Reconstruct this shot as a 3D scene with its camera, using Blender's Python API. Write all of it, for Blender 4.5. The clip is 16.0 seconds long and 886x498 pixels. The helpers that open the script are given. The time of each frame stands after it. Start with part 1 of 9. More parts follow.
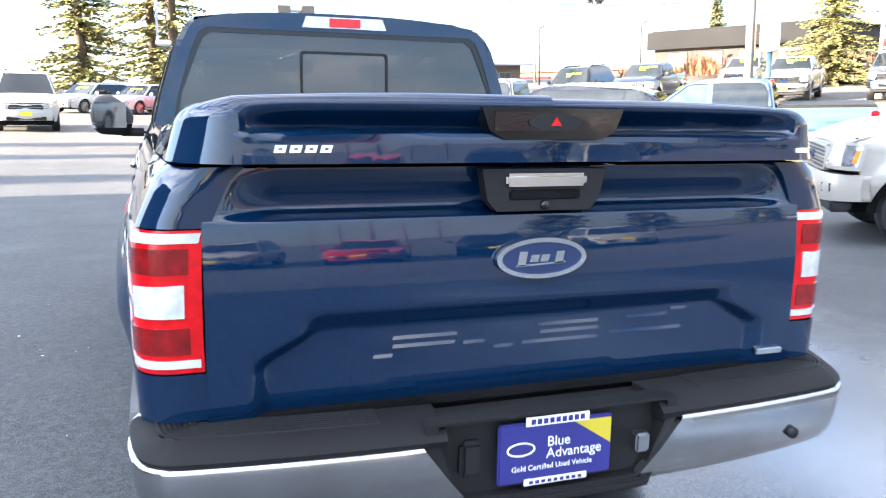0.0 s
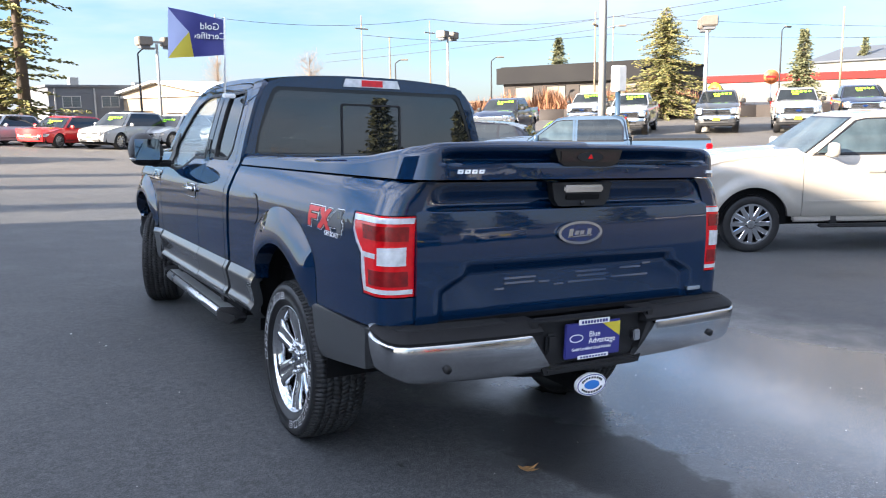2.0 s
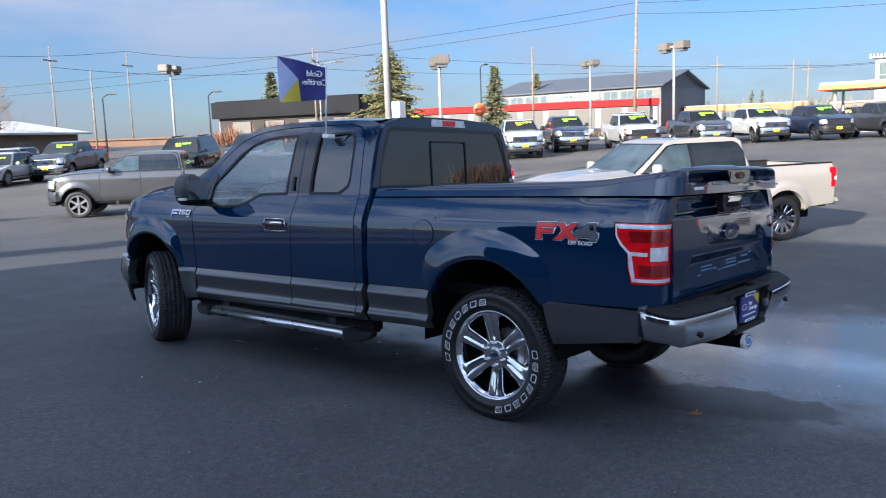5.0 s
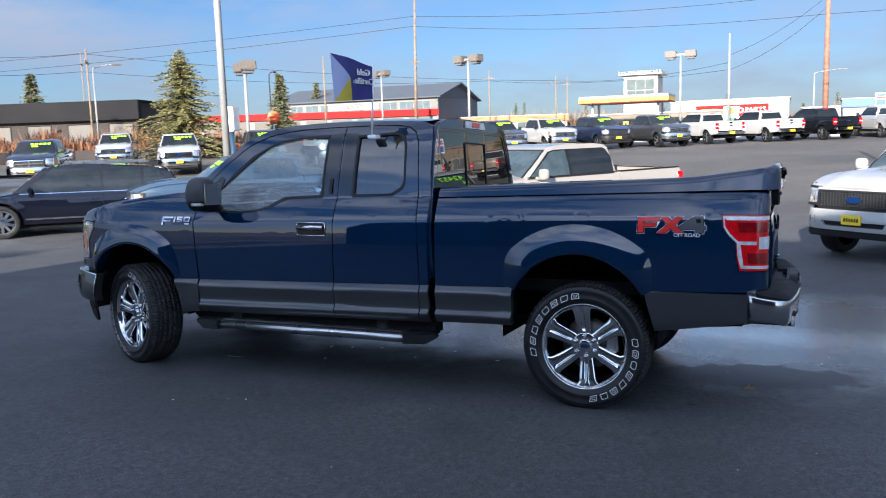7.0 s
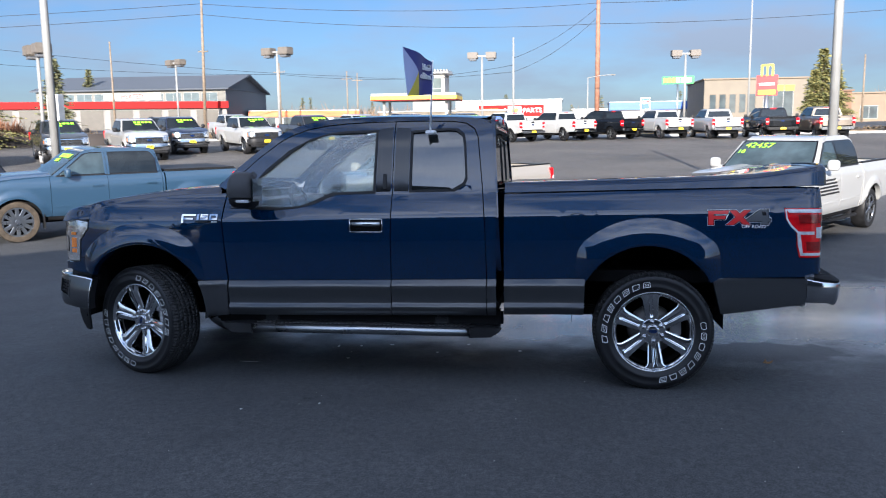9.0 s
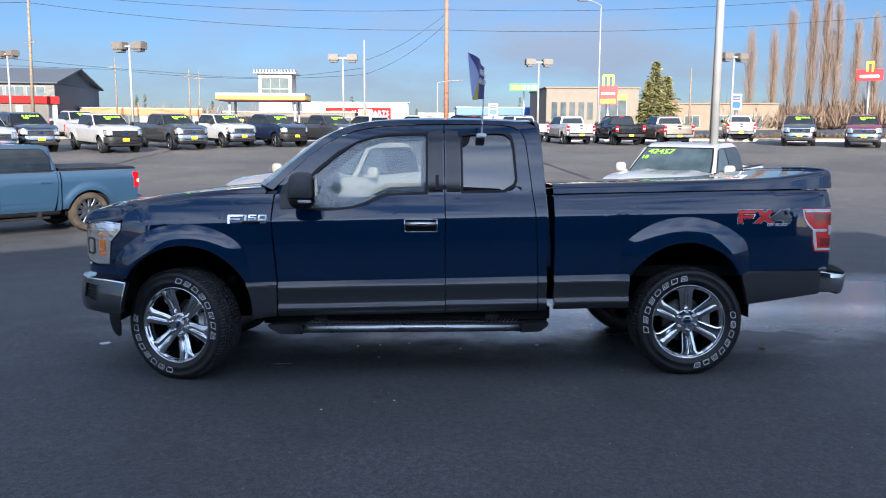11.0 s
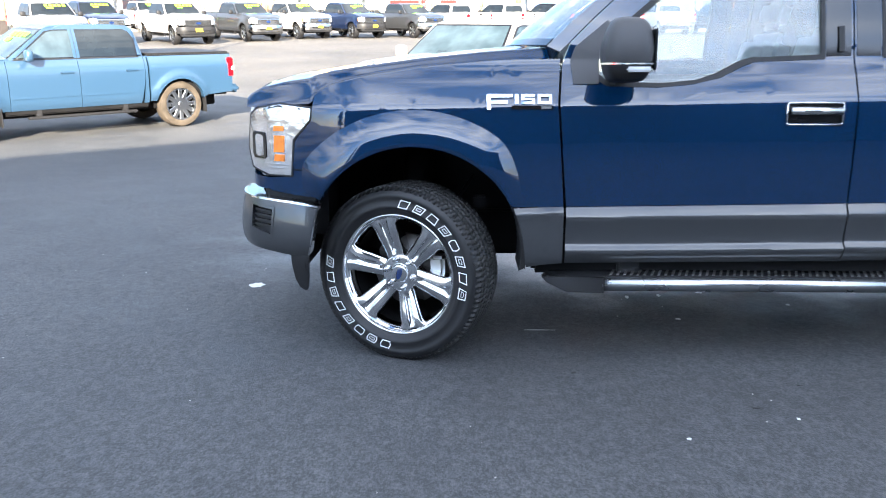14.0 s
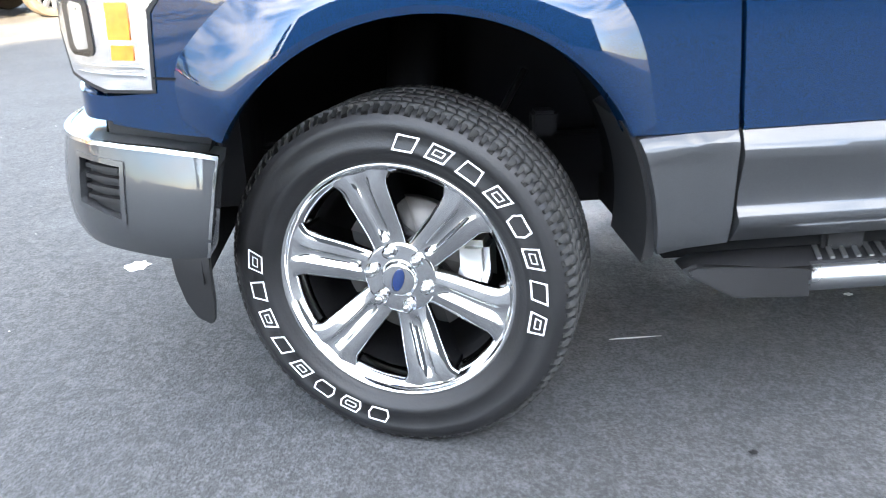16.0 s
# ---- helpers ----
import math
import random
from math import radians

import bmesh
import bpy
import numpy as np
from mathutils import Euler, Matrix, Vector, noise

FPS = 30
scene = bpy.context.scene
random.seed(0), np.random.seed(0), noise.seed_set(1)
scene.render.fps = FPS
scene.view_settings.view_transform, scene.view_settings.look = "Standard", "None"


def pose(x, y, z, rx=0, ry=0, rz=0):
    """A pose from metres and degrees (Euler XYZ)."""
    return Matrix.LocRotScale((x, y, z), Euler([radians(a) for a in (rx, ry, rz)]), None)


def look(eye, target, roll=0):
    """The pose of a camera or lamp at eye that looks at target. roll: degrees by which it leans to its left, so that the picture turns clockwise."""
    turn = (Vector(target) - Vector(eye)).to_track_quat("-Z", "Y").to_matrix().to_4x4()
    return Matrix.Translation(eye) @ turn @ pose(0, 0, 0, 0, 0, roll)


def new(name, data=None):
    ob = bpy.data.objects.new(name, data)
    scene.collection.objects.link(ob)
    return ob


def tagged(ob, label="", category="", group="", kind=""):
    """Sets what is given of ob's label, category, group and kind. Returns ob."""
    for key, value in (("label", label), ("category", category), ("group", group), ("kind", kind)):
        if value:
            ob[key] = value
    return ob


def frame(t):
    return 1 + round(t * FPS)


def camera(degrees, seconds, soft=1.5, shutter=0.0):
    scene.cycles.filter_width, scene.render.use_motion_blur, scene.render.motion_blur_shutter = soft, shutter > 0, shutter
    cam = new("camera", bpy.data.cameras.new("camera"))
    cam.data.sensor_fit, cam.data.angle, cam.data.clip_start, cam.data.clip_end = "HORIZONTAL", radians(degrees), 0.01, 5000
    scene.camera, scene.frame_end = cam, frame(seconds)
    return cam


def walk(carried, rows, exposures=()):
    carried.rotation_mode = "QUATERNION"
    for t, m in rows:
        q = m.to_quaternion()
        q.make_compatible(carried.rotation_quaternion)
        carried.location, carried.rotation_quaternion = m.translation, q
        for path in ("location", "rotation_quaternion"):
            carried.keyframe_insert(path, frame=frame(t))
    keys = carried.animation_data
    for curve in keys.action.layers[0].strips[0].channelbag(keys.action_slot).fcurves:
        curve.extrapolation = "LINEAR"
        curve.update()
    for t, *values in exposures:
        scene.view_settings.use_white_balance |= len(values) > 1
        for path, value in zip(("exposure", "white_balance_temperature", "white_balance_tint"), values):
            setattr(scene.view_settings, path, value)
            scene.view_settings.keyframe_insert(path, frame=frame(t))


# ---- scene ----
# ---- camera ----
# The lot falls away to the truck's right by a few degrees; the walk is given in the truck's own axes.
TRUCK = pose(0, 0, 0, 0, 2.6, 0)
cam = camera(56.96, 16.0, soft=1.05, shutter=0.3)
PATH = [
    (0, (-0.898, -2.879, 1.527), (-0.234, -1.028, 1.159), 1.2),
    (0.5, (-1.191, -3.233, 1.52), (-0.412, -1.422, 1.182), 1.3),
    (1, (-1.56, -3.52, 1.517), (-0.71, -1.739, 1.193), 1.2),
    (1.5, (-1.954, -3.737, 1.533), (-1.026, -1.991, 1.229), 0.7),
    (2, (-2.308, -3.88, 1.57), (-1.315, -2.168, 1.282), 1.4),
    (2.5, (-2.75, -3.918, 1.551), (-1.681, -2.25, 1.278), -0.0),
    (3, (-3.163, -3.797, 1.534), (-1.971, -2.21, 1.283), -1.4),
    (3.5, (-3.619, -3.628, 1.545), (-2.329, -2.116, 1.319), -0.9),
    (6, (-5.531, -2.11, 1.519), (-3.836, -1.068, 1.319), -0.8),
    (6.5, (-5.758, -1.685, 1.509), (-3.993, -0.764, 1.319), -0.8),
    (7, (-5.94, -1.211, 1.503), (-4.113, -0.418, 1.316), -0.8),
    (7.5, (-6.123, -0.734, 1.517), (-4.242, -0.079, 1.333), -1.2),
    (8, (-6.205, -0.254, 1.52), (-4.282, 0.269, 1.35), -0.7),
    (8.5, (-6.366, 0.188, 1.523), (-4.417, 0.599, 1.337), -0.5),
    (11, (-6.789, 2.09, 1.523), (-4.801, 1.996, 1.325), 0.1),
    (11.5, (-6.681, 2.375, 1.519), (-4.693, 2.274, 1.326), 0.2),
    (12, (-6.389, 2.679, 1.498), (-4.401, 2.63, 1.286), 0.2),
    (12.5, (-6.035, 2.968, 1.475), (-4.054, 2.963, 1.2), -0.0),
    (13, (-5.528, 3.172, 1.433), (-3.561, 3.211, 1.073), 0.3),
    (13.5, (-4.998, 3.36, 1.386), (-3.041, 3.407, 0.974), 0.2),
    (14, (-4.45, 3.432, 1.312), (-2.5, 3.483, 0.871), 0.0),
    (14.5, (-3.915, 3.484, 1.236), (-1.982, 3.536, 0.725), 0.2),
    (15, (-3.418, 3.53, 1.177), (-1.503, 3.574, 0.603), -0.0),
    (15.5, (-2.946, 3.585, 1.141), (-1.051, 3.595, 0.501), -1.3),
    (16, (-2.581, 3.72, 1.101), (-0.714, 3.609, 0.392), -2.1),
]
EXPOSURES = [
    (0, 3.70, 6800, 12), (0.5, 3.50, 6800, 12.5), (1, 3.15, 6800, 13), (1.5, 2.92, 6700, 12.5), (2, 2.64, 6600, 13), (2.5, 2.40, 6500, 13.5),
    (3, 2.14, 5900, 12), (3.5, 1.96, 5600, 12), (6, 1.68, 5850, 13), (8.5, 1.58, 5800, 13), (11, 1.56, 5750, 13), (12, 1.56, 5750, 13),
    (12.5, 1.66, 5650, 12), (13, 2.30, 5850, 11), (13.5, 3.00, 6250, 11), (14, 3.32, 6450, 10), (14.5, 3.68, 6750, 10), (15, 4.06, 7100, 10),
    (15.5, 4.36, 7400, 10), (16, 4.58, 7600, 10)]
walk(cam, [(t, TRUCK @ look(eye, target, roll)) for t, eye, target, roll in PATH], EXPOSURES)

# ---- sky and sun ----
SUN_TO = Vector((1.0, 0.05, 0.0)).normalized()      # the way the low sun's light travels over the ground
SUN_EL = radians(19.0)
to_sun = Vector((-SUN_TO.x * math.cos(SUN_EL), -SUN_TO.y * math.cos(SUN_EL), math.sin(SUN_EL)))
world = bpy.data.worlds.new("sky")
scene.world = world
world.use_nodes = True
wn, wl = world.node_tree.nodes, world.node_tree.links
wn.clear()
sky = wn.new("ShaderNodeTexSky")
sky.sky_type = 'NISHITA'
sky.sun_disc = False
sky.sun_elevation = SUN_EL
sky.sun_rotation = math.atan2(to_sun.x, to_sun.y)
sky.air_density, sky.dust_density, sky.ozone_density = 0.85, 0.6, 4.0
# thin streaked cloud over the blue
tc = wn.new("ShaderNodeTexCoord")
mp = wn.new("ShaderNodeMapping")
mp.inputs["Scale"].default_value = (1.4, 2.2, 7.0)
mp.inputs["Rotation"].default_value = (0.06, 0.10, 0.5)
cn = wn.new("ShaderNodeTexNoise")
cn.inputs["Scale"].default_value, cn.inputs["Detail"].default_value, cn.inputs["Roughness"].default_value = 1.6, 6.0, 0.55
cr = wn.new("ShaderNodeValToRGB")
cr.color_ramp.elements[0].position, cr.color_ramp.elements[1].position = 0.38, 0.64
cr.color_ramp.elements[0].color, cr.color_ramp.elements[1].color = (0, 0, 0, 1), (0.75, 0.75, 0.75, 1)
mx = wn.new("ShaderNodeMixRGB")
bg = wn.new("ShaderNodeBackground")
bg.inputs["Strength"].default_value = 0.053
wo = wn.new("ShaderNodeOutputWorld")
wl.new(tc.outputs["Generated"], mp.inputs["Vector"])
wl.new(mp.outputs["Vector"], cn.inputs["Vector"])
wl.new(cn.outputs["Fac"], cr.inputs["Fac"])
wl.new(cr.outputs["Color"], mx.inputs[0])
sx = wn.new("ShaderNodeSeparateXYZ")
wl.new(tc.outputs["Generated"], sx.inputs[0])
deep = wn.new("ShaderNodeValToRGB")
deep.color_ramp.elements[0].position, deep.color_ramp.elements[1].position = 0.0, 0.45
deep.color_ramp.elements[0].color, deep.color_ramp.elements[1].color = (0.66, 0.67, 0.68, 1), (0.90, 0.96, 0.96, 1)
wl.new(sx.outputs["Z"], deep.inputs["Fac"])
dm = wn.new("ShaderNodeMixRGB")
dm.blend_type = 'MULTIPLY'
dm.inputs[0].default_value = 1.0
wl.new(sky.outputs["Color"], dm.inputs[1])
wl.new(deep.outputs["Color"], dm.inputs[2])
wl.new(dm.outputs["Color"], mx.inputs[1])
cc = wn.new("ShaderNodeValToRGB")
cc.color_ramp.elements[0].position, cc.color_ramp.elements[1].position = 0.05, 0.6
cc.color_ramp.elements[0].color, cc.color_ramp.elements[1].color = (0.34, 0.34, 0.36, 1), (1.0, 1.0, 1.0, 1)
wl.new(sx.outputs["Z"], cc.inputs["Fac"])
cs = wn.new("ShaderNodeMixRGB")
cs.blend_type = 'MULTIPLY'
cs.inputs[0].default_value = 1.0
cs.inputs[1].default_value = (7.6, 8.0, 8.6, 1)
wl.new(cc.outputs["Color"], cs.inputs[2])
# haze and thin cloud scatter the light forwards: the whole sky brightens towards the sun
wl.new(cs.outputs["Color"], mx.inputs[2])
dot = wn.new("ShaderNodeVectorMath")
dot.operation = 'DOT_PRODUCT'
dot.inputs[1].default_value = to_sun
wl.new(tc.outputs["Generated"], dot.inputs[0])
near_sun = wn.new("ShaderNodeMath")
near_sun.operation = 'MULTIPLY_ADD'
near_sun.inputs[1].default_value, near_sun.inputs[2].default_value = 0.5, 0.5
wl.new(dot.outputs["Value"], near_sun.inputs[0])
glow = wn.new("ShaderNodeMath")
glow.operation = 'POWER'
glow.inputs[1].default_value = 3.0
wl.new(near_sun.outputs[0], glow.inputs[0])
gain = wn.new("ShaderNodeMath")
gain.operation = 'MULTIPLY_ADD'
gain.inputs[1].default_value, gain.inputs[2].default_value = 1.9, 0.95
wl.new(glow.outputs[0], gain.inputs[0])
gs = wn.new("ShaderNodeVectorMath")
gs.operation = 'SCALE'
wl.new(mx.outputs["Color"], gs.inputs[0])
wl.new(gain.outputs[0], gs.inputs["Scale"])
wl.new(gs.outputs["Vector"], bg.inputs["Color"])
wl.new(bg.outputs["Background"], wo.inputs["Surface"])
sun = new("sun", bpy.data.lights.new("sun", 'SUN'))
sun.data.energy, sun.data.angle, sun.data.color = 5.0, radians(0.55), (1.0, 0.88, 0.71)
sun.matrix_world = look(to_sun * 80, (0, 0, 0))


# ---- materials ----
def material(name):
    m = bpy.data.materials.new(name)
    m.use_nodes = True
    return m, m.node_tree.nodes, m.node_tree.links, m.node_tree.nodes["Principled BSDF"]


def plain(name, color, rough=0.5, metal=0.0, coat=0.0, vary=0.12, scale=6.0, bump=0.0, bump_scale=60.0, fine=0.0, spec=0.5):
    """A surface whose colour and roughness wander at two scales, with an optional fine relief."""
    m, n, l, b = material(name)
    co = n.new("ShaderNodeTexCoord")
    n1 = n.new("ShaderNodeTexNoise")
    n1.inputs["Scale"].default_value, n1.inputs["Detail"].default_value = scale, 5.0
    n2 = n.new("ShaderNodeTexNoise")
    n2.inputs["Scale"].default_value, n2.inputs["Detail"].default_value = bump_scale, 3.0
    l.new(co.outputs["Object"], n1.inputs["Vector"])
    l.new(co.outputs["Object"], n2.inputs["Vector"])
    mixn = n.new("ShaderNodeMath")
    mixn.operation = 'MULTIPLY_ADD'
    mixn.inputs[1].default_value = fine
    l.new(n2.outputs["Fac"], mixn.inputs[0])
    l.new(n1.outputs["Fac"], mixn.inputs[2])
    ramp = n.new("ShaderNodeValToRGB")
    ramp.color_ramp.elements[0].position, ramp.color_ramp.elements[1].position = 0.28 + fine * 0.3, 0.72 + fine * 0.7
    ramp.color_ramp.elements[0].color = (*[c * (1 - vary) for c in color], 1)
    ramp.color_ramp.elements[1].color = (*[min(1, c * (1 + vary)) for c in color], 1)
    l.new(mixn.outputs[0], ramp.inputs["Fac"])
    l.new(ramp.outputs["Color"], b.inputs["Base Color"])
    rr = n.new("ShaderNodeMapRange")
    rr.inputs["To Min"].default_value, rr.inputs["To Max"].default_value = rough * (1 - vary), min(1, rough * (1 + vary))
    l.new(n1.outputs["Fac"], rr.inputs["Value"])
    l.new(rr.outputs["Result"], b.inputs["Roughness"])
    b.inputs["Metallic"].default_value = metal
    b.inputs["Coat Weight"].default_value = coat
    b.inputs["Coat Roughness"].default_value = 0.04
    b.inputs["Specular IOR Level"].default_value = spec
    if bump:
        bp = n.new("ShaderNodeBump")
        bp.inputs["Strength"].default_value, bp.inputs["Distance"].default_value = 1.0, bump
        l.new(n2.outputs["Fac"], bp.inputs["Height"])
        l.new(bp.outputs["Normal"], b.inputs["Normal"])
    return m


def paint(name, color, metal=0.35, rough=0.35, flake=0.25, coat_ior=1.55, spec=0.4):
    """Car paint: flaked base under clear coat, a little orange peel."""
    m, n, l, b = material(name)
    co = n.new("ShaderNodeTexCoord")
    fl = n.new("ShaderNodeTexNoise")
    fl.inputs["Scale"].default_value, fl.inputs["Detail"].default_value = 900, 1.0
    dirt = n.new("ShaderNodeTexNoise")
    dirt.inputs["Scale"].default_value, dirt.inputs["Detail"].default_value = 2.2, 6.0
    l.new(co.outputs["Object"], fl.inputs["Vector"])
    l.new(co.outputs["Object"], dirt.inputs["Vector"])
    ramp = n.new("ShaderNodeValToRGB")
    ramp.color_ramp.elements[0].position, ramp.color_ramp.elements[1].position = 0.3, 0.7
    ramp.color_ramp.elements[0].color = (*[c * (1 - flake) for c in color], 1)
    ramp.color_ramp.elements[1].color = (*[min(1, c * (1 + flake)) for c in color], 1)
    l.new(fl.outputs["Fac"], ramp.inputs["Fac"])
    l.new(ramp.outputs["Color"], b.inputs["Base Color"])
    b.inputs["Metallic"].default_value, b.inputs["Roughness"].default_value = metal, rough
    b.inputs["Coat Weight"].default_value = 1.0
    b.inputs["Coat IOR"].default_value = coat_ior
    b.inputs["Specular IOR Level"].default_value = spec
    cr2 = n.new("ShaderNodeMapRange")
    cr2.inputs["To Min"].default_value, cr2.inputs["To Max"].default_value = 0.008, 0.04
    l.new(dirt.outputs["Fac"], cr2.inputs["Value"])
    l.new(cr2.outputs["Result"], b.inputs["Coat Roughness"])
    peel = n.new("ShaderNodeTexNoise")
    peel.inputs["Scale"].default_value = 14.0
    l.new(co.outputs["Object"], peel.inputs["Vector"])
    bp = n.new("ShaderNodeBump")
    bp.inputs["Strength"].default_value, bp.inputs["Distance"].default_value = 0.18, 0.0010
    l.new(peel.outputs["Fac"], bp.inputs["Height"])
    l.new(bp.outputs["Normal"], b.inputs["Coat Normal"])
    return m


def glass(name, tint, rough=0.0, ior=1.5, veil=0.0):
    """A thin pane: mostly clear with the pane's tint, mirror-like at its face."""
    m, n, l, b = material(name)
    n.remove(b)
    out = n["Material Output"]
    tr = n.new("ShaderNodeBsdfTransparent")
    tr.inputs["Color"].default_value = (*tint, 1)
    gl = n.new("ShaderNodeBsdfGlossy")
    gl.inputs["Roughness"].default_value = rough
    lw = n.new("ShaderNodeLayerWeight")
    pw = n.new("ShaderNodeMath")
    pw.operation = 'POWER'
    pw.inputs[1].default_value = 5.0
    l.new(lw.outputs["Facing"], pw.inputs[0])
    f0 = ((ior - 1) / (ior + 1)) ** 2
    fr = n.new("ShaderNodeMath")
    fr.operation = 'MULTIPLY_ADD'
    fr.inputs[1].default_value, fr.inputs[2].default_value = 1 - f0, f0 * 1.8
    l.new(pw.outputs[0], fr.inputs[0])
    ms = n.new("ShaderNodeMixShader")
    l.new(fr.outputs[0], ms.inputs["Fac"])
    l.new(tr.outputs["BSDF"], ms.inputs[1])
    l.new(gl.outputs["BSDF"], ms.inputs[2])
    last = ms
    if veil:
        # a thin pale veil painted into the pane for the sky's brightness on it
        df = n.new("ShaderNodeBsdfDiffuse")
        df.inputs["Color"].default_value = (0.62, 0.72, 0.74, 1)
        sp = n.new("ShaderNodeTexNoise")
        sp.inputs["Scale"].default_value, sp.inputs["Detail"].default_value = 3.0, 6.0
        co = n.new("ShaderNodeTexCoord")
        l.new(co.outputs["Object"], sp.inputs["Vector"])
        am = n.new("ShaderNodeMapRange")
        am.inputs["To Min"].default_value, am.inputs["To Max"].default_value = veil * 0.88, veil * 1.12
        l.new(sp.outputs["Fac"], am.inputs["Value"])
        last = n.new("ShaderNodeMixShader")
        l.new(am.outputs["Result"], last.inputs["Fac"])
        l.new(ms.outputs["Shader"], last.inputs[1])
        l.new(df.outputs["BSDF"], last.inputs[2])
    l.new(last.outputs["Shader"], out.inputs["Surface"])
    return m


def asphalt_material():
    m, n, l, b = material("asphalt")
    co = n.new("ShaderNodeTexCoord")

    def noise_at(scale, detail=4.0, rough=0.55):
        q = n.new("ShaderNodeTexNoise")
        q.inputs["Scale"].default_value, q.inputs["Detail"].default_value, q.inputs["Roughness"].default_value = scale, detail, rough
        l.new(co.outputs["Object"], q.inputs["Vector"])
        return q
    big, mid, fine = noise_at(0.16, 5), noise_at(1.6, 6), noise_at(90, 5, 0.75)
    vor = n.new("ShaderNodeTexVoronoi")
    vor.inputs["Scale"].default_value = 130.0
    l.new(co.outputs["Object"], vor.inputs["Vector"])
    a1 = n.new("ShaderNodeMath")
    a1.operation = 'MULTIPLY_ADD'
    a1.inputs[1].default_value = 0.5
    l.new(mid.outputs["Fac"], a1.inputs[0])
    l.new(big.outputs["Fac"], a1.inputs[2])
    ramp = n.new("ShaderNodeValToRGB")
    ramp.color_ramp.elements[0].position, ramp.color_ramp.elements[1].position = 0.50, 0.95
    ramp.color_ramp.elements[0].color, ramp.color_ramp.elements[1].color = (0.0315, 0.0345, 0.0390, 1), (0.069, 0.072, 0.076, 1)
    l.new(a1.outputs[0], ramp.inputs["Fac"])
    speck = n.new("ShaderNodeValToRGB")
    speck.color_ramp.elements[0].position, speck.color_ramp.elements[1].position = 0.42, 0.70
    speck.color_ramp.elements[0].color, speck.color_ramp.elements[1].color = (0.58, 0.58, 0.58, 1), (1.95, 1.92, 1.87, 1)
    agg = noise_at(24, 3, 0.6)
    fa = n.new("ShaderNodeMath")
    fa.operation = 'MULTIPLY_ADD'
    fa.inputs[1].default_value = 0.36
    l.new(agg.outputs["Fac"], fa.inputs[0])
    fs = n.new("ShaderNodeMath")
    fs.operation = 'SUBTRACT'
    fs.inputs[1].default_value = 0.18
    l.new(fine.outputs["Fac"], fs.inputs[0])
    l.new(fs.outputs[0], fa.inputs[2])
    l.new(fa.outputs[0], speck.inputs["Fac"])
    mul = n.new("ShaderNodeMixRGB")
    mul.blend_type = 'MULTIPLY'
    mul.inputs[0].default_value = 1.0
    l.new(ramp.outputs["Color"], mul.inputs[1])
    l.new(speck.outputs["Color"], mul.inputs[2])
    rr = n.new("ShaderNodeMapRange")
    rr.inputs["From Min"].default_value, rr.inputs["From Max"].default_value = 0.3, 0.7
    rr.inputs["To Min"].default_value, rr.inputs["To Max"].default_value = 0.62, 0.85
    l.new(mid.outputs["Fac"], rr.inputs["Value"])
    def patch(loc, turn, size, lo, hi, ragged, noise_node):
        """A stretch of the ground with ragged edges: 1 inside, 0 outside."""
        mp = n.new("ShaderNodeMapping")
        mp.vector_type = 'TEXTURE'
        mp.inputs["Location"].default_value = (*loc, 0)
        mp.inputs["Rotation"].default_value = (0, 0, radians(turn))
        mp.inputs["Scale"].default_value = (*size, 50)
        l.new(co.outputs["Object"], mp.inputs["Vector"])
        ln = n.new("ShaderNodeVectorMath")
        ln.operation = 'LENGTH'
        l.new(mp.outputs["Vector"], ln.inputs[0])
        rag = n.new("ShaderNodeMath")
        rag.operation = 'MULTIPLY_ADD'
        rag.inputs[1].default_value = ragged
        l.new(noise_node.outputs["Fac"], rag.inputs[0])
        l.new(ln.outputs["Value"], rag.inputs[2])
        out = n.new("ShaderNodeMapRange")
        out.interpolation_type = 'SMOOTHSTEP'
        out.inputs["From Min"].default_value, out.inputs["From Max"].default_value = hi, lo
        l.new(rag.outputs[0], out.inputs["Value"])
        return out
    rough_edge = noise_at(5.0, 6, 0.6)
    damp = patch((2.3, -2.0), 8, (2.15, 6.5), 0.95, 1.55, 0.7, mid)
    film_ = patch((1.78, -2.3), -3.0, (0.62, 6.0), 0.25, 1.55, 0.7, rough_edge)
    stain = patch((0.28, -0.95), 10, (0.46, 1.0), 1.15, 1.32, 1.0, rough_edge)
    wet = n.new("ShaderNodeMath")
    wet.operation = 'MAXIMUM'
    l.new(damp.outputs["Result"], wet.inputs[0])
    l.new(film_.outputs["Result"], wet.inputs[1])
    wr = n.new("ShaderNodeMixRGB")
    wr.inputs[2].default_value = (0.23, 0.23, 0.23, 1)
    l.new(wet.outputs[0], wr.inputs[0])
    l.new(rr.outputs["Result"], wr.inputs[1])
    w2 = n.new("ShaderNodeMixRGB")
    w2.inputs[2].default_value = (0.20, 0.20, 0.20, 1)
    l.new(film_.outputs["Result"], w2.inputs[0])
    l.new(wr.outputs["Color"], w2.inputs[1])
    w3 = n.new("ShaderNodeMixRGB")
    w3.inputs[2].default_value = (0.55, 0.55, 0.55, 1)
    l.new(stain.outputs["Result"], w3.inputs[0])
    l.new(w2.outputs["Color"], w3.inputs[1])
    l.new(w3.outputs["Color"], b.inputs["Roughness"])
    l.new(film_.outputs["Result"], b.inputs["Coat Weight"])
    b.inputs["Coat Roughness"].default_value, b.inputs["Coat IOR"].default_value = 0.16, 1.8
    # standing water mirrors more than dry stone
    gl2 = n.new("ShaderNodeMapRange")
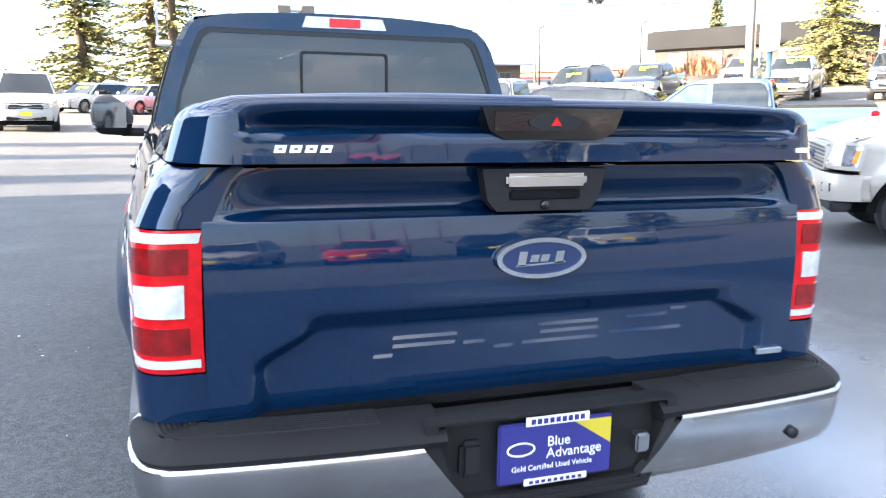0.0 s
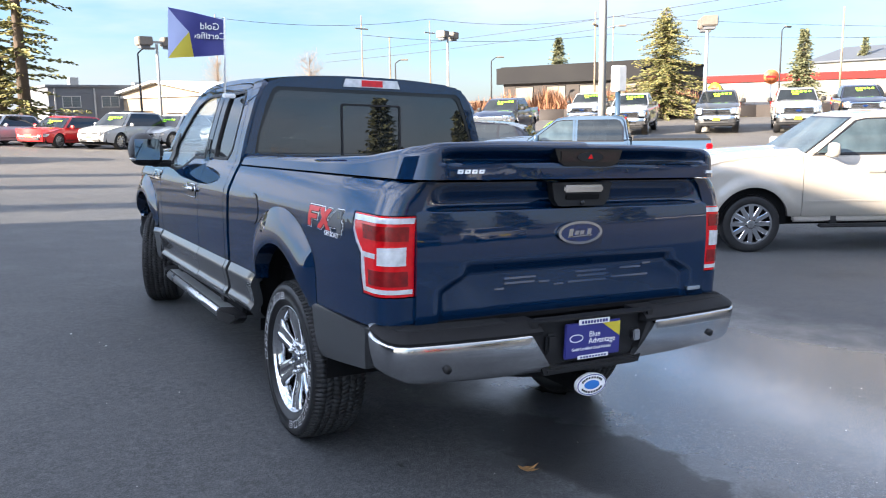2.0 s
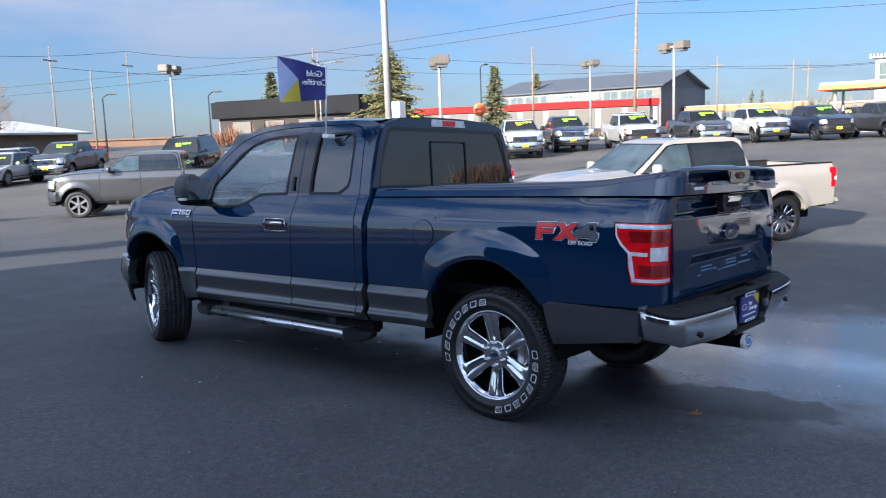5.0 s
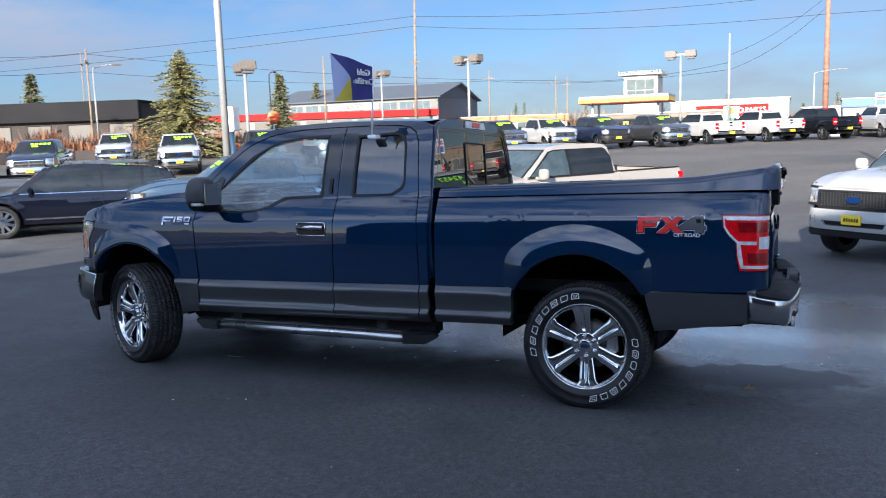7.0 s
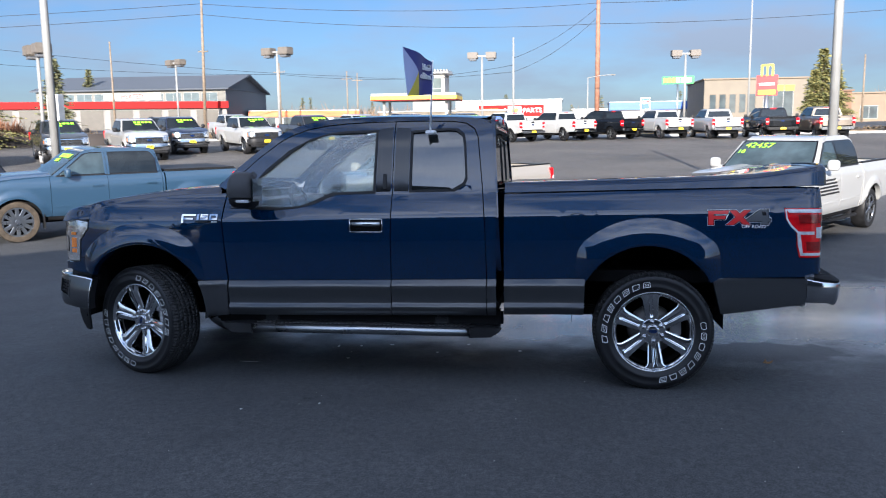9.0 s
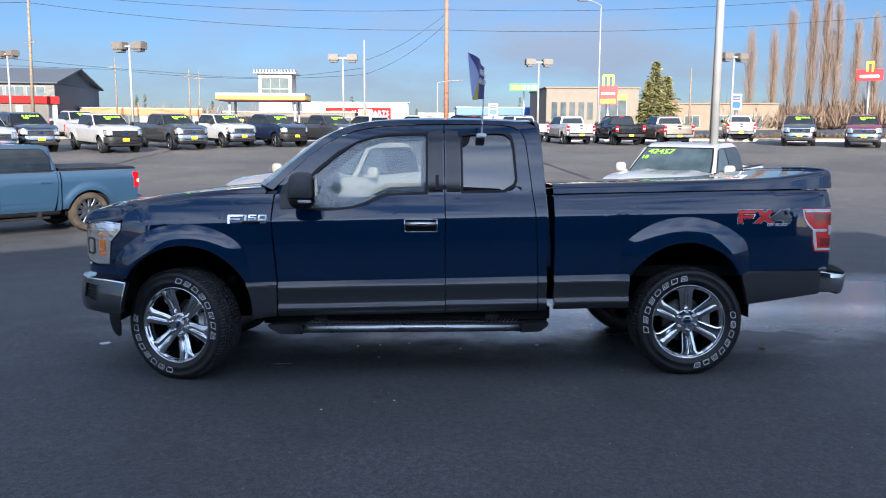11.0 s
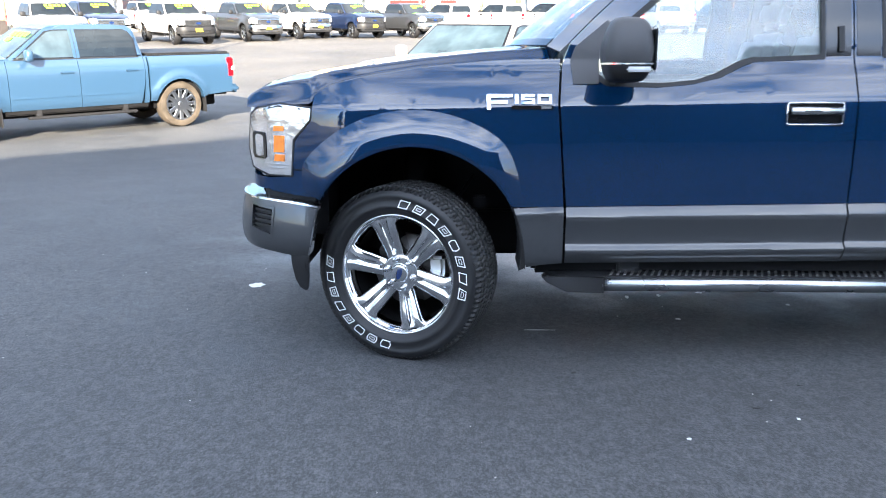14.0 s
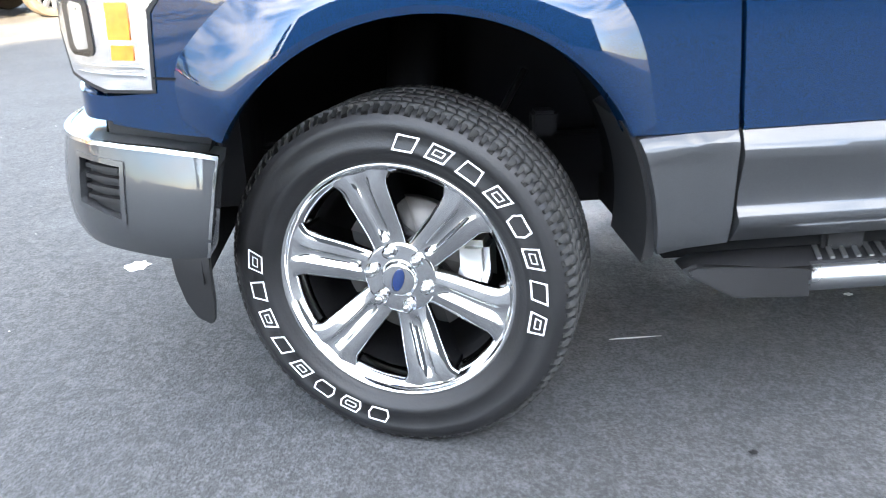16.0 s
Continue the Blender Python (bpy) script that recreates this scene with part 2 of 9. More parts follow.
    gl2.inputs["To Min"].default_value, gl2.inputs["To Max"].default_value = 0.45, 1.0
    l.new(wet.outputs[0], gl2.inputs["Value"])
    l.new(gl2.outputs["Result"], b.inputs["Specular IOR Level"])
    # sunlight on the outer lot painted in as a paler, warmer asphalt tone
    sunlit_east = patch((34, 8), 0, (24, 90), 0.75, 1.45, 0.5, big)
    sunlit_north = patch((2, 34), 0, (40, 19), 0.75, 1.45, 0.5, big)
    sunlit_tone = n.new("ShaderNodeMath")
    sunlit_tone.operation = 'MAXIMUM'
    l.new(sunlit_east.outputs["Result"], sunlit_tone.inputs[0])
    l.new(sunlit_north.outputs["Result"], sunlit_tone.inputs[1])
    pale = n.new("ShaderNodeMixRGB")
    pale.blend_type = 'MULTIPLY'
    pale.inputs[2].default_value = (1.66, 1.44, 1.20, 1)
    l.new(sunlit_tone.outputs[0], pale.inputs[0])
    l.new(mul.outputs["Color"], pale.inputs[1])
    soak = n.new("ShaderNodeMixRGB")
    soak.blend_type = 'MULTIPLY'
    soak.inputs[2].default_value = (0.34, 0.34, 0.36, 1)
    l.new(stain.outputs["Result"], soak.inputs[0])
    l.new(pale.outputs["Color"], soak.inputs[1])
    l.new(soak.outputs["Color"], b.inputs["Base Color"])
    hs = n.new("ShaderNodeMath")
    hs.operation = 'MULTIPLY_ADD'
    hs.inputs[1].default_value = -0.6
    l.new(vor.outputs["Distance"], hs.inputs[0])
    l.new(fine.outputs["Fac"], hs.inputs[2])
    bp = n.new("ShaderNodeBump")
    bp.inputs["Strength"].default_value, bp.inputs["Distance"].default_value = 0.8, 0.0045
    l.new(hs.outputs[0], bp.inputs["Height"])
    ws = n.new("ShaderNodeMapRange")
    ws.inputs["To Min"].default_value, ws.inputs["To Max"].default_value = 0.8, 0.12
    l.new(wet.outputs[0], ws.inputs["Value"])
    l.new(ws.outputs["Result"], bp.inputs["Strength"])
    l.new(bp.outputs["Normal"], b.inputs["Normal"])
    l.new(bp.outputs["Normal"], b.inputs["Coat Normal"])
    return m


ASPHALT = asphalt_material()
BLUE = paint("deep_blue_paint", (0.0010, 0.0145, 0.0440), 0.0, 0.5, coat_ior=1.62, spec=0.0)
GREY_LOWER = paint("dark_grey_paint", (0.032, 0.034, 0.037), 0.10, 0.40, coat_ior=1.47, spec=0.25)
WHITE_P = paint("white_paint", (0.34, 0.34, 0.33), 0.0, 0.4, 0.02)
CREAM_P = paint("pearl_white_paint", (0.275, 0.252, 0.220), 0.05, 0.4, 0.04)
SILVER_P = paint("silver_paint", (0.40, 0.41, 0.42), 0.35, 0.35)
GUN_P = paint("gunmetal_paint", (0.055, 0.058, 0.062), 0.6, 0.35)
BLACK_P = paint("black_paint", (0.004, 0.005, 0.007), 0.0, 0.5, coat_ior=1.42, spec=0.05)
INK_P = paint("blue_black_paint", (0.0025, 0.0035, 0.009), 0.1, 0.4, 0.1, coat_ior=1.5, spec=0.05)
NAVY_P = paint("navy_paint", (0.008, 0.016, 0.045), 0.4, 0.32)
STEEL_P = paint("flat_steel_blue_paint", (0.018, 0.045, 0.082), 0.0, 0.4, 0.04)
RED_P = paint("red_paint", (0.50, 0.012, 0.014), 0.2, 0.35, 0.08)
WINE_P = paint("dark_red_paint", (0.16, 0.012, 0.018), 0.4, 0.35)
TAN_P = paint("bronze_paint", (0.20, 0.165, 0.13), 0.6, 0.35)
CHROME = plain("chrome", (0.60, 0.61, 0.62), 0.07, 1.0, vary=0.25, scale=3)
SATIN = plain("satin_metal", (0.42, 0.43, 0.44), 0.28, 1.0, vary=0.12)
STEEL = plain("brushed_steel", (0.45, 0.45, 0.44), 0.4, 1.0)
DISC = plain("dull_brake_disc", (0.12, 0.115, 0.11), 0.5, 0.8, vary=0.3, scale=12)
# door mirror darkened in its colour to stand in for a dark reflection
MIRROR = plain("dark_mirror_glass", (0.30, 0.33, 0.36), 0.03, 1.0, vary=0.05)
BUMPER = plain("bumper_metal", (0.50, 0.51, 0.52), 0.12, 1.0, vary=0.15, scale=4)
PAD_BLACK = plain("step_pad_rubber", (0.010, 0.010, 0.011), 0.7, bump=0.0008, bump_scale=300, spec=0.22)
LENS_DARK = plain("inner_red_lens", (0.20, 0.002, 0.003), 0.14, coat=0.6, vary=0.35, scale=34, bump=0.0009, bump_scale=150)
GREY_PLASTIC = plain("grained_grey_plastic", (0.040, 0.040, 0.042), 0.5, bump=0.0005, bump_scale=500, spec=0.4)
BLACK = plain("black_plastic", (0.012, 0.012, 0.013), 0.55, bump=0.0006, bump_scale=400, spec=0.3)
GLOSS_BLACK = plain("gloss_black", (0.008, 0.008, 0.009), 0.12)
RUBBER = plain("tyre_rubber", (0.011, 0.011, 0.012), 0.45, vary=0.3, scale=9, bump=0.0006, bump_scale=180, spec=0.32)
DARK = plain("underbody", (0.006, 0.006, 0.0065), 0.8, vary=0.4, spec=0.1)
TREAD = plain("dusty_tread_rubber", (0.030, 0.030, 0.030), 0.85, vary=0.4, scale=14, bump=0.0008, bump_scale=160, spec=0.2)
MUD_TYRE = plain("muddy_tyre", (0.050, 0.040, 0.030), 0.9, vary=0.4, scale=8, bump=0.002, bump_scale=60, spec=0.2)
GLASS = glass("door_glass", (0.80, 0.87, 0.86), ior=1.55, veil=0.17)
PRIVACY = glass("privacy_glass", (0.016, 0.018, 0.020), ior=1.64, veil=0.015)
NEAR_GLASS = plain("near_car_glass", (0.035, 0.052, 0.060), 0.03, vary=0.5, scale=2.5, spec=0.6)
CAR_GLASS = plain("parked_car_glass", (0.010, 0.013, 0.015), 0.03, vary=0.3, scale=3, spec=0.5)
LENS_RED = plain("red_lens", (0.60, 0.003, 0.007), 0.12, coat=0.25, vary=0.18, scale=30, bump=0.0006, bump_scale=220)
LENS_DEEP = plain("deep_red_lens", (0.008, 0.001, 0.002), 0.15, coat=0.3, vary=0.3, scale=40, bump=0.001, bump_scale=160)
LENS_CLEAR = plain("clear_lens", (0.54, 0.55, 0.56), 0.16, coat=1.0, vary=0.25, scale=26, bump=0.0008, bump_scale=140)
HEADLAMP = plain("headlamp_glass", (0.66, 0.67, 0.68), 0.10, 0.85, coat=1.0, vary=0.35, scale=9, bump=0.003, bump_scale=22)
LENS_AMBER = plain("amber_lens", (0.75, 0.20, 0.02), 0.15, coat=1.0, vary=0.2, scale=30)
WHITE = plain("white_print", (0.80, 0.80, 0.79), 0.5, vary=0.04)
YELLOW = plain("yellow_print", (0.75, 0.55, 0.02), 0.5, vary=0.06)
LIME = plain("lime_window_marker", (0.34, 0.92, 0.03), 0.6, vary=0.15, scale=40)
RED_PRINT = plain("red_print", (0.60, 0.02, 0.02), 0.4, vary=0.06)
INDIGO = plain("indigo_print", (0.024, 0.026, 0.17), 0.5, vary=0.10)
OVAL_BLUE = plain("emblem_blue", (0.004, 0.018, 0.075), 0.12, coat=1.0, vary=0.06)
PALE_BLUE = plain("pale_print", (0.33, 0.37, 0.56), 0.6, vary=0.05)
GOLD = plain("gold_print", (0.50, 0.40, 0.03), 0.6, vary=0.08)
SEAT = plain("grey_cloth", (0.12, 0.12, 0.125), 0.9, vary=0.2, bump=0.002, bump_scale=300)
GALV = plain("galvanised_pole", (0.27, 0.27, 0.26), 0.55, 0.2, vary=0.15, scale=2)
LAMP_GREY = plain("lamp_housing", (0.125, 0.108, 0.09), 0.6, vary=0.15)
POLE_WOOD = plain("weathered_pole_wood", (0.19, 0.145, 0.10), 0.85, vary=0.35, scale=4, bump=0.006, bump_scale=30)
WIRE = plain("black_wire", (0.015, 0.015, 0.016), 0.7)
HALLW = plain("hall_cladding", (0.155, 0.147, 0.127), 0.7, vary=0.10, scale=0.5, bump=0.004, bump_scale=9)
SHOPW = plain("shop_wall", (0.22, 0.205, 0.185), 0.7, vary=0.10, scale=0.5, bump=0.003, bump_scale=14)
ROLLER = plain("roller_door_slats", (0.095, 0.085, 0.07), 0.6, vary=0.15, scale=1.0, bump=0.01, bump_scale=5)
BRICK_BROWN = plain("brown_wall", (0.15, 0.085, 0.05), 0.8, vary=0.3, scale=0.8, bump=0.01, bump_scale=9)
TANW = plain("tan_wall", (0.19, 0.145, 0.10), 0.8, vary=0.12, scale=0.5, bump=0.004, bump_scale=14)
BEIGE = plain("beige_wall", (0.17, 0.145, 0.11), 0.8, vary=0.1, scale=0.5, bump=0.004, bump_scale=14)
GREYW = plain("grey_wall", (0.10, 0.105, 0.115), 0.75, vary=0.12, scale=0.5, bump=0.006, bump_scale=5)
WHITEW = plain("white_wall", (0.31, 0.30, 0.28), 0.7, vary=0.08, scale=0.5, bump=0.003, bump_scale=14)
REDW = plain("red_fascia", (0.30, 0.012, 0.011), 0.6, vary=0.1, scale=0.7, spec=0.1)
ORANGEW = plain("orange_band", (0.62, 0.16, 0.05), 0.5, vary=0.1, scale=0.7)
YELLOWW = plain("yellow_fascia", (0.80, 0.52, 0.02), 0.45, vary=0.06)
BLACKW = plain("black_fascia", (0.008, 0.008, 0.009), 0.7, vary=0.4, scale=0.3, spec=0.15)
ROOF_M = plain("metal_roof", (0.070, 0.080, 0.095), 0.6, vary=0.1, scale=0.4)
ROOF_W = plain("pale_roof", (0.50, 0.50, 0.49), 0.6, vary=0.1, scale=0.3)
WINDOW = plain("building_window", (0.05, 0.065, 0.07), 0.1, vary=0.4, scale=0.7, spec=0.8)
GREEN_SIGN = plain("green_sign", (0.01, 0.30, 0.05), 0.4, vary=0.05)
BLUE_SIGN = plain("blue_sign", (0.02, 0.09, 0.40), 0.4, vary=0.05)
BARK = plain("bark", (0.085, 0.062, 0.045), 0.9, vary=0.35, scale=3, bump=0.01, bump_scale=20)
DRY_GRASS = plain("dry_verge", (0.26, 0.165, 0.065), 0.95, vary=0.4, scale=0.9, bump=0.03, bump_scale=12)
KERB = plain("kerb_concrete", (0.36, 0.35, 0.33), 0.85, vary=0.2, scale=1.5, bump=0.003, bump_scale=60)


def foliage(name, a, b2):
    m, n, l, b = material(name)
    gi = n.new("ShaderNodeNewGeometry")
    ramp = n.new("ShaderNodeValToRGB")
    ramp.color_ramp.elements[0].color, ramp.color_ramp.elements[1].color = (*a, 1), (*b2, 1)
    l.new(gi.outputs["Random Per Island"], ramp.inputs["Fac"])
    l.new(ramp.outputs["Color"], b.inputs["Base Color"])
    b.inputs["Roughness"].default_value = 0.75
    return m


NEEDLES = foliage("fir_needles", (0.060, 0.075, 0.022), (0.25, 0.22, 0.075))
NEEDLES_DARK = foliage("dark_needles", (0.075, 0.090, 0.045), (0.170, 0.165, 0.080))
TWIGS = foliage("bare_twigs", (0.12, 0.082, 0.055), (0.29, 0.20, 0.135))
SHRUB = foliage("russet_shrub", (0.10, 0.042, 0.022), (0.27, 0.125, 0.06))
WEST_WALL = plain("dark_cladding", (0.032, 0.034, 0.038), 0.45, vary=0.25, scale=0.4, bump=0.004, bump_scale=7)
DARK_WALL = plain("dark_brown_wall", (0.026, 0.020, 0.017), 0.85, vary=0.3, scale=0.8, bump=0.006, bump_scale=9)
HEDGE = foliage("brown_hedge", (0.07, 0.05, 0.03), (0.16, 0.11, 0.06))

# ---- building tools ----
PX = [-2500, -60, -14, -7, 0, 3, 5, 8, 12, 16, 20, 30, 43, 60, 90, 2500]
PZ = [0.9, 0.85, 0.60, 0.318, 0.0, -0.135, -0.195, -0.22, -0.17, -0.06, 0.09, 0.44, 0.80, 1.15, 1.55, 1.6]


def lie(x, y):
    """The height of the ground: a shallow bowl."""
    return float(np.interp(x, PX, PZ)) + 0.011 * (min(max(0.0, y - 8), 90) + min(max(0.0, -10 - y), 90))


def part(name, bm, mat, parent, label="", sharp=35.0):
    """Links a bmesh as one mesh object under a thing or a part."""
    me = bpy.data.meshes.new(name)
    lim = radians(sharp)
    for f in bm.faces:
        f.smooth = True
    for e in bm.edges:
        if len(e.link_faces) != 2 or e.calc_face_angle(3.2) > lim:
            e.smooth = False
    bm.to_mesh(me)
    bm.free()
    me.materials.append(mat)
    ob = new(name, me)
    ob.parent = parent
    if label:
        ob["label"] = label
    return ob


def thing(name, m, label, category, group="", kind=""):
    ob = new(name)
    ob.empty_display_size = 0.2
    ob.matrix_world = m
    return tagged(ob, label, category, group, kind)


def box(bm, x0, x1, y0, y1, z0, z1, bevel=0.0, seg=2, m=None):
    (x0, x1), (y0, y1), (z0, z1) = sorted((x0, x1)), sorted((y0, y1)), sorted((z0, z1))
    r = bmesh.ops.create_cube(bm, size=1)
    vs = r["verts"]
    for v in vs:
        v.co = Vector(((x0 + x1) / 2 + v.co.x * (x1 - x0), (y0 + y1) / 2 + v.co.y * (y1 - y0), (z0 + z1) / 2 + v.co.z * (z1 - z0)))
    if bevel:
        es = list({e for v in vs for e in v.link_edges})
        r = bmesh.ops.bevel(bm, geom=es, offset=bevel, segments=seg, affect='EDGES', clamp_overlap=True)
        vs = list({v for f in r["faces"] for v in f.verts} | {v for v in vs if v.is_valid})
    if m is not None:
        bmesh.ops.transform(bm, matrix=m, verts=[v for v in vs if v.is_valid])
    return bm


def boxes(*rows, bevel=0.0):
    bm = bmesh.new()
    for r in rows:
        box(bm, *r, bevel=bevel)
    return bm


def cyl(bm, a, b, r0, r1=None, seg=16, caps=True):
    """A tapered rod from a to b."""
    a, b = Vector(a), Vector(b)
    r1 = r0 if r1 is None else r1
    q = (b - a).to_track_quat('Z', 'Y').to_matrix()
    rings = []
    for c, r in ((a, r0), (b, r1)):
        rings.append([bm.verts.new(c + q @ Vector((r * math.cos(2 * math.pi * k / seg), r * math.sin(2 * math.pi * k / seg), 0))) for k in range(seg)])
    for k in range(seg):
        bm.faces.new((rings[0][k], rings[0][(k + 1) % seg], rings[1][(k + 1) % seg], rings[1][k]))
    if caps:
        bm.faces.new(rings[0][::-1])
        bm.faces.new(rings[1])
    return bm


def rod(a, b, r0, r1=None, seg=16):
    return cyl(bmesh.new(), a, b, r0, r1, seg)


def lathe(profile, seg=48, axis='x'):
    """Turns a profile of (radius, along) about the x axis."""
    bm = bmesh.new()
    rings = []
    for r, a in profile:
        rings.append([bm.verts.new((a, r * math.sin(2 * math.pi * k / seg), r * math.cos(2 * math.pi * k / seg))) for k in range(seg)])
    for i in range(len(rings) - 1):
        for k in range(seg):
            bm.faces.new((rings[i][k], rings[i][(k + 1) % seg], rings[i + 1][(k + 1) % seg], rings[i + 1][k]))
    return bm


def slab(profile, xa, xb, bevel=0.0, seg=2):
    """Extrudes a (y, z) outline across x, from xa(y, z) to xb(y, z); both rims may be rounded."""
    bm = bmesh.new()
    A = [bm.verts.new((xa(y, z), y, z)) for y, z in profile]
    B = [bm.verts.new((xb(y, z), y, z)) for y, z in profile]
    n = len(profile)
    fa, fb = bm.faces.new(A), bm.faces.new(B[::-1])
    for i in range(n):
        j = (i + 1) % n
        bm.faces.new((A[j], A[i], B[i], B[j]))
    if bevel:
        rim = list(fa.edges) + list(fb.edges)
        bmesh.ops.bevel(bm, geom=rim, offset=bevel, segments=seg, affect='EDGES', clamp_overlap=True)
    bmesh.ops.triangulate(bm, faces=[f for f in bm.faces if len(f.verts) > 4])
    bmesh.ops.recalc_face_normals(bm, faces=bm.faces)
    return bm


def panel(outline, fn, depth=0.02, holes=(), du=0.0, dv=0.0, bm=None):
    """A plate with the outline (u, v), cut by holes, laid on the surface fn(u, v, inward), with its edges turned in by depth."""
    bm2 = bmesh.new()
    edges = []
    for loop in (outline, *holes):
        vs = [bm2.verts.new((u, v, 0)) for u, v in loop]
        edges += [bm2.edges.new((vs[i], vs[(i + 1) % len(vs)])) for i in range(len(vs))]
    bmesh.ops.triangle_fill(bm2, use_beauty=True, use_dissolve=False, edges=edges)
    us, vs = [p[0] for p in outline], [p[1] for p in outline]
    for step, lo, hi, no in ((du, min(us), max(us), (1, 0, 0)), (dv, min(vs), max(vs), (0, 1, 0))):
        if step:
            k = max(1, round((hi - lo) / step))
            for i in range(1, k):
                c = lo + (hi - lo) * i / k + 1e-4
                bmesh.ops.bisect_plane(bm2, geom=bm2.verts[:] + bm2.edges[:] + bm2.faces[:], plane_co=(c * no[0], c * no[1], 0), plane_no=no, dist=1e-5)
    rim = [e for e in bm2.edges if len(e.link_faces) == 1]
    if depth:
        back = {}
        for e in rim:
            for v in e.verts:
                if v not in back:
                    back[v] = bm2.verts.new(v.co + Vector((0, 0, depth)))
        for e in rim:
            a, b = e.verts
            f = e.link_faces[0]
            order = [l.vert for l in f.loops]
            i = order.index(a)
            if order[(i + 1) % len(order)] is b:
                a, b = b, a
            bm2.faces.new((a, b, back[b], back[a]))
    for v in bm2.verts:
        v.co = fn(v.co.x, v.co.y, v.co.z)
    if bm is not None:
        me = bpy.data.meshes.new("tmp")
        bm2.to_mesh(me)
        bm2.free()
        bm.from_mesh(me)
        bpy.data.meshes.remove(me)
        return bm
    return bm2


def grid(us, vs, fn):
    bm = bmesh.new()
    P = [[bm.verts.new(fn(u, v)) for v in vs] for u in us]
    for i in range(len(us) - 1):
        for j in range(len(vs) - 1):
            bm.faces.new((P[i][j], P[i + 1][j], P[i + 1][j + 1], P[i][j + 1]))
    return bm


def thick(bm, t):
    """Gives an open sheet a back at the distance t."""
    bmesh.ops.recalc_face_normals(bm, faces=bm.faces)
    bmesh.ops.solidify(bm, geom=bm.faces[:], thickness=t)
    return bm


def arc(cx, cy, r, a0, a1, n):
    return [(cx + r * math.cos(radians(a0 + (a1 - a0) * k / (n - 1))), cy + r * math.sin(radians(a0 + (a1 - a0) * k / (n - 1)))) for k in range(n)]


def round_rect(x0, x1, y0, y1, r, n=4):
    return arc(x1 - r, y0 + r, r, -90, 0, n) + arc(x1 - r, y1 - r, r, 0, 90, n) + arc(x0 + r, y1 - r, r, 90, 180, n) + arc(x0 + r, y0 + r, r, 180, 270, n)


def spline(points, x):
    """A smooth reading of (x, y) points."""
    if x <= points[0][0]:
        return points[0][1]
    for k in range(len(points) - 1):
        (x0, y0), (x1, y1) = points[k], points[k + 1]
        if x <= x1:
            m0 = (y1 - points[k - 1][1]) / (x1 - points[k - 1][0]) if k else (y1 - y0) / (x1 - x0)
            m1 = (points[k + 2][1] - y0) / (points[k + 2][0] - x0) if k + 2 < len(points) else (y1 - y0) / (x1 - x0)
            h, t = x1 - x0, (x - x0) / (x1 - x0)
            return (2 * t**3 - 3 * t * t + 1) * y0 + (t**3 - 2 * t * t + t) * h * m0 + (3 * t * t - 2 * t**3) * y1 + (t**3 - t * t) * h * m1
    return points[-1][1]


def lettering(name, body, size, mat, parent, m, depth=0.002, shear=0.0):
    """Words in the built-in font as a mesh, centred on m, facing its +z."""
    cu = bpy.data.curves.new(name, 'FONT')
    cu.body, cu.size, cu.extrude, cu.shear = body, size, depth, shear
    cu.align_x, cu.align_y = 'CENTER', 'CENTER'
    tmp = bpy.data.objects.new(name, cu)
    scene.collection.objects.link(tmp)
    bpy.context.view_layer.update()
    me = bpy.data.meshes.new_from_object(tmp)
    bpy.data.objects.remove(tmp)
    bpy.data.curves.remove(cu)
    me.materials.clear()
    me.materials.append(mat)
    ob = new(name, me)
    ob.parent = parent
    ob.matrix_basis = m
    return ob


def facing(x, y, z, nx, ny, tilt=0.0):
    """A pose whose +z looks along the level way (nx, ny) and whose +y is up, for signs and lettering."""
    return pose(x, y, z, 90 - tilt, 0, math.degrees(math.atan2(nx, -ny)))


# ---- ground ----
def spread(*runs):
    out = []
    for a, b, k in runs:
        out += list(np.linspace(a, b, k, endpoint=False))
    return out + [runs[-1][1]]


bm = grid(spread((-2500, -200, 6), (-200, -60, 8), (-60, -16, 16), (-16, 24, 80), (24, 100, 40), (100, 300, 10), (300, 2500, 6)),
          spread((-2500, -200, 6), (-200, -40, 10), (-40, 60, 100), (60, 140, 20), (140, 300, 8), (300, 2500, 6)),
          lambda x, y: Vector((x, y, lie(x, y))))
tagged(part("ground", bm, ASPHALT, None), "weathered dark grey asphalt car lot, dry, fine-grained, painted paler where sunlit", "ground", kind="structure")


def smooth(a, b, x):
    t = min(1.0, max(0.0, (x - a) / (b - a)))
    return t * t * (3 - 2 * t)


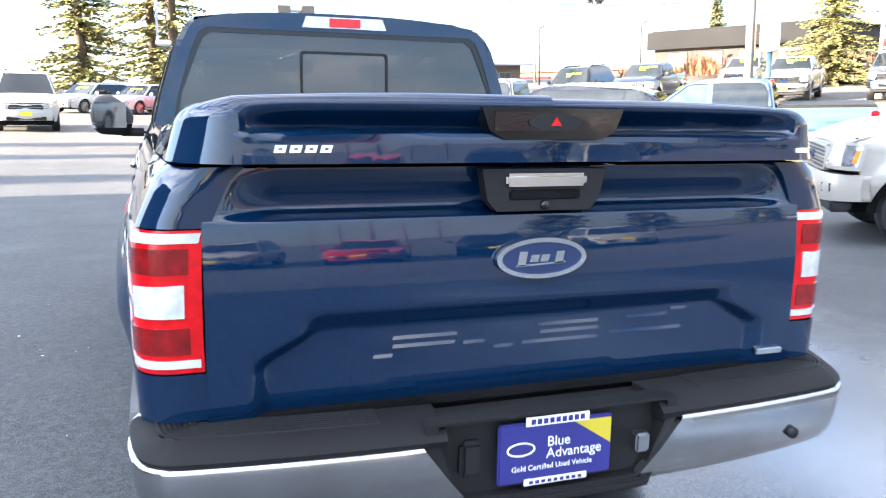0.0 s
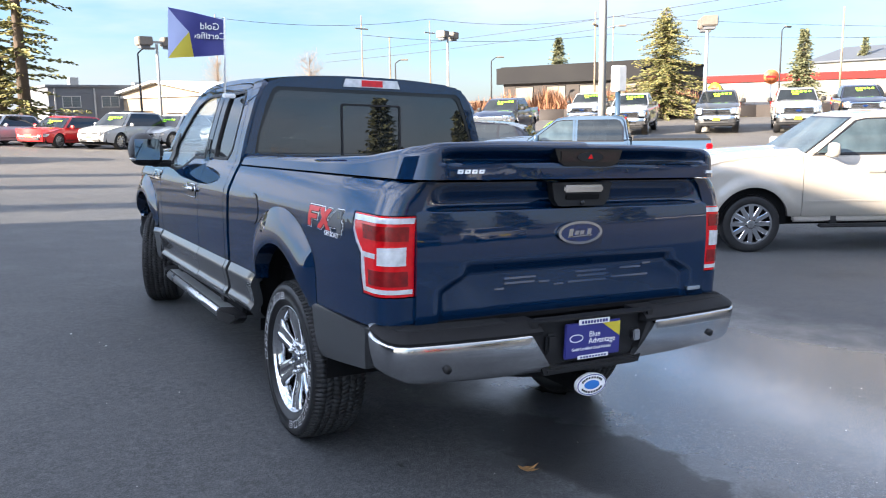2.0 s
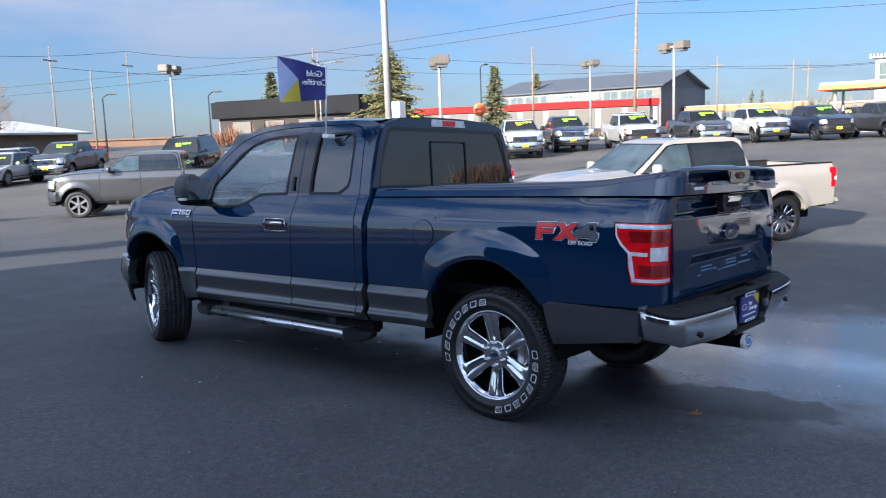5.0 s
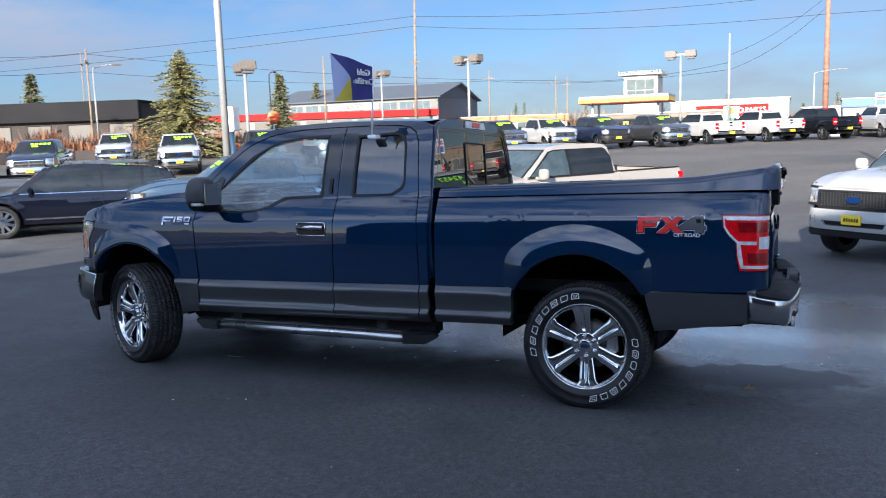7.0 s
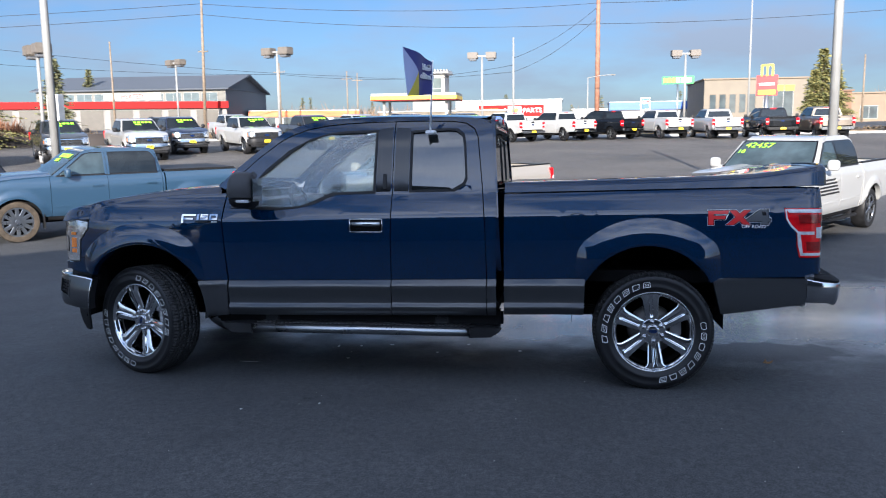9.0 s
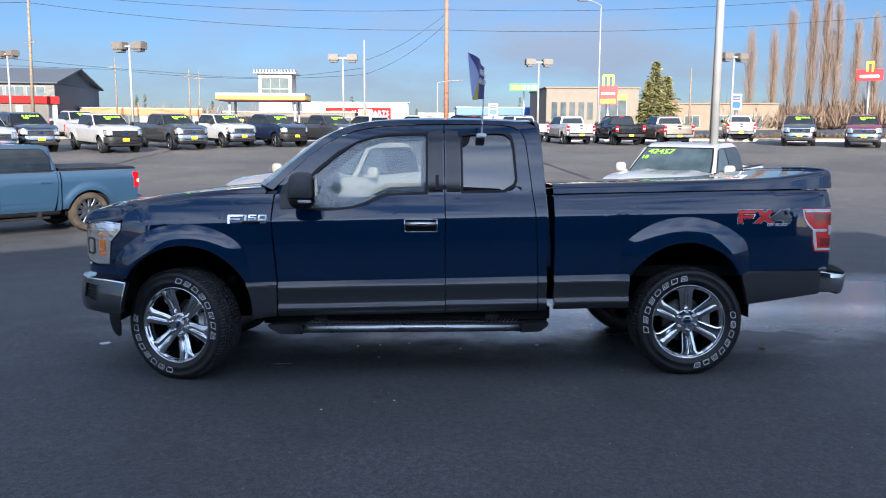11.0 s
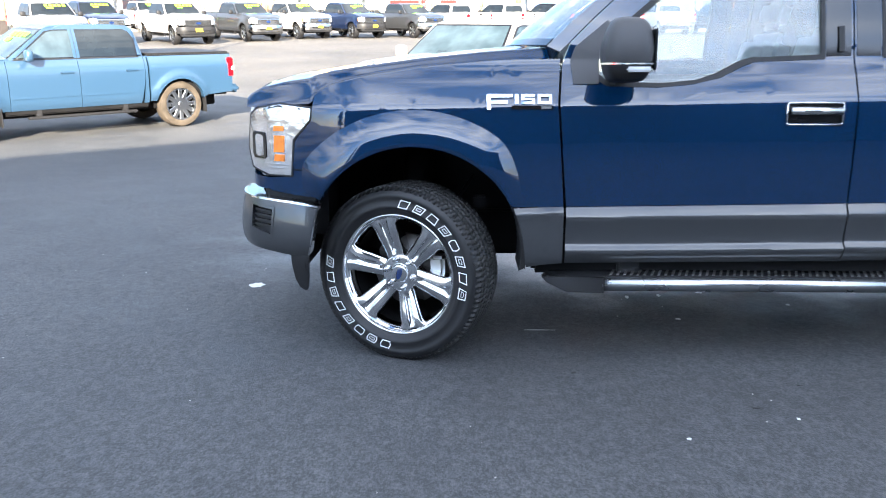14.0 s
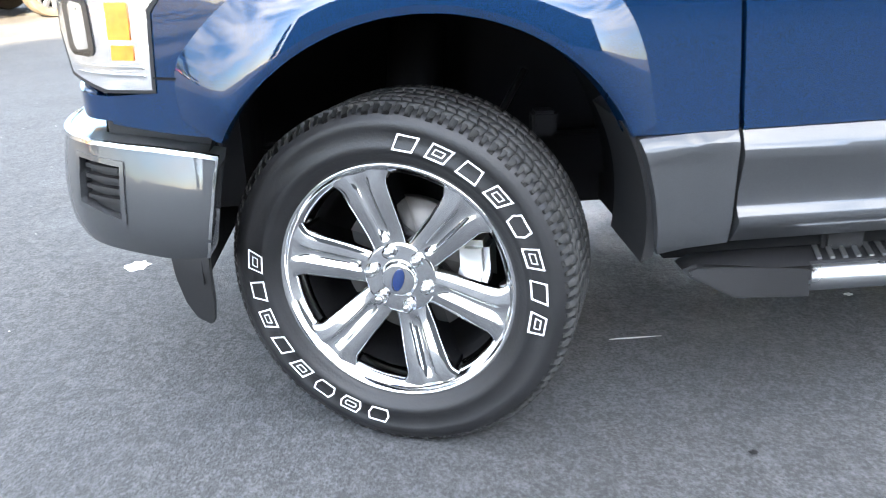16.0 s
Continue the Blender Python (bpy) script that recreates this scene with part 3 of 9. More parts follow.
# ---- parked vehicles ----
def wheel_simple(y, x, r, width, parent, rim_mat=SATIN, spokes=6, tyre=RUBBER):
    """A road wheel on the side x, with a tyre, a dished rim with spokes and a hub."""
    s = 1 if x > 0 else -1
    rr = r * 0.71
    prof = [(rr * 0.96, -width * 0.9), (r * 0.93, -width * 0.95), (r, -width * 0.72), (r, -width * 0.2), (r * 0.95, 0.0), (r * 0.82, 0.012), (rr, 0.0), (rr * 0.97, -0.02)]
    bm = lathe([(a, b * s) for a, b in prof], 28)
    bmesh.ops.translate(bm, verts=bm.verts, vec=(x, y, r))
    wheel = part("wheel", bm, tyre, parent)
    bm = lathe([(rr * 0.97, -0.02 * s), (rr * 0.93, -0.03 * s), (rr * 0.90, -0.10 * s), (0.01, -0.12 * s)], 28)
    bmesh.ops.translate(bm, verts=bm.verts, vec=(x, y, r))
    part("rim_barrel", bm, DARK, wheel)
    bm = lathe([(rr * 0.99, -0.004 * s), (rr * 0.90, -0.004 * s), (rr * 0.89, -0.03 * s)], 28)
    for k in range(spokes):
        a = 2 * math.pi * k / spokes
        m = pose(0, 0, 0, math.degrees(a)) 
        box(bm, *sorted((-0.045 * s, -0.012 * s)), -0.035 * r / 0.4, 0.035 * r / 0.4, 0.02, rr * 0.93, bevel=0.008, seg=1, m=m)
    lr = lathe([(0.001, -0.002 * s), (0.05, -0.004 * s), (0.075, -0.03 * s)], 16)
    me = bpy.data.meshes.new("t")
    lr.to_mesh(me)
    lr.free()
    bm.from_mesh(me)
    bpy.data.meshes.remove(me)
    bmesh.ops.translate(bm, verts=bm.verts, vec=(x, y, r))
    part("rim", bm, rim_mat, wheel)
    return wheel


def price(parent, at, w, h, m, digits=""):
    """Lime window writing: bars where it cannot be read."""
    if digits:
        lettering("window_price", digits, h, LIME, parent, m, 0.002, 0.15)
        return
    rows = [(-w / 2 + w * (k + 0.5) / 5 - w * 0.07, -w / 2 + w * (k + 0.5) / 5 + w * 0.07, -h / 2, h / 2) for k in range(5)]
    for x0, x1, y0, y1 in rows + [(-w * 0.42, -w * 0.12, -h * 1.6, -h * 0.8)]:
        bm = bmesh.new()
        box(bm, x0, x1, y0, y1, 0, 0.003)
        bmesh.ops.transform(bm, matrix=m, verts=bm.verts)
        part("window_price", bm, LIME, parent)


FLANK = [(0.44, 0.885), (0.56, 0.935), (0.62, 0.950), (0.75, 0.957), (1.0, 0.966), (1.13, 0.962), (1.19, 0.950), (1.25, 0.926), (1.31, 0.900), (1.34, 0.885)]


def arch_points(cy, r, z0, n):
    """A wheel opening, from its front foot over the top to its rear foot."""
    a = math.degrees(math.asin(max(-1.0, min(1.0, (z0 - 0.42) / r))))
    return arc(cy, 0.42, r, a, 180 - a, n)


def parked_pickup(m, color, label, group="pickups parked in the lot", crew=True, wb=3.68, grille="bars", lower=None, trim=CHROME, plate=True, sticker=True, digits="", near=False, rim=SATIN, cover=False, dark_panel=False, spokes=6, cap=None, stripes=False, muddy=False):
    """A full-size pickup, origin on the ground under its rear axle, nose to +y."""
    t = thing("pickup_truck", m, label, "pickup truck", group)
    cab0, cab1 = (0.62, 3.02) if crew else (1.02, 3.02)
    nose, tail = wb + 0.90, -1.12
    du, dv, n = (0.06, 0.045, 22) if near else (0.22, 0.09, 12)
    mirror_mat = cap or (color if near else BLACK)
    pane = NEAR_GLASS if near else CAR_GLASS

    def flank(y, z):
        x = spline(FLANK, z)
        if y > nose - 0.8:
            x -= 0.15 * ((y - nose + 0.8) / 0.8) ** 2
        for cy in (0.0, wb):
            r = math.hypot(y - cy, z - 0.42)
            if r < 0.66 and z > 0.5:
                x += 0.036 * smooth(0.66, 0.54, r) * min(1.0, max(0.0, (z - 0.5) / 0.2))
        return x
    part("core", boxes((-0.84, 0.84, tail + 0.1, nose - 0.22, 0.56, 0.80), (-0.84, 0.84, cab0 + 0.05, nose - 0.24, 0.80, 1.20)), DARK, t)
    g = 0.004
    split = 1.86 if crew else 1.80
    for s in (-1, 1):
        def on(u, v, d):
            return Vector((s * (flank(u, v) - d), u, v))
        wing = [(cab1 + g, 0.50), (cab1 + g, 1.325), (wb + 0.1, 1.285), (wb + 0.42, 1.235), (nose - 0.26, 1.165), (nose - 0.24, 1.14), (nose - 0.29, 0.80), (wb + 0.52, 0.78)] + arch_points(wb, 0.49, 0.50, n)
        part("front_wing", panel(wing, on, 0.05, (), du, dv), color, t)
        doors = [(split, cab1 - g), (cab0 + 0.10, split - 2 * g)] if crew else [(split, cab1 - g), (cab0 + 0.12, split - 2 * g)]
        for k, (y0, y1) in enumerate(doors):
            cut = [(y0, 0.50), (y1, 0.50), (y1, 1.33), (y0, 1.33)]
            if k == 1 and crew:
                cut = [(y0 + 0.05, 0.50), (y1, 0.50), (y1, 1.33), (y0 - 0.04, 1.33), (y0 - 0.04, 0.95)]
            door = part("front_door" if k == 0 else "rear_door", panel(cut, on, 0.04, (), du * 2, dv), color, t)
            if k == 0 or crew:
                part("door_handle", boxes((s * 0.95, s * 0.995, y0 + 0.10, y0 + 0.32, 1.085, 1.122), bevel=0.012), trim if near else color, door)
            if stripes and k == 0:
                for j in range(5):
                    z = 0.86 + j * 0.062
                    part("side_stripe", panel([(y0 + 0.06 + j * 0.05, z), (y1 - 0.05, z), (y1 - 0.05, z + 0.034), (y0 + 0.10 + j * 0.05, z + 0.034)], lambda u, v, d: on(u, v, d - 0.002), 0.004, (), 0.2, 0), BLACK, door)
            if near:
                part("body_crease", panel([(y0 + 0.02, 0.700), (y1 - 0.02, 0.690), (y1 - 0.02, 0.715), (y0 + 0.02, 0.725)], lambda u, v, d: on(u, v, d - 0.010), 0.02, (), 0.4, 0), lower or color, door)
        part("cab_corner", panel([(cab0 + 0.004, 0.50), (cab0 + 0.09, 0.50), (cab0 + 0.05, 0.95), (cab0 + 0.05, 1.33), (cab0 + 0.004, 1.33)], on, 0.04, (), 0, dv), color, t)
        bed = [(cab0 - 0.03, 0.52), (cab0 - 0.03, 1.335), (tail + 0.02, 1.345), (tail + 0.02, 0.62), (-0.55, 0.58)] + arch_points(0.0, 0.49, 0.52, n)[::-1]
        part("bed_side", panel(bed, on, 0.10, (), du, dv), color, t)
        part("rail_cap", boxes((s * 0.79, s * 0.905, tail + 0.02, cab0 - 0.035, 1.338, 1.360), bevel=0.008), BLACK if near else color, t)
        part("inner_bed_wall", boxes((s * 0.77, s * 0.82, tail + 0.05, cab0 - 0.03, 0.80, 1.335)), BLACK, t)
        part("tail_light", boxes((s * 0.80, s * 0.976, tail - 0.012, tail + 0.12, 0.90, 1.27), bevel=0.02), LENS_RED, t)
        part("reversing_lamp", boxes((s * 0.81, s * 0.979, tail - 0.017, tail + 0.05, 1.03, 1.11), bevel=0.008), LENS_CLEAR, t)

        def lamp_face(u, v, d):
            a = u * math.pi / 2
            return Vector((s * (0.60 + (0.325 - d) * math.sin(a)), nose + 0.005 - 0.30 * (1 - math.cos(a)) - d * math.cos(a) - 0.25 * max(0.0, v - 0.95), v))
        hl = [(0.0, 0.89), (0.55, 0.87), (0.95, 0.88), (0.99, 1.12), (0.5, 1.145), (0.0, 1.14)]
        lamp = part("headlight", panel(hl, lamp_face, 0.08, (), 0.12, 0.06), HEADLAMP, t)
        part("headlight_bezel", panel([(-0.02, 0.865), (0.97, 0.85), (1.0, 1.14), (0.5, 1.165), (-0.02, 1.16)], lambda u, v, d: lamp_face(u, v, d - 0.004), 0.03, [[(0.06, 0.905), (0.90, 0.895), (0.92, 1.11), (0.5, 1.13), (0.06, 1.125)]], 0.2, 0.3), BLACK if grille == "mesh" else trim, lamp)
        part("amber_lens", panel([(0.78, 0.93), (0.88, 0.93), (0.90, 1.07), (0.80, 1.07)], lambda u, v, d: lamp_face(u, v, d - 0.003), 0.01), LENS_AMBER, lamp)
        part("projector", panel([(0.15, 0.94), (0.45, 0.93), (0.45, 1.08), (0.15, 1.09)], lambda u, v, d: lamp_face(u, v, d - 0.002), 0.01), GLOSS_BLACK, lamp)
        mr = bmesh.new()
        bmesh.ops.create_uvsphere(mr, u_segments=14, v_segments=10, radius=1)
        for v in mr.verts:
            q = Vector([math.copysign(abs(c) ** 0.6, c) for c in v.co])
            v.co = Vector((s * 1.10 + q.x * 0.105, 2.70 + q.y * 0.062, 1.405 + q.z * 0.098))
        box(mr, *sorted((s * 0.89, s * 1.06)), 2.66, 2.73, 1.31, 1.36, 0.015)
        part("door_mirror", mr, mirror_mat, t, sharp=60)

    def hood(v, u):
        y = cab1 - 0.06 + (nose - 0.10 - cab1 + 0.06) * v
        ze = spline([(cab1 - 0.06, 1.322), (wb + 0.1, 1.287), (wb + 0.42, 1.237), (nose - 0.26, 1.168), (nose - 0.1, 1.14)], y) - 0.003
        xe = flank(min(y, nose - 0.26), ze) - 0.010 - 0.10 * smooth(nose - 0.30, nose - 0.1, y)
        a = abs(u)
        ridge = 0.020 * smooth(0.72, 0.62, a) * smooth(0.30, 0.50, a)
        return Vector((u * xe, y + 0.09 * (1 - u * u) * v, ze + 0.045 * (1 - a ** 3) + ridge * (1 - 0.6 * v) - 0.045 * smooth(0.90, 1.0, v)))
    k1, k2 = (16, 28) if near else (8, 16)
    bon = part("bonnet", thick(grid([k / k1 for k in range(k1 + 1)], [-1 + 2 * k / k2 for k in range(k2 + 1)], hood), -0.025), color, t)
    if dark_panel:
        part("bonnet_panel", thick(grid([0.1 + 0.8 * k / 8 for k in range(9)], [-0.30 + 0.6 * k / 8 for k in range(9)], lambda v, u: hood(v, u) + Vector((0, 0, 0.005))), 0.004), GUN_P, bon)
    part("nose_panel", boxes((-0.66, 0.66, nose - 0.20, nose + 0.005, 1.085, 1.15), bevel=0.03), color, t)
    part("cowl", boxes((-0.82, 0.82, cab1 - 0.14, cab1 + 0.02, 1.24, 1.325)), BLACK, t)
    part("bed_floor", boxes((-0.80, 0.80, tail + 0.06, cab0 - 0.03, 0.80, 0.84), (-0.80, 0.80, cab0 - 0.09, cab0 - 0.03, 0.84, 1.33)), BLACK, t)
    if cover:
        part("bed_cover", boxes((-0.86, 0.86, tail + 0.03, cab0 - 0.05, 1.355, 1.385), bevel=0.012), BLACK, t)

    def gate_face(u, v, d):
        return Vector((u, tail - 0.02 + d + 0.03 * abs(u / 0.79) ** 4 + 0.012 * smooth(1.16, 1.20, v), v))
    gate = part("tailgate", panel([(-0.79, 0.80), (0.79, 0.80), (0.79, 1.345), (-0.79, 1.345)], gate_face, 0.06, (), 0.12, 0.05), color, t)
    part("tailgate_handle", boxes((-0.12, 0.12, tail - 0.035, tail, 1.21, 1.30), bevel=0.015), GLOSS_BLACK, gate)
    part("maker_badge", panel([(0.11 * math.cos(q * 0.3927), 1.10 + 0.045 * math.sin(q * 0.3927)) for q in range(16)], lambda u, v, d: gate_face(u, v, d - 0.012), 0.02), OVAL_BLUE if grille != "mesh" else BLACK, gate)

    def bumper_front(u, v, d):
        return Vector((0.955 * u - d * u * 0.3, nose + 0.075 - 0.36 * abs(u) ** 6 - d - 0.03 * abs(v - 0.66) / 0.16 + 0.0, v))
    holes = [[(-0.50, 0.565), (0.50, 0.565), (0.55, 0.640), (-0.55, 0.640)]]
    bumper = part("front_bumper", panel([(-1, 0.52), (-0.7, 0.50), (0.7, 0.50), (1, 0.52), (1, 0.80), (0.62, 0.815), (-0.62, 0.815), (-1, 0.80)], bumper_front, 0.10, holes, 0.08, 0.06), trim, t)
    part("bumper_intake", boxes((-0.62, 0.62, nose - 0.12, nose + 0.005, 0.53, 0.67)), BLACK, bumper)
    part("lower_valance", boxes((-0.80, 0.80, nose - 0.25, nose - 0.02, 0.38, 0.52), bevel=0.03), BLACK, t)
    for s in (-1, 1):
        part("fog_lamp", panel([(s * 0.66, 0.60), (s * 0.80, 0.61), (s * 0.80, 0.70), (s * 0.66, 0.70)], lambda u, v, d: bumper_front(u, v, d - 0.004), 0.02), BLACK, bumper)
    if plate:
        part("front_plate", boxes((-0.155, 0.155, nose + 0.07, nose + 0.09, 0.60, 0.745)), YELLOW, bumper)
        for k in range(6):
            part("plate_bar", boxes((-0.12 + k * 0.042, -0.095 + k * 0.042, nose + 0.089, nose + 0.092, 0.645, 0.70)), BLACK, bumper)
    rb = boxes((-0.91, 0.91, tail - 0.17, tail - 0.02, 0.58, 0.74), bevel=0.05)
    box(rb, -0.93, -0.80, tail - 0.12, tail + 0.16, 0.60, 0.75, 0.04)
    box(rb, 0.80, 0.93, tail - 0.12, tail + 0.16, 0.60, 0.75, 0.04)
    bumper = part("rear_bumper", rb, trim, t)
    part("rear_plate", boxes((-0.15, 0.15, tail - 0.185, tail - 0.165, 0.60, 0.73)), YELLOW if plate else WHITE, bumper)
    gp = part("grille", boxes((-0.60, 0.60, nose - 0.16, nose - 0.012, 0.82, 1.12), bevel=0.03), BLACK, t)
    edge = [(-0.58, 0.825), (0.58, 0.825), (0.62, 0.86), (0.62, 1.08), (0.585, 1.115), (-0.585, 1.115), (-0.62, 1.08), (-0.62, 0.86)]
    inner = [(x * 0.935, 0.97 + (z - 0.97) * 0.80) for x, z in edge]
    part("grille_frame", panel(edge, lambda u, v, d: Vector((u, nose + 0.028 - d - 0.05 * abs(u) ** 3 - 0.10 * max(0.0, v - 0.97), v)), 0.05, [inner]), BLACK if grille == "mesh" else trim, gp)
    bm = bmesh.new()
    if grille == "bars":
        for z in (0.885, 0.93, 1.01, 1.055):
            part("grille_bar", boxes((-0.57, 0.57, nose - 0.03, nose + 0.012, z - 0.010, z + 0.010), bevel=0.005), trim, gp)
        box(bm, -0.57, 0.57, nose - 0.02, nose + 0.026, 0.955, 0.985, 0.008)
    elif grille == "cross":
        box(bm, -0.57, 0.57, nose - 0.02, nose + 0.03, 0.945, 0.995, 0.01)
        box(bm, -0.035, 0.035, nose - 0.02, nose + 0.032, 0.85, 1.09, 0.01)
        for k in range(16):
            x = -0.53 + 1.06 * k / 15
            box(bm, x - 0.005, x + 0.005, nose - 0.03, nose + 0.005, 0.86, 1.08)
    else:
        for k in range(23):
            x = -0.55 + 1.10 * k / 22
            box(bm, x - 0.006, x + 0.006, nose - 0.02, nose + 0.010, 0.86, 1.08)
        for k in range(6):
            z = 0.875 + 0.19 * k / 5
            box(bm, -0.57, 0.57, nose - 0.02, nose + 0.012, z - 0.006, z + 0.006)
    gm = part("grille_bar" if grille != "mesh" else "grille_mesh", bm, trim if grille != "mesh" else GUN_P, gp)
    if grille != "bars":
        gm["kind"] = "stuff"
    part("grille_badge", panel([(0.12 * math.cos(q * 0.3927), 0.97 + 0.05 * math.sin(q * 0.3927)) for q in range(16)], lambda u, v, d: Vector((u, nose + 0.045 - d, v)), 0.03), OVAL_BLUE if grille != "cross" else trim, gp)
    # cab top: a tapered shell with panes set into its faces
    zb, zt, wb0, wt = 1.31, 1.895, 0.895, 0.70
    yf0, yf1, yr0, yr1 = cab1 - 0.02, cab1 - 0.78, cab0 + 0.02, cab0 + 0.12
    prof = [(yr0, zb), (yf0, zb), (yf1 + 0.08, zt - 0.09), (yf1, zt - 0.045), (yf1 - 0.25, zt - 0.008), (yf1 - 0.6, zt), (yr1 + 0.35, zt - 0.004), (yr1 + 0.08, zt - 0.03), (yr1, zt - 0.09)]

    def lean(z):
        k = (z - zb) / (zt - zb)
        return wb0 + (wt - wb0) * k + 0.02 * math.sin(math.pi * k)
    top = part("cab_top", slab(prof, lambda y, z: -lean(z), lambda y, z: lean(z), 0.055, 3), color, t)
    for s in (-1, 1):
        def on_side(u, v, d):
            return Vector((s * (lean(v) + 0.006 - d), u, v))
        zs = zb + 0.045
        frame_loop = [(yr0 + 0.13, zs - 0.02), (yf0 - 0.13, zs - 0.02), (yf1 + 0.06, zt - 0.115), (yf1 - 0.1, zt - 0.085), (yr1 + 0.2, zt - 0.085), (yr1 + 0.12, zt - 0.12), (yr1 + 0.04, zt - 0.26)]
        part("window_surround", panel(frame_loop, on_side, 0.02, (), 0.3, 0.12), GLOSS_BLACK, top)
        part("door_window", panel([(split + 0.035, zs), (yf0 - 0.17, zs), (yf1 + 0.03, zt - 0.13), (yf1 - 0.10, zt - 0.105), (split + 0.035, zt - 0.105)], lambda u, v, d: on_side(u, v, d - 0.006), 0.01, (), 0.3, 0.12), pane, top)
        part("rear_door_window", panel([(yr0 + 0.17, zs), (split - 0.035, zs), (split - 0.035, zt - 0.105), (yr1 + 0.2, zt - 0.105), (yr1 + 0.14, zt - 0.13), (yr1 + 0.07, zt - 0.26)], lambda u, v, d: on_side(u, v, d - 0.006), 0.01, (), 0.3, 0.12), CAR_GLASS, top)
        if muddy:
            part("door_post", panel([(split - 0.06, zs - 0.02), (split + 0.045, zs - 0.02), (split + 0.045, zt - 0.085), (split - 0.06, zt - 0.085)], lambda u, v, d: on_side(u, v, d - 0.010), 0.02, (), 0.3, 0.12), color, top)
            part("door_seam", panel([(split - 0.008, zs - 0.02), (split - 0.001, zs - 0.02), (split - 0.001, zt - 0.085), (split - 0.008, zt - 0.085)], lambda u, v, d: on_side(u, v, d - 0.012), 0.01, (), 0, 0.12), BLACK, top)
        if near:
            part("sill_strip", panel([(yr0 + 0.12, zs - 0.035), (yf0 - 0.10, zs - 0.035), (yf0 - 0.12, zs - 0.018), (yr0 + 0.12, zs - 0.018)], lambda u, v, d: on_side(u, v, d - 0.004), 0.01, (), 0.4, 0), BLACK, top)

    def on_screen(u, v, d):
        k = (v - zb) / (zt - 0.045 - zb)
        return Vector((u * lean(v), yf0 + (yf1 - yf0) * k + 0.008 - d + 0.03 * (1 - u * u), v + 0.010 - d))
    part("screen_border", panel([(-0.93, zb + 0.01), (0.93, zb + 0.01), (0.92, zt - 0.085), (-0.92, zt - 0.085)], on_screen, 0.02, (), 0.2, 0.2), GLOSS_BLACK, top)
    part("windscreen", panel([(-0.89, zb + 0.04), (0.89, zb + 0.04), (0.88, zt - 0.11), (-0.88, zt - 0.11)], lambda u, v, d: on_screen(u, v, d - 0.004), 0.01, (), 0.2, 0.2), pane, top)

    def on_rear(u, v, d):
        k = (v - zb) / (zt - 0.09 - zb)
        return Vector((u * lean(v), yr0 + (yr1 - yr0) * k - 0.012 + d, v))
    part("rear_window", panel([(-0.86, zb + 0.07), (0.86, zb + 0.07), (0.84, zt - 0.15), (-0.84, zt - 0.15)], on_rear, 0.03), CAR_GLASS, top)
    part("high_brake_light", boxes((-0.18, 0.18, yr1 - 0.012, yr1 + 0.08, zt - 0.085, zt - 0.055), bevel=0.008), LENS_RED, top)
    if sticker:
        ang = math.degrees(math.atan2(zt - 0.045 - zb, yf0 - yf1))
        mm = Matrix.Translation((0.34 if digits else -0.18, yf1 + (yf0 - yf1) * 0.26 + 0.055, zt - 0.165)) @ pose(0, 0, 0, 0, 0, 180) @ pose(0, 0, 0, ang)
        price(top, None, 0.85, 0.21 if digits else 0.13, mm, digits)
        if digits:
            price(top, None, 0.2, 0.15, mm @ Matrix.Translation((-0.28, -0.19, 0)), "18")
    for s in (-1, 1):
        for y in (0.0, wb):
            wheel_simple(y, s * 0.93, 0.43 if muddy else 0.40, 0.28, t, rim, spokes, MUD_TYRE if muddy else RUBBER)
            if muddy:
                part("mud_flap", boxes((s * 0.74, s * 0.95, y - 0.515, y - 0.495, 0.25, 0.62), bevel=0.006), BLACK, t)
        if near:
            for y in (0.0, wb):
                part("wheel_liner", panel(arc(y, 0.42, 0.50, -5, 185, 18), lambda u, v, d: Vector((s * 0.80, u, v)), 0.0), DARK, t)
        st = boxes((s * 0.86, s * 0.965, cab0 + 0.25, cab1 - 0.25, 0.345, 0.390), bevel=0.015)
        for y in (cab0 + 0.45, cab1 - 0.45):
            box(st, *sorted((s * 0.70, s * 0.90)), y - 0.05, y + 0.05, 0.38, 0.52, 0.01)
        part("side_step", st, BLACK, t)
        part("sill", boxes((s * 0.84, s * 0.895, cab0, cab1 + 0.1, 0.42, 0.52), bevel=0.02), lower or DARK, t)
    under = boxes((-0.55, 0.55, tail + 0.2, nose - 0.3, 0.34, 0.62), (-0.80, 0.80, -0.12, 0.12, 0.30, 0.44), (-0.80, 0.80, wb - 0.12, wb + 0.12, 0.30, 0.44), bevel=0.02)
    part("underbody", under, DARK, t)
    return t


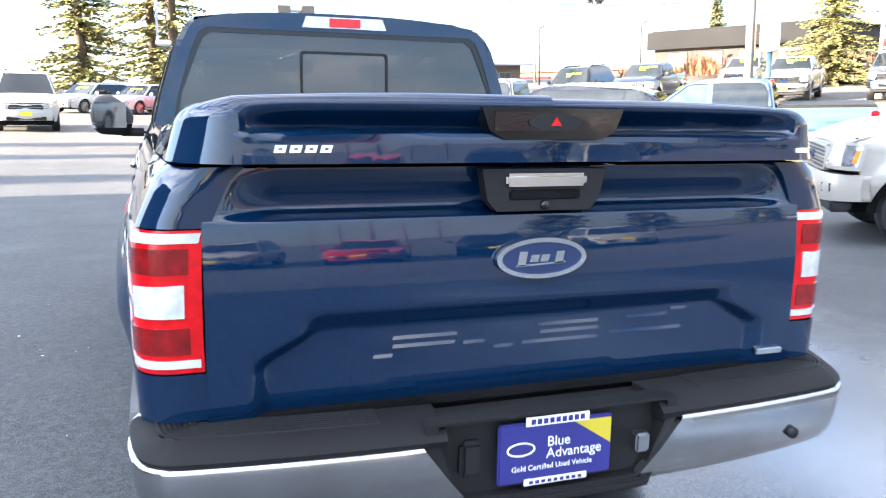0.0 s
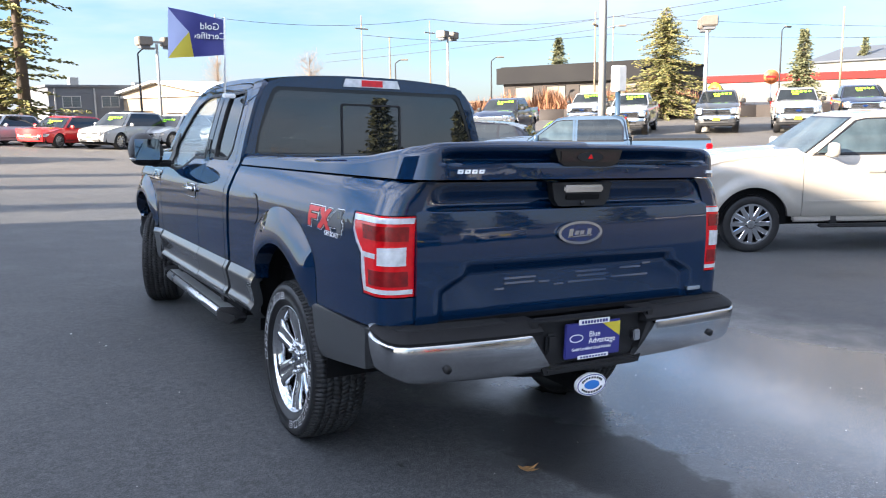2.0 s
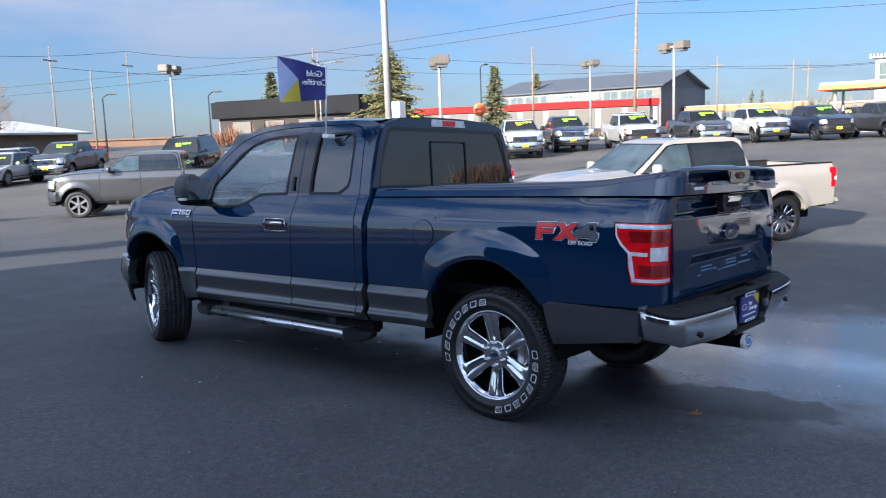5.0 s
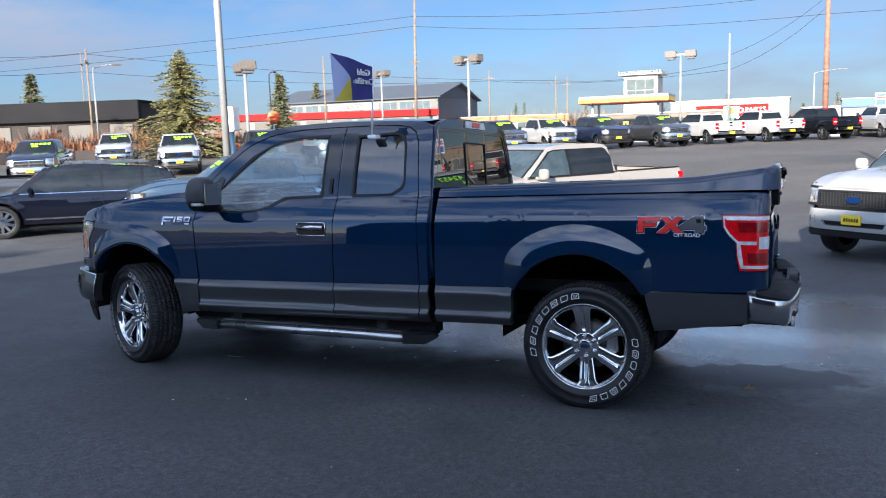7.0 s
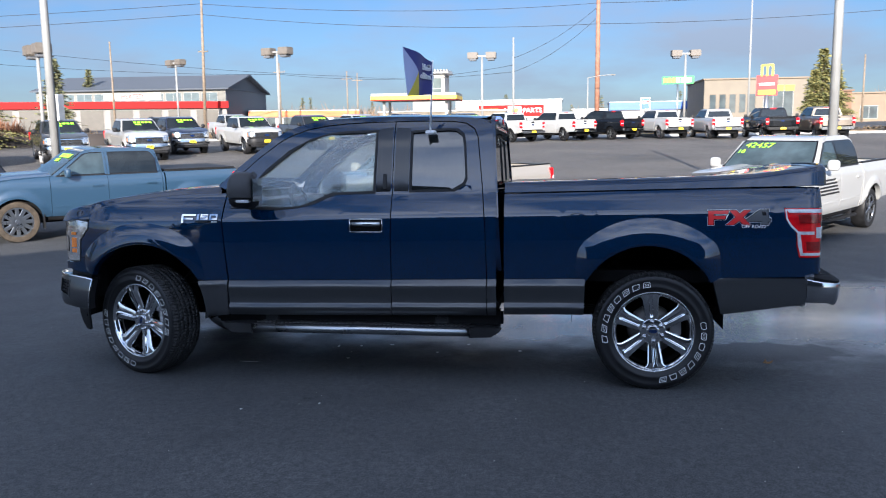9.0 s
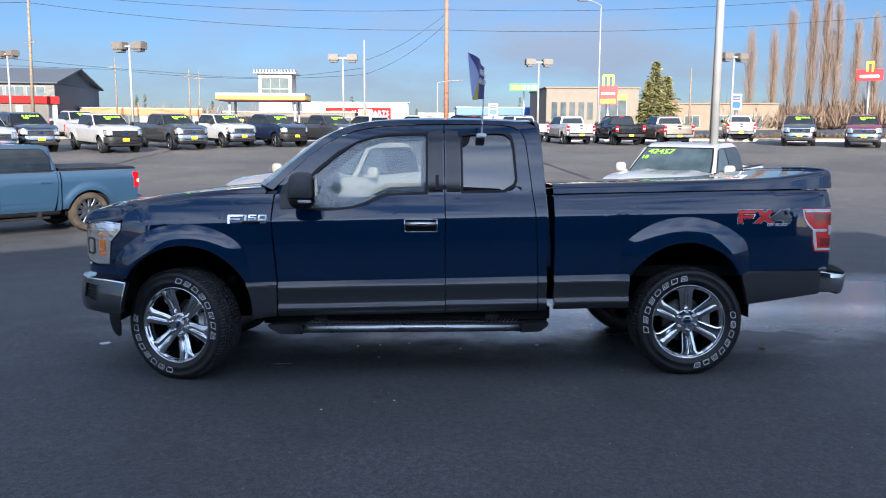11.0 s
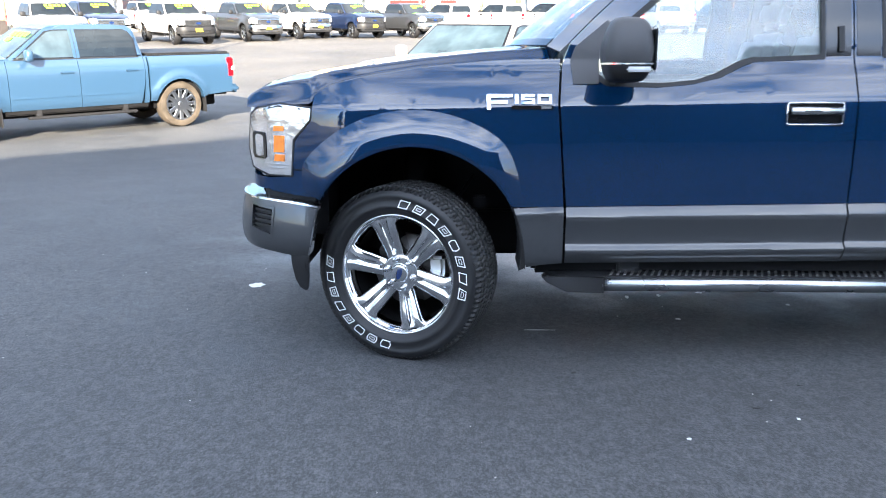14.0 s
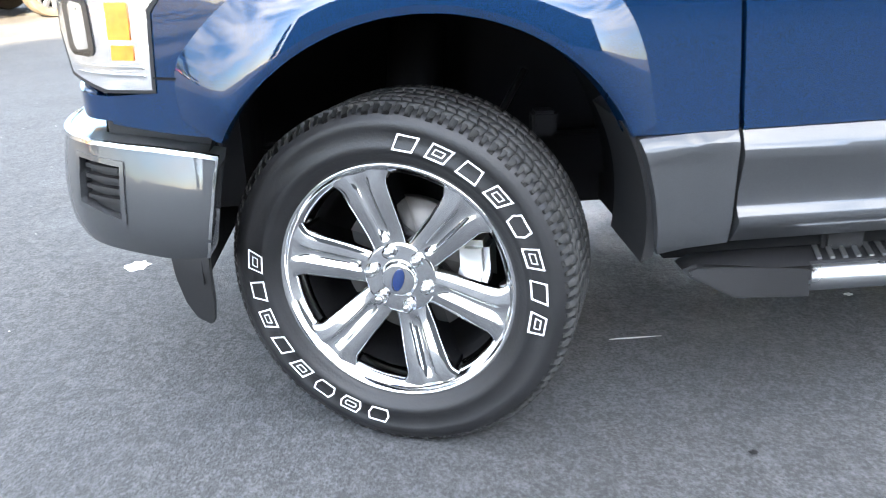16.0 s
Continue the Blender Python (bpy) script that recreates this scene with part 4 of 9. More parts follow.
def parked_car(m, color, label, group="cars parked in the lot", L=4.5, H=1.65, W=1.84, suv=True, wb=2.7, sticker=True, rim=SATIN, name="car", near=False, fall=0.0):
    """A hatchback or sport utility car, origin on the ground at mid-length, nose to +y."""
    t = thing(name, m, label, "car", group)
    f, r = L / 2, -L / 2
    ya, yb = wb / 2 + 0.05, -wb / 2 + 0.05
    w = W / 2
    belt = H * 0.60
    R = 0.37 if suv else 0.32
    du, dv, n = (0.07, 0.05, 20) if near else (0.2, 0.09, 12)
    zs = 0.30 if suv else 0.24
    side = [(zs, w * 0.93), (zs + 0.12, w * 0.965), (0.55, w * 0.992), (belt * 0.76, w), (belt - 0.10, w * 0.985), (belt, w * 0.955), (belt + 0.05, w * 0.94)]

    def flank(y, z):
        x = spline(side, z)
        e = max(0.0, y - (f - 0.75)) / 0.75 if y > 0 else max(0.0, -y - (f - 0.55)) / 0.55
        x -= 0.26 * e ** 2.2
        for cy in (ya, yb):
            q = math.hypot(y - cy, z - R)
            if q < R + 0.17:
                x += 0.022 * smooth(R + 0.17, R + 0.08, q)
        return x

    def feet(cy):
        rr = R + 0.06
        a = math.degrees(math.asin(max(-1.0, min(1.0, (zs - R) / rr))))
        return arc(cy, R, rr, a, 180 - a, n)
    top_line = [(f - 0.10, belt - 0.27), (f - 0.30, belt - 0.17), (f - 0.75, belt - 0.07), (f - 1.30, belt + 0.01), (r + 0.15, belt + 0.01)]
    for s in (-1, 1):
        def on(u, v, d):
            return Vector((s * (flank(u, v) - d), u, v))
        o = [(f - 0.08, zs + 0.06)] + top_line + [(r + 0.05, belt - 0.10), (r + 0.02, 0.60), (r + 0.06, zs + 0.06)] + [p for p in feet(yb)[::-1]] + [p for p in feet(ya)[::-1]]
        sd = part("body_side", panel(o, on, 0.05, (), du, dv), color, t)
        mid = (f - 2.0 + r + 0.6) / 2 + 0.15
        for y in (f - 1.30, mid, mid - 0.92):
            part("door_seam", panel([(y - 0.004, zs + 0.12), (y + 0.004, zs + 0.12), (y + 0.004, belt), (y - 0.004, belt)], lambda u, v, d: on(u, v, d - 0.0015), 0.01, (), 0, 0.1), DARK, sd)
        for y in (mid + 0.10, mid - 0.84):
            part("door_handle", boxes((s * (w - 0.04), s * (w + 0.022), y, y + 0.20, belt - 0.155, belt - 0.128), bevel=0.008), CHROME if near else color, sd)
        part("sill_strip", panel([(yb + R + 0.1, zs + 0.10), (ya - R - 0.1, zs + 0.10), (ya - R - 0.1, zs + 0.135), (yb + R + 0.1, zs + 0.135)], lambda u, v, d: on(u, v, d - 0.008), 0.02, (), 0.3, 0), CHROME if near else BLACK, sd)
        for y in (ya, yb):
            part("wheel_liner", panel(arc(y, R, R + 0.07, -5, 185, 16), lambda u, v, d: Vector((s * (w - 0.16), u, v)), 0.0), DARK, t)
    part("core", boxes((-w + 0.17, w - 0.17, r + 0.10, f - 0.16, zs, belt - 0.26)), DARK, t)

    def across(points, name2, mat2, k2=14):
        def at_(i, u):
            y, z = points[int(i)]
            lim = flank(max(r + 0.02, min(f - 0.08, y)), z) - 0.004
            bulge = (0.10 if y > 0 else -0.06) * (1 - u * u) * smooth(1.0, f - 0.3, abs(y))
            return Vector((u * lim, y + bulge, z + (0.03 * (1 - u ** 4) if name2 == "bonnet" else 0)))
        return part(name2, thick(grid(range(len(points)), [-1 + 2 * k / k2 for k in range(k2 + 1)], at_), -0.02), mat2, t, sharp=50)
    across([(f - 1.30, belt + 0.01), (f - 1.0, belt - 0.03), (f - 0.75, belt - 0.07), (f - 0.5, belt - 0.115), (f - 0.30, belt - 0.17), (f - 0.16, belt - 0.225), (f - 0.10, belt - 0.27)], "bonnet", color)
    across([(f - 0.10, belt - 0.27), (f - 0.06, belt - 0.36), (f - 0.045, 0.60), (f - 0.05, 0.45), (f - 0.08, zs + 0.06)], "front_fascia", color)
    across([(r + 0.15, belt + 0.01), (r + 0.06, belt - 0.08), (r + 0.02, 0.75), (r + 0.0, 0.60), (r + 0.02, 0.45), (r + 0.06, zs + 0.06)], "rear_fascia", color)
    wt = w * 0.69
    g = [(r + 0.20, belt - 0.01), (f - 1.20, belt - 0.01), (f - 1.85, H - 0.13), (f - 2.05, H - 0.045), (f - 2.4, H - 0.005), (-0.3, H), (r + 0.95, H - 0.025 - 0.6 * fall), (r + 0.62, H - 0.065 - fall), (r + 0.48, H - 0.13 - fall)]

    def lean(z):
        k = (z - belt) / (H - belt)
        return w * 0.945 + (wt - w * 0.945) * k + 0.02 * math.sin(math.pi * min(1.0, max(0.0, k)))
    top = part("cabin", slab(g, lambda y, z: -lean(z), lambda y, z: lean(z), 0.055, 3), color, t)
    for s in (-1, 1):
        def on_side(u, v, d):
            return Vector((s * (lean(v) + 0.005 - d), u, v))
        z0, z1 = belt + 0.045, H - 0.105
        part("window_strip", panel([(r + 0.46, z0 + 0.06), (mid - 0.95, z0 - 0.02), (f - 1.34, z0 - 0.02), (f - 1.38, z0), (f - 2.03, z1 + 0.02), (r + 0.95, z1 + 0.015), (r + 0.70, z1 - 0.02)], on_side, 0.02, (), 0.3, 0.15), GLOSS_BLACK, top)
        if near:
            part("belt_trim", panel([(r + 0.50, z0 + 0.035), (mid - 0.95, z0 - 0.035), (f - 1.36, z0 - 0.035), (f - 1.36, z0 - 0.018), (mid - 0.95, z0 - 0.018), (r + 0.50, z0 + 0.052)], lambda u, v, d: on_side(u, v, d - 0.006), 0.012, (), 0.3, 0), CHROME, top)
        panes = (("door_window", [(mid + 0.03, z0), (f - 1.46, z0), (f - 2.06, z1), (mid + 0.03, z1)]), ("rear_door_window", [(mid - 0.84, z0), (mid - 0.03, z0), (mid - 0.03, z1), (mid - 0.86, z1)]), ("quarter_window", [(r + 0.56, z0 + 0.06), (mid - 0.90, z0), (mid - 0.92, z1), (r + 0.95, z1 - 0.005), (r + 0.74, z1 - 0.03)]))
        for nm, o in panes:
            part(nm, panel(o, lambda u, v, d: on_side(u, v, d - 0.005), 0.01, (), 0.3, 0.15), CAR_GLASS, top)
        for y in (mid, mid - 0.88):
            part("pillar_trim", panel([(y - 0.035, z0 - 0.01), (y + 0.035, z0 - 0.01), (y + 0.03, z1 + 0.01), (y - 0.04, z1 + 0.01)], lambda u, v, d: on_side(u, v, d - 0.004), 0.01, (), 0, 0.15), GLOSS_BLACK, top)
        if suv:
            part("roof_rail", boxes((s * (wt - 0.10), s * (wt - 0.06), r + 0.9, f - 2.3, H - 0.005, H + 0.045), bevel=0.012), SATIN if near else BLACK, top)
        part("headlight", panel([(0.0, belt - 0.40), (0.9, belt - 0.36), (1.0, belt - 0.24), (0.5, belt - 0.25), (0.0, belt - 0.29)], lambda u, v, d: Vector((s * (w * 0.52 + w * 0.40 * u), f + 0.055 - 0.30 * u ** 2.2 - d, v)), 0.05, (), 0.12, 0), HEADLAMP, t)
        part("tail_light", boxes((s * (w - 0.44), s * (w - 0.10), r - 0.01, r + 0.2, belt - 0.26, belt - 0.09), bevel=0.03), LENS_RED, t)
        mr = boxes((s * (w + 0.02), s * (w + 0.20), f - 1.66, f - 1.54, belt + 0.03, belt + 0.17), bevel=0.035)
        box(mr, *sorted((s * (w - 0.12), s * (w + 0.05))), f - 1.62, f - 1.57, belt + 0.03, belt + 0.07)
        part("door_mirror", mr, color, t)
        for y in (ya, yb):
            wheel_simple(y, s * (w - 0.01), R, 0.24, t, rim, 10)

    def on_screen(u, v, d):
        k = (v - belt) / (H - 0.13 - belt)
        return Vector((u * lean(v), f - 1.20 - 0.65 * k + 0.010 - d + 0.03 * (1 - u * u), v + 0.010 - d))
    part("windscreen", panel([(-0.92, belt + 0.02), (0.92, belt + 0.02), (0.90, H - 0.10), (-0.90, H - 0.10)], on_screen, 0.02, (), 0.2, 0.2), CAR_GLASS, top)

    def on_rear(u, v, d):
        k = (v - belt) / (H - 0.13 - belt)
        return Vector((u * lean(v), r + 0.20 + 0.28 * k - 0.010 + d, v))
    part("rear_window", panel([(-0.84, belt + 0.06), (0.84, belt + 0.06), (0.82, H - 0.16), (-0.82, H - 0.16)], on_rear, 0.03), CAR_GLASS, top)
    gr = part("grille", boxes((-w * 0.52, w * 0.52, f - 0.06, f + 0.062, belt - 0.44, belt - 0.28), bevel=0.03), BLACK, t)
    part("grille_bar", boxes((-w * 0.50, w * 0.50, f + 0.03, f + 0.072, belt - 0.375, belt - 0.35), bevel=0.008), CHROME, gr)
    part("lower_intake", boxes((-w * 0.6, w * 0.6, f - 0.12, f + 0.055, 0.36, 0.47), bevel=0.02), BLACK, t)
    part("front_plate", boxes((-0.16, 0.16, f + 0.05, f + 0.075, 0.49, 0.61)), YELLOW, t)
    part("rear_plate", boxes((-0.16, 0.16, r - 0.075, r - 0.05, 0.60, 0.73)), WHITE, t)
    part("underbody", boxes((-w * 0.8, w * 0.8, r + 0.3, f - 0.3, 0.20, 0.42)), DARK, t)
    if sticker:
        ang = math.degrees(math.atan2(H - 0.13 - belt, 0.65))
        mm = Matrix.Translation((-0.10, f - 1.20 - 0.65 * 0.70 + 0.05, belt + (H - 0.13 - belt) * 0.74)) @ pose(0, 0, 0, 0, 0, 180) @ pose(0, 0, 0, ang)
        price(top, None, 0.75, 0.11, mm)
    return t


def at(x, y, rz, back=0.0):
    """A pose on the ground; back: how far the given point lies ahead of the origin."""
    m = pose(x, y, 0, 0, 0, rz) @ Matrix.Translation((0, -back, 0))
    o = m.translation
    a, b = m @ Vector((0, 3.5, 0)), m @ Vector((0, 0, 0))
    r1, r2 = m @ Vector((0.9, 0, 0)), m @ Vector((-0.9, 0, 0))
    pitch = math.degrees(math.atan2(lie(a.x, a.y) - lie(b.x, b.y), 3.5))
    roll = -math.degrees(math.atan2(lie(r1.x, r1.y) - lie(r2.x, r2.y), 1.8))
    return pose(o.x, o.y, lie(o.x, o.y), 0, 0, rz) @ pose(0, 0, 0, pitch, roll, 0)


F = 4.62   # how far a pickup's nose lies ahead of its rear axle
# the angled back row, noses to the lot
parked_pickup(at(18.8, 28.3, 130, F), NAVY_P, "dark blue pickup with a chrome cross grille", grille="cross")
parked_pickup(at(28.0, 32.9, 130, F), WHITE_P, "white pickup with a chrome grille, price on the windscreen")
parked_pickup(at(23.8, 24.7, 130, F), WHITE_P, "white extended-cab pickup, price on the windscreen", crew=False)
parked_pickup(at(26.6, 21.9, 130, F), GUN_P, "dark grey pickup with a chrome cross grille and windscreen price", grille="cross")
parked_pickup(at(28.3, 19.0, 130, F), WHITE_P, "white crew-cab pickup with a chrome grille and windscreen price", grille="bars")
parked_pickup(at(33.5, 19.4, 130, F), NAVY_P, "dark blue pickup with a chrome grille, lime price on the windscreen")
parked_pickup(at(34.0, 15.6, 130, F), WHITE_P, "white off-road pickup with a black grille and bumper", grille="mesh", trim=BLACK)
parked_pickup(at(37.5, 13.2, 130, F), GUN_P, "grey pickup with a chrome grille, lime price on the windscreen")
parked_pickup(at(40.8, 11.2, 130, F), WHITE_P, "white pickup with a chrome grille, lime price on the windscreen")
parked_pickup(at(42.2, 8.4, 130, F), NAVY_P, "dark blue pickup with a black grille, lime price on the windscreen", grille="mesh", trim=BLACK)
parked_pickup(at(43.2, 5.1, 128, F), GUN_P, "dark grey pickup with a chrome grille and lime price")
R0 = -1.3
parked_pickup(at(46.0, 2.4, -50, R0), WHITE_P, "white pickup parked tail first towards the lot", sticker=False, trim=CHROME)
parked_pickup(at(47.5, -0.9, -50, R0), WHITE_P, "white pickup parked tail first, chrome bumper", sticker=False)
parked_pickup(at(48.5, -4.0, -52, R0), BLACK_P, "black pickup parked tail first, chrome bumper", sticker=False)
parked_pickup(at(49.0, -7.0, -70, R0), WHITE_P, "white pickup parked tail first towards the lot", sticker=False)
parked_pickup(at(47.5, -9.7, -82, R0), WHITE_P, "white crew-cab pickup parked tail first", sticker=False)
parked_pickup(at(45.6, -12.5, -86, R0), BLACK_P, "black heavy-duty pickup parked tail first", sticker=False, trim=BLACK)
parked_pickup(at(43.6, -15.0, -88, R0), TAN_P, "bronze crew-cab pickup parked tail first", sticker=False)
parked_pickup(at(50.5, -21.7, -108, R0), WHITE_P, "white crew-cab pickup parked tail first beside the pole", sticker=False)
parked_pickup(at(42.5, -22.0, 66, F), GUN_P, "dark grey heavy-duty pickup with a large chrome grille", grille="bars")
parked_pickup(at(40.0, -24.6, 62, F), WINE_P, "dark red heavy-duty pickup with a large chrome grille", grille="bars")
parked_pickup(at(48.0, 22.3, 130, F), WHITE_P, "white pickup standing in a second row")
parked_car(at(43.5, 25.5, 130, 2.3), BLACK_P, "black sport utility car in a second row", H=1.75, name="sport_utility_car")
# cars along the far end of the lot
parked_car(at(7.9, 36.3, 130, 2.25), SILVER_P, "silver small sport utility car, lime price on the windscreen", L=4.3, H=1.66, name="sport_utility_car")
parked_car(at(10.9, 37.4, 130, 2.2), WHITE_P, "white crossover car, lime price on the windscreen", L=4.35, H=1.57, name="sport_utility_car")
parked_pickup(at(14.1, 37.8, 130, F), GUN_P, "dark grey pickup at the end of the row, lime price")
parked_car(at(5.1, 37.4, 130, 2.2), SILVER_P, "silver crossover car beside the building", L=4.4, H=1.6, name="sport_utility_car")
parked_car(at(2.5, 36.4, 132, 2.3), WHITE_P, "pearl white sport utility car in the end row", L=4.7, H=1.72, name="sport_utility_car")
parked_car(at(0.1, 37.6, 135, 2.2), RED_P, "bright red hatchback in the end row", L=4.5, H=1.47, suv=False, name="hatchback_car")
parked_car(at(-2.5, 39.4, 138, 2.2), SILVER_P, "silver saloon in the end row", L=4.6, H=1.46, suv=False, name="saloon_car")
parked_car(at(10.0, 46.0, 130, 2.2), SILVER_P, "silver car standing behind the front row", L=4.5, H=1.6, name="sport_utility_car")
parked_car(at(-5.0, 40.6, 138, 2.2), WHITE_P, "white saloon at the end of the row", L=4.6, H=1.46, suv=False, name="saloon_car")
parked_car(at(7.0, 43.5, 130, 2.2), WHITE_P, "white saloon standing behind the front row", L=4.6, H=1.46, suv=False, name="saloon_car", sticker=False)
parked_car(at(14.6, 45.0, 130, 2.2), SILVER_P, "silver crossover standing behind the front row", L=4.5, H=1.62, name="sport_utility_car", sticker=False)
parked_car(at(-4.4, 25.0, 186, 2.2), WHITE_P, "white off-road car with a dark blue bumper", L=4.4, H=1.85, name="off_road_car", sticker=False)
# standing round the blue truck
parked_pickup(at(9.9, 2.15, 58, 0.0) @ Matrix.Scale(0.95, 4), CREAM_P, "pearl white crew-cab pickup with bright multi-spoke wheels", near=True, trim=CREAM_P, lower=CREAM_P, rim=CHROME, spokes=12, sticker=False)
parked_pickup(at(7.2, -1.95, 54, F * 0.95) @ Matrix.Scale(0.95, 4), WHITE_P, "white crew-cab pickup with a black mesh grille and lime price", near=True, grille="mesh", trim=WHITE_P, digits="42457", dark_panel=True, stripes=True)
parked_pickup(at(10.4, 8.95, 46, 0.0) @ Matrix.Scale(0.91, 4), STEEL_P, "flat steel-blue crew-cab pickup with a black bed cover", near=True, trim=STEEL_P, grille="mesh", cover=True, spokes=12, muddy=True)
parked_car(at(8.43, 14.44, 47, 0.0), INK_P, "black three-row sport utility car with bright ten-spoke wheels", L=5.04, H=1.60, W=1.98, wb=2.98, sticker=False, rim=CHROME, name="sport_utility_car", near=True, fall=0.09)
parked_pickup(at(9.1, 17.1, 47, 0.0) @ Matrix.Scale(0.92, 4), GUN_P, "dark grey crew-cab pickup beside the black sport utility car", near=True, trim=GUN_P, grille="mesh", sticker=False)
parked_car(at(16.4, 30.3, 130, 2.6), BLACK_P, "large black sport utility car, lime price on the windscreen", L=5.2, H=1.89, W=2.04, wb=2.95, rim=CHROME, name="sport_utility_car")
# ---- the dark blue pickup ----
truck = thing("pickup_truck", TRUCK, "dark blue extended-cab pickup with grey lower body and closed bed lid", "pickup truck")
HUB = 0.395
WB = 3.69


def rake(y):
    return (1.0 - y) * 0.0175


def z_mould(y):
    return 0.749 + rake(y)


SIDE = [(0.42, 0.90), (0.70, 0.962), (0.78, 0.966), (0.95, 0.972), (1.10, 0.971), (1.180, 0.967), (1.200, 0.957), (1.24, 0.940), (1.30, 0.912), (1.345, 0.886), (1.40, 0.872), (1.50, 0.846), (1.65, 0.802), (1.75, 0.768), (1.82, 0.728), (1.87, 0.682), (1.93, 0.60)]


def half(y, z):
    """The half width of the painted side at (y, z), with the swelling over the wheels."""
    x = spline(SIDE, z - (rake(y) if z < 1.36 else 0.0))
    if y > 3.85:
        x -= 0.115 * ((y - 3.85) / 0.42) ** 2
    if y < -0.55:
        x -= 0.018 * ((-0.55 - y) / 0.45) ** 2
    return x


def on_left(u, v, d):
    return Vector((-(half(u, v) - d), u, v))


def on_right(u, v, d):
    return Vector((half(u, v) - d, u, v))


SIDES = ((-1, on_left), (1, on_right))
G = 0.0035                                   # half of the gap between panels


A_PILLAR = [(3.085, 1.388), (2.97, 1.498), (2.85, 1.60), (2.69, 1.727), (2.60, 1.780), (2.49, 1.826), (2.36, 1.855)]
RAIL = A_PILLAR + [(2.24, 1.868), (1.98, 1.878), (1.70, 1.878), (1.40, 1.872), (1.22, 1.862)]
DOOR_TOP = [(2.985, 1.40), (2.90, 1.485), (2.79, 1.585), (2.64, 1.697), (2.55, 1.745), (2.44, 1.785), (2.30, 1.812), (2.15, 1.826), (1.95, 1.834)]
FRONT_PANE = [(2.83, 1.226), (2.62, 1.222), (2.475, 1.235), (2.362, 1.263), (2.266, 1.310), (2.215, 1.327), (1.923, 1.338), (1.918, 1.779), (2.154, 1.774), (2.29, 1.757), (2.42, 1.718), (2.562, 1.640), (2.72, 1.510), (2.835, 1.395), (2.88, 1.33), (2.885, 1.26)]
REAR_PANE = [(1.676, 1.345), (1.678, 1.770), (1.40, 1.786), (1.345, 1.780), (1.303, 1.748), (1.288, 1.68), (1.272, 1.435), (1.288, 1.395), (1.362, 1.351)]


def grown(loop, g):
    cx = sum(p[0] for p in loop) / len(loop)
    cy = sum(p[1] for p in loop) / len(loop)
    return [(p[0] + (g if p[0] > cx else -g), p[1] + (g if p[1] > cy else -g)) for p in loop]


